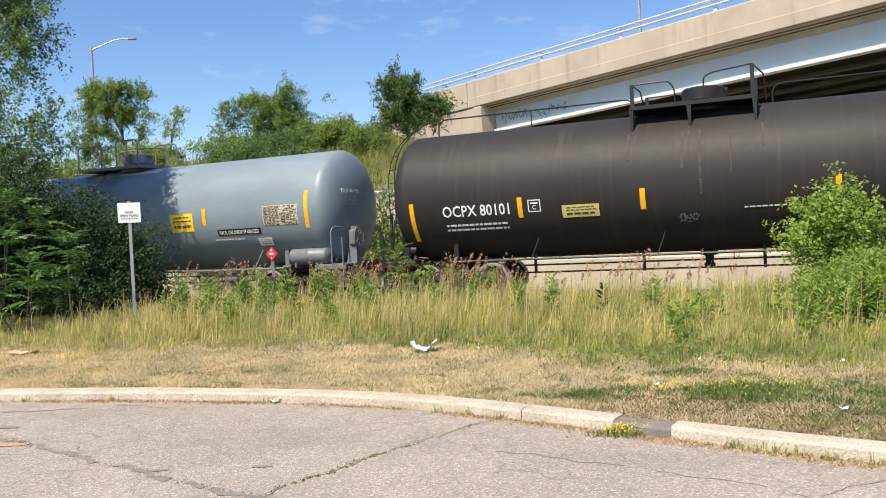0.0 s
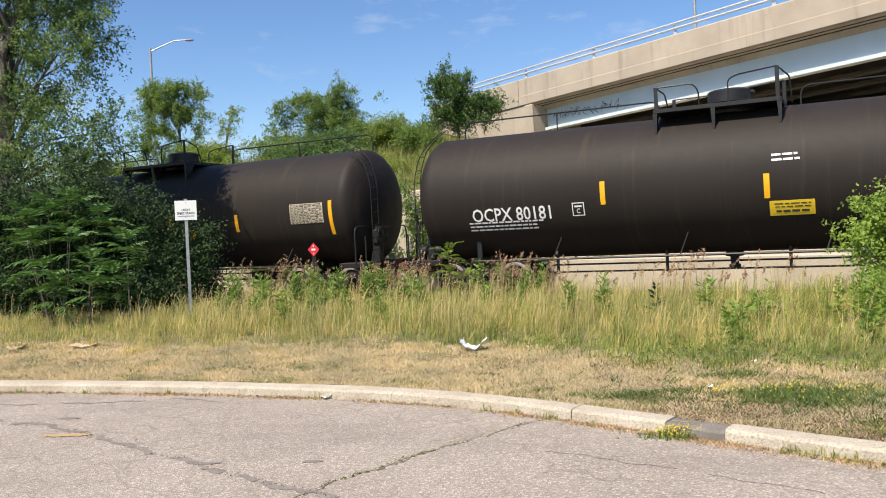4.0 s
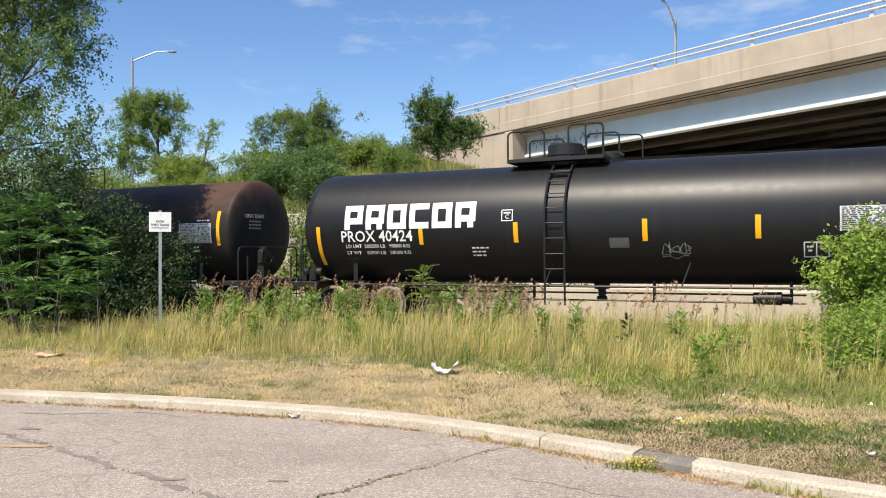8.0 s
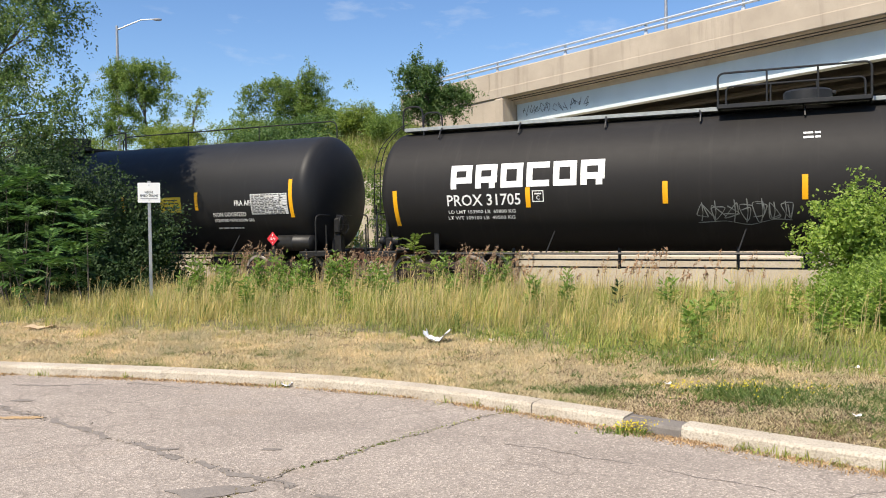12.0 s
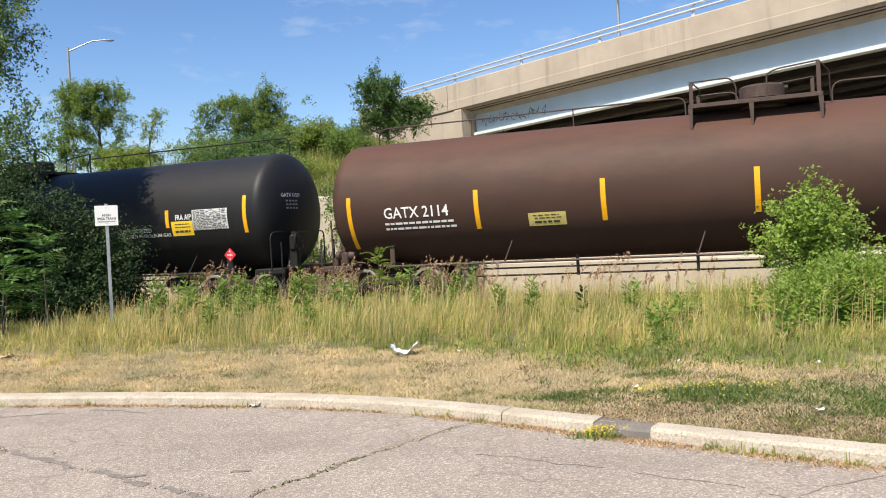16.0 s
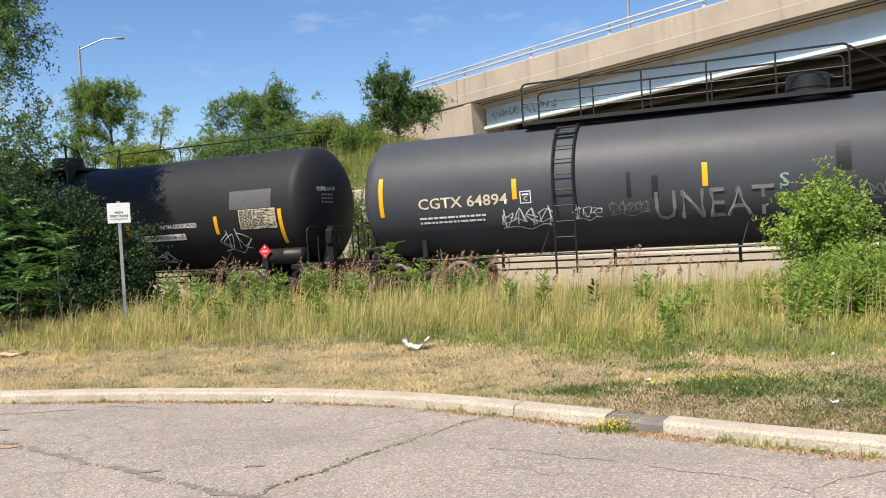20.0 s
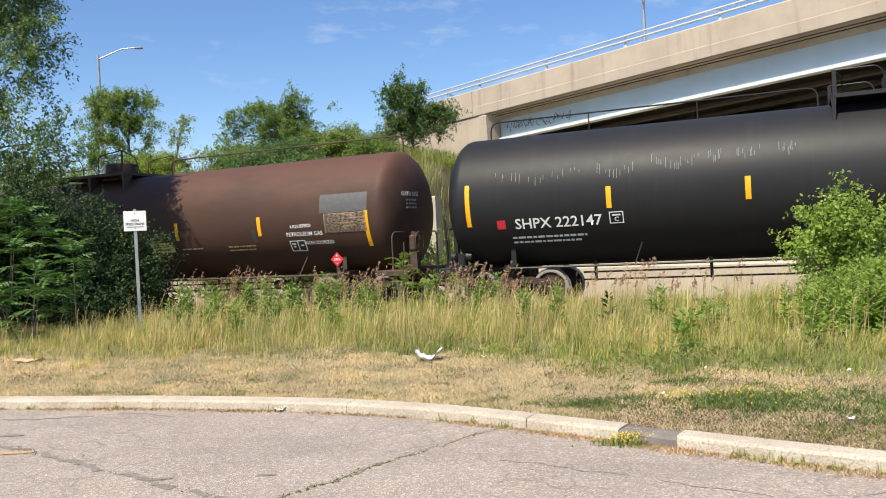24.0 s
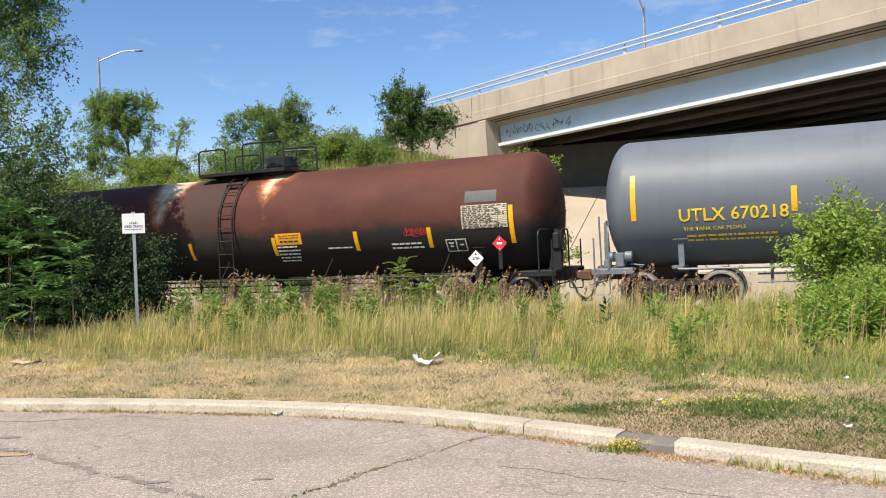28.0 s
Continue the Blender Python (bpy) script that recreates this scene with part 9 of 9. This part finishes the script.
for cx, cy, sx, sy, m, z0 in ((1.40, 6.0, 0.10, 0.04, 300, 0.03), (1.95, 6.85, 0.15, 0.06, 90, 0.16), (2.45, 6.85, 0.10, 0.05, 55, 0.16), (3.0, 6.75, 0.12, 0.09, 45, 0.16), (2.6, 6.5, 0.4, 0.1, 30, 0.16)):
    pts.append(np.stack([RNG.normal(cx, sx, m), RNG.normal(cy, sy, m), z0 + RNG.uniform(0, 0.06, m)], 1))
v, tri = leaf_cloud(np.concatenate(pts), 0.016, 0.3, 0.4)
tagged(new("yellow_flowers", fast_mesh("yellow_flowers", v, tri, MAT["petal"])), "small yellow wild flowers by the kerb", "flowers", kind="stuff")
g = np.stack([RNG.normal(1.42, 0.15, 700), RNG.normal(6.02, 0.06, 700)], 1)
blades("flower_leaves", g, RNG.uniform(0.02, 0.07, 700), 0.012, 1.2, MAT["grass_lush"], "green leaves below the gutter flowers", "leaves", base=np.zeros(700) + 0.01)

# tufts in the gutter and the crack
tx = np.concatenate([RNG.uniform(-6.5, 3.2, 26), [-4.35, -3.35, -2.28, -2.1, -1.75, -1.66, 0.75, 1.95, 2.15], RNG.uniform(1.75, 3.6, 12)])
pts = np.concatenate([np.stack([RNG.normal(q, 0.05, 26), kerb_y(q) - 0.03 + RNG.normal(0, 0.012, 26)], 1) for q in tx] +
                     [np.stack([np.linspace(-0.6, 0.2, 150) + RNG.normal(0, .02, 150), np.interp(np.linspace(-0.6, 0.2, 150), [-0.95, -0.45, 0.2], [5.2, 5.85, 6.5]) + RNG.normal(0, .02, 150)], 1)])
hh = np.concatenate([np.repeat(RNG.choice([0.02, 0.03, 0.05, 0.10], len(tx)), 26) * RNG.uniform(0.5, 1, 26 * len(tx)), RNG.uniform(0.01, 0.03, 150)])
blades("gutter_tufts", pts, hh, RNG.uniform(0.005, 0.012, len(pts)), 0.8, MAT["grass_green"], "small weeds growing in the gutter joint", "weeds", base=np.zeros(len(pts)) + 0.005)


# ---- litter ----
def crumple(name, label, x, y, z, sx, sy, sz, mat, seed, category="litter"):
    """A creased, curled scrap of film or paper with thickness."""
    rng = random.Random(seed)
    n, m = 9, 6
    pts = []
    for lay in (0, 0.002):
        for i in range(n):
            for j in range(m):
                u, v = i / (n - 1) - 0.5, j / (m - 1) - 0.5
                k = random.Random(seed * 100 + i * 10 + j)
                pts.append((u * sx * (1 + 0.15 * k.uniform(-1, 1)), v * sy * (1 + 0.2 * k.uniform(-1, 1)), sz * (1.6 * u * u * 2 + 0.35 * k.uniform(0, 1)) + lay))
    f = []
    for lay in (0, n * m):
        f += [(lay + i * m + j, lay + (i + 1) * m + j, lay + (i + 1) * m + j + 1, lay + i * m + j + 1) for i in range(n - 1) for j in range(m - 1)]
    s = Shape()
    s.add(pts, f)
    me = s.mesh(name, mat)
    ob = new(name, me)
    ob.matrix_basis = pose(x, y, z, 0, 0, rng.uniform(-15, 15))
    return tagged(ob, label, category)


crumple("plastic_bag", "crumpled white plastic bag lying on dry grass", -0.212, 9.40, gz(-0.212, 9.40) + 0.005, 0.29, 0.18, 0.14, MAT["plastic"], 3)
crumple("cardboard_scrap", "flattened pale brown cardboard scrap on dry grass", -5.55, 10.75, gz(-5.55, 10.75) + 0.01, 0.34, 0.2, 0.04, MAT["paper"], 5)
crumple("cardboard_scrap", "flattened pale brown cardboard scrap on dry grass", -6.6, 10.9, gz(-6.6, 10.9) + 0.01, 0.22, 0.15, 0.05, MAT["paper"], 8)
for k, (lx, ly, w) in enumerate(((3.7, 7.5, 0.07), (2.95, 5.95, 0.06), (2.2, 5.45, 0.05), (0.9, 6.42, 0.09), (-1.62, 7.72, 0.11), (0.42, 9.3, 0.06), (1.85, 7.05, 0.06), (2.5, 7.9, 0.05))):
    lz = gz(lx, ly) + 0.02 if ly > kerb_y(lx) + 0.2 else 0.012
    crumple("paper_scrap", "small white paper scrap", lx, ly, lz, w, w * 0.6, w * 0.3, MAT["plastic"], 20 + k)


# ---- sprayed tags on the wall and the girder ----
def flat_tag(parent, x0, x1, z0, z1, y, colour, seed, width=0.022, glyphs=6):
    """A row of looping spray-can strokes on an upright face."""
    rng = random.Random(seed)
    s = Shape()
    cw = (x1 - x0) / glyphs
    for g in range(glyphs):
        knots = [Vector((x0 + cw * (g + rng.uniform(-0.1, 1.1)), z0 + (z1 - z0) * rng.uniform(0.0, 1.0), 0)) for _ in range(7)]
        path = []
        for k in range(1, len(knots) - 2):
            a, b, c, d = knots[k - 1:k + 3]
            path += [0.5 * (2 * b + (c - a) * t + (2 * a - 5 * b + 4 * c - d) * t * t + (3 * b - a - 3 * c + d) * t ** 3) for t in (i / 9 for i in range(9))]
        rows, n = [], len(path)
        for i, q in enumerate(path):
            d = (path[min(i + 1, n - 1)] - path[max(i - 1, 0)]).normalized()
            o = Vector((-d.y, d.x, 0)) * width / 2
            rows += [(q.x - o.x, y - 0.0004 * g, q.y - o.y), (q.x + o.x, y - 0.0004 * g, q.y + o.y)]
        s.add(rows, [(2 * i, 2 * i + 1, 2 * i + 3, 2 * i + 2) for i in range(n - 1)])
    return part("spray_tag", s, MAT[colour], parent, "sprayed tag")


for k, (a, b, z0, z1, col) in enumerate(((-14.4, -11.8, 0.2, 1.6, "ink"), (-14.6, -11.6, 0.1, 1.7, "grey"), (-18.5, -15.5, 0.3, 1.6, "ink"), (-17.5, -15.0, 0.2, 1.5, "teal"), (-24, -21, 0.5, 1.5, "grey"), (-28, -25, 0.3, 1.6, "grey"))):
    flat_tag(wall, a, b, z0, z1, 6.04, col, k, 0.07, 5)
flat_tag(bridge, 4.4, 6.2, 0.40, 0.90, 0.925, "ink", 11, 0.022, 9)
flat_tag(bridge, 6.4, 8.6, 0.32, 0.82, 0.925, "ink", 12, 0.026, 7)


# ---- what moves ----
def along(start, t):
    """How far along the track a car has come at t seconds: the train slows very slightly."""
    w = (t - 14) / 14
    return start + 235.04 * w - 0.191 * w ** 2 + 0.198 * w ** 3 - 0.479 * w ** 4


def motions():
    tilt = -math.degrees(math.atan(SLOPE))
    for c in CARS:
        walk(c.ob, [(t, pose(*track_point(along(c.start, t), 0), 0, tilt, TRACK_TURN)) for t in range(0, 29, 2)])
        # the wheels roll while the car is in or near the view
        seen = [k for k in range(0, 28 * 30 + 1) if -34 < along(c.start, k / 30) < 14]
        first, last = (min(seen), max(seen)) if seen else (0, 0)
        for e in c.wheelsets:
            x, y, z = e.matrix_basis.translation
            rows = []
            for k in sorted({0, *range(first, last + 1), 840}):
                turn = (along(c.start, min(max(k, first), last) / 30) - along(c.start, first / 30)) / 0.457
                rows.append((k / 30, pose(x, y, z, 0, math.degrees(turn) % 360, 0)))
            walk(e, rows)


motions()
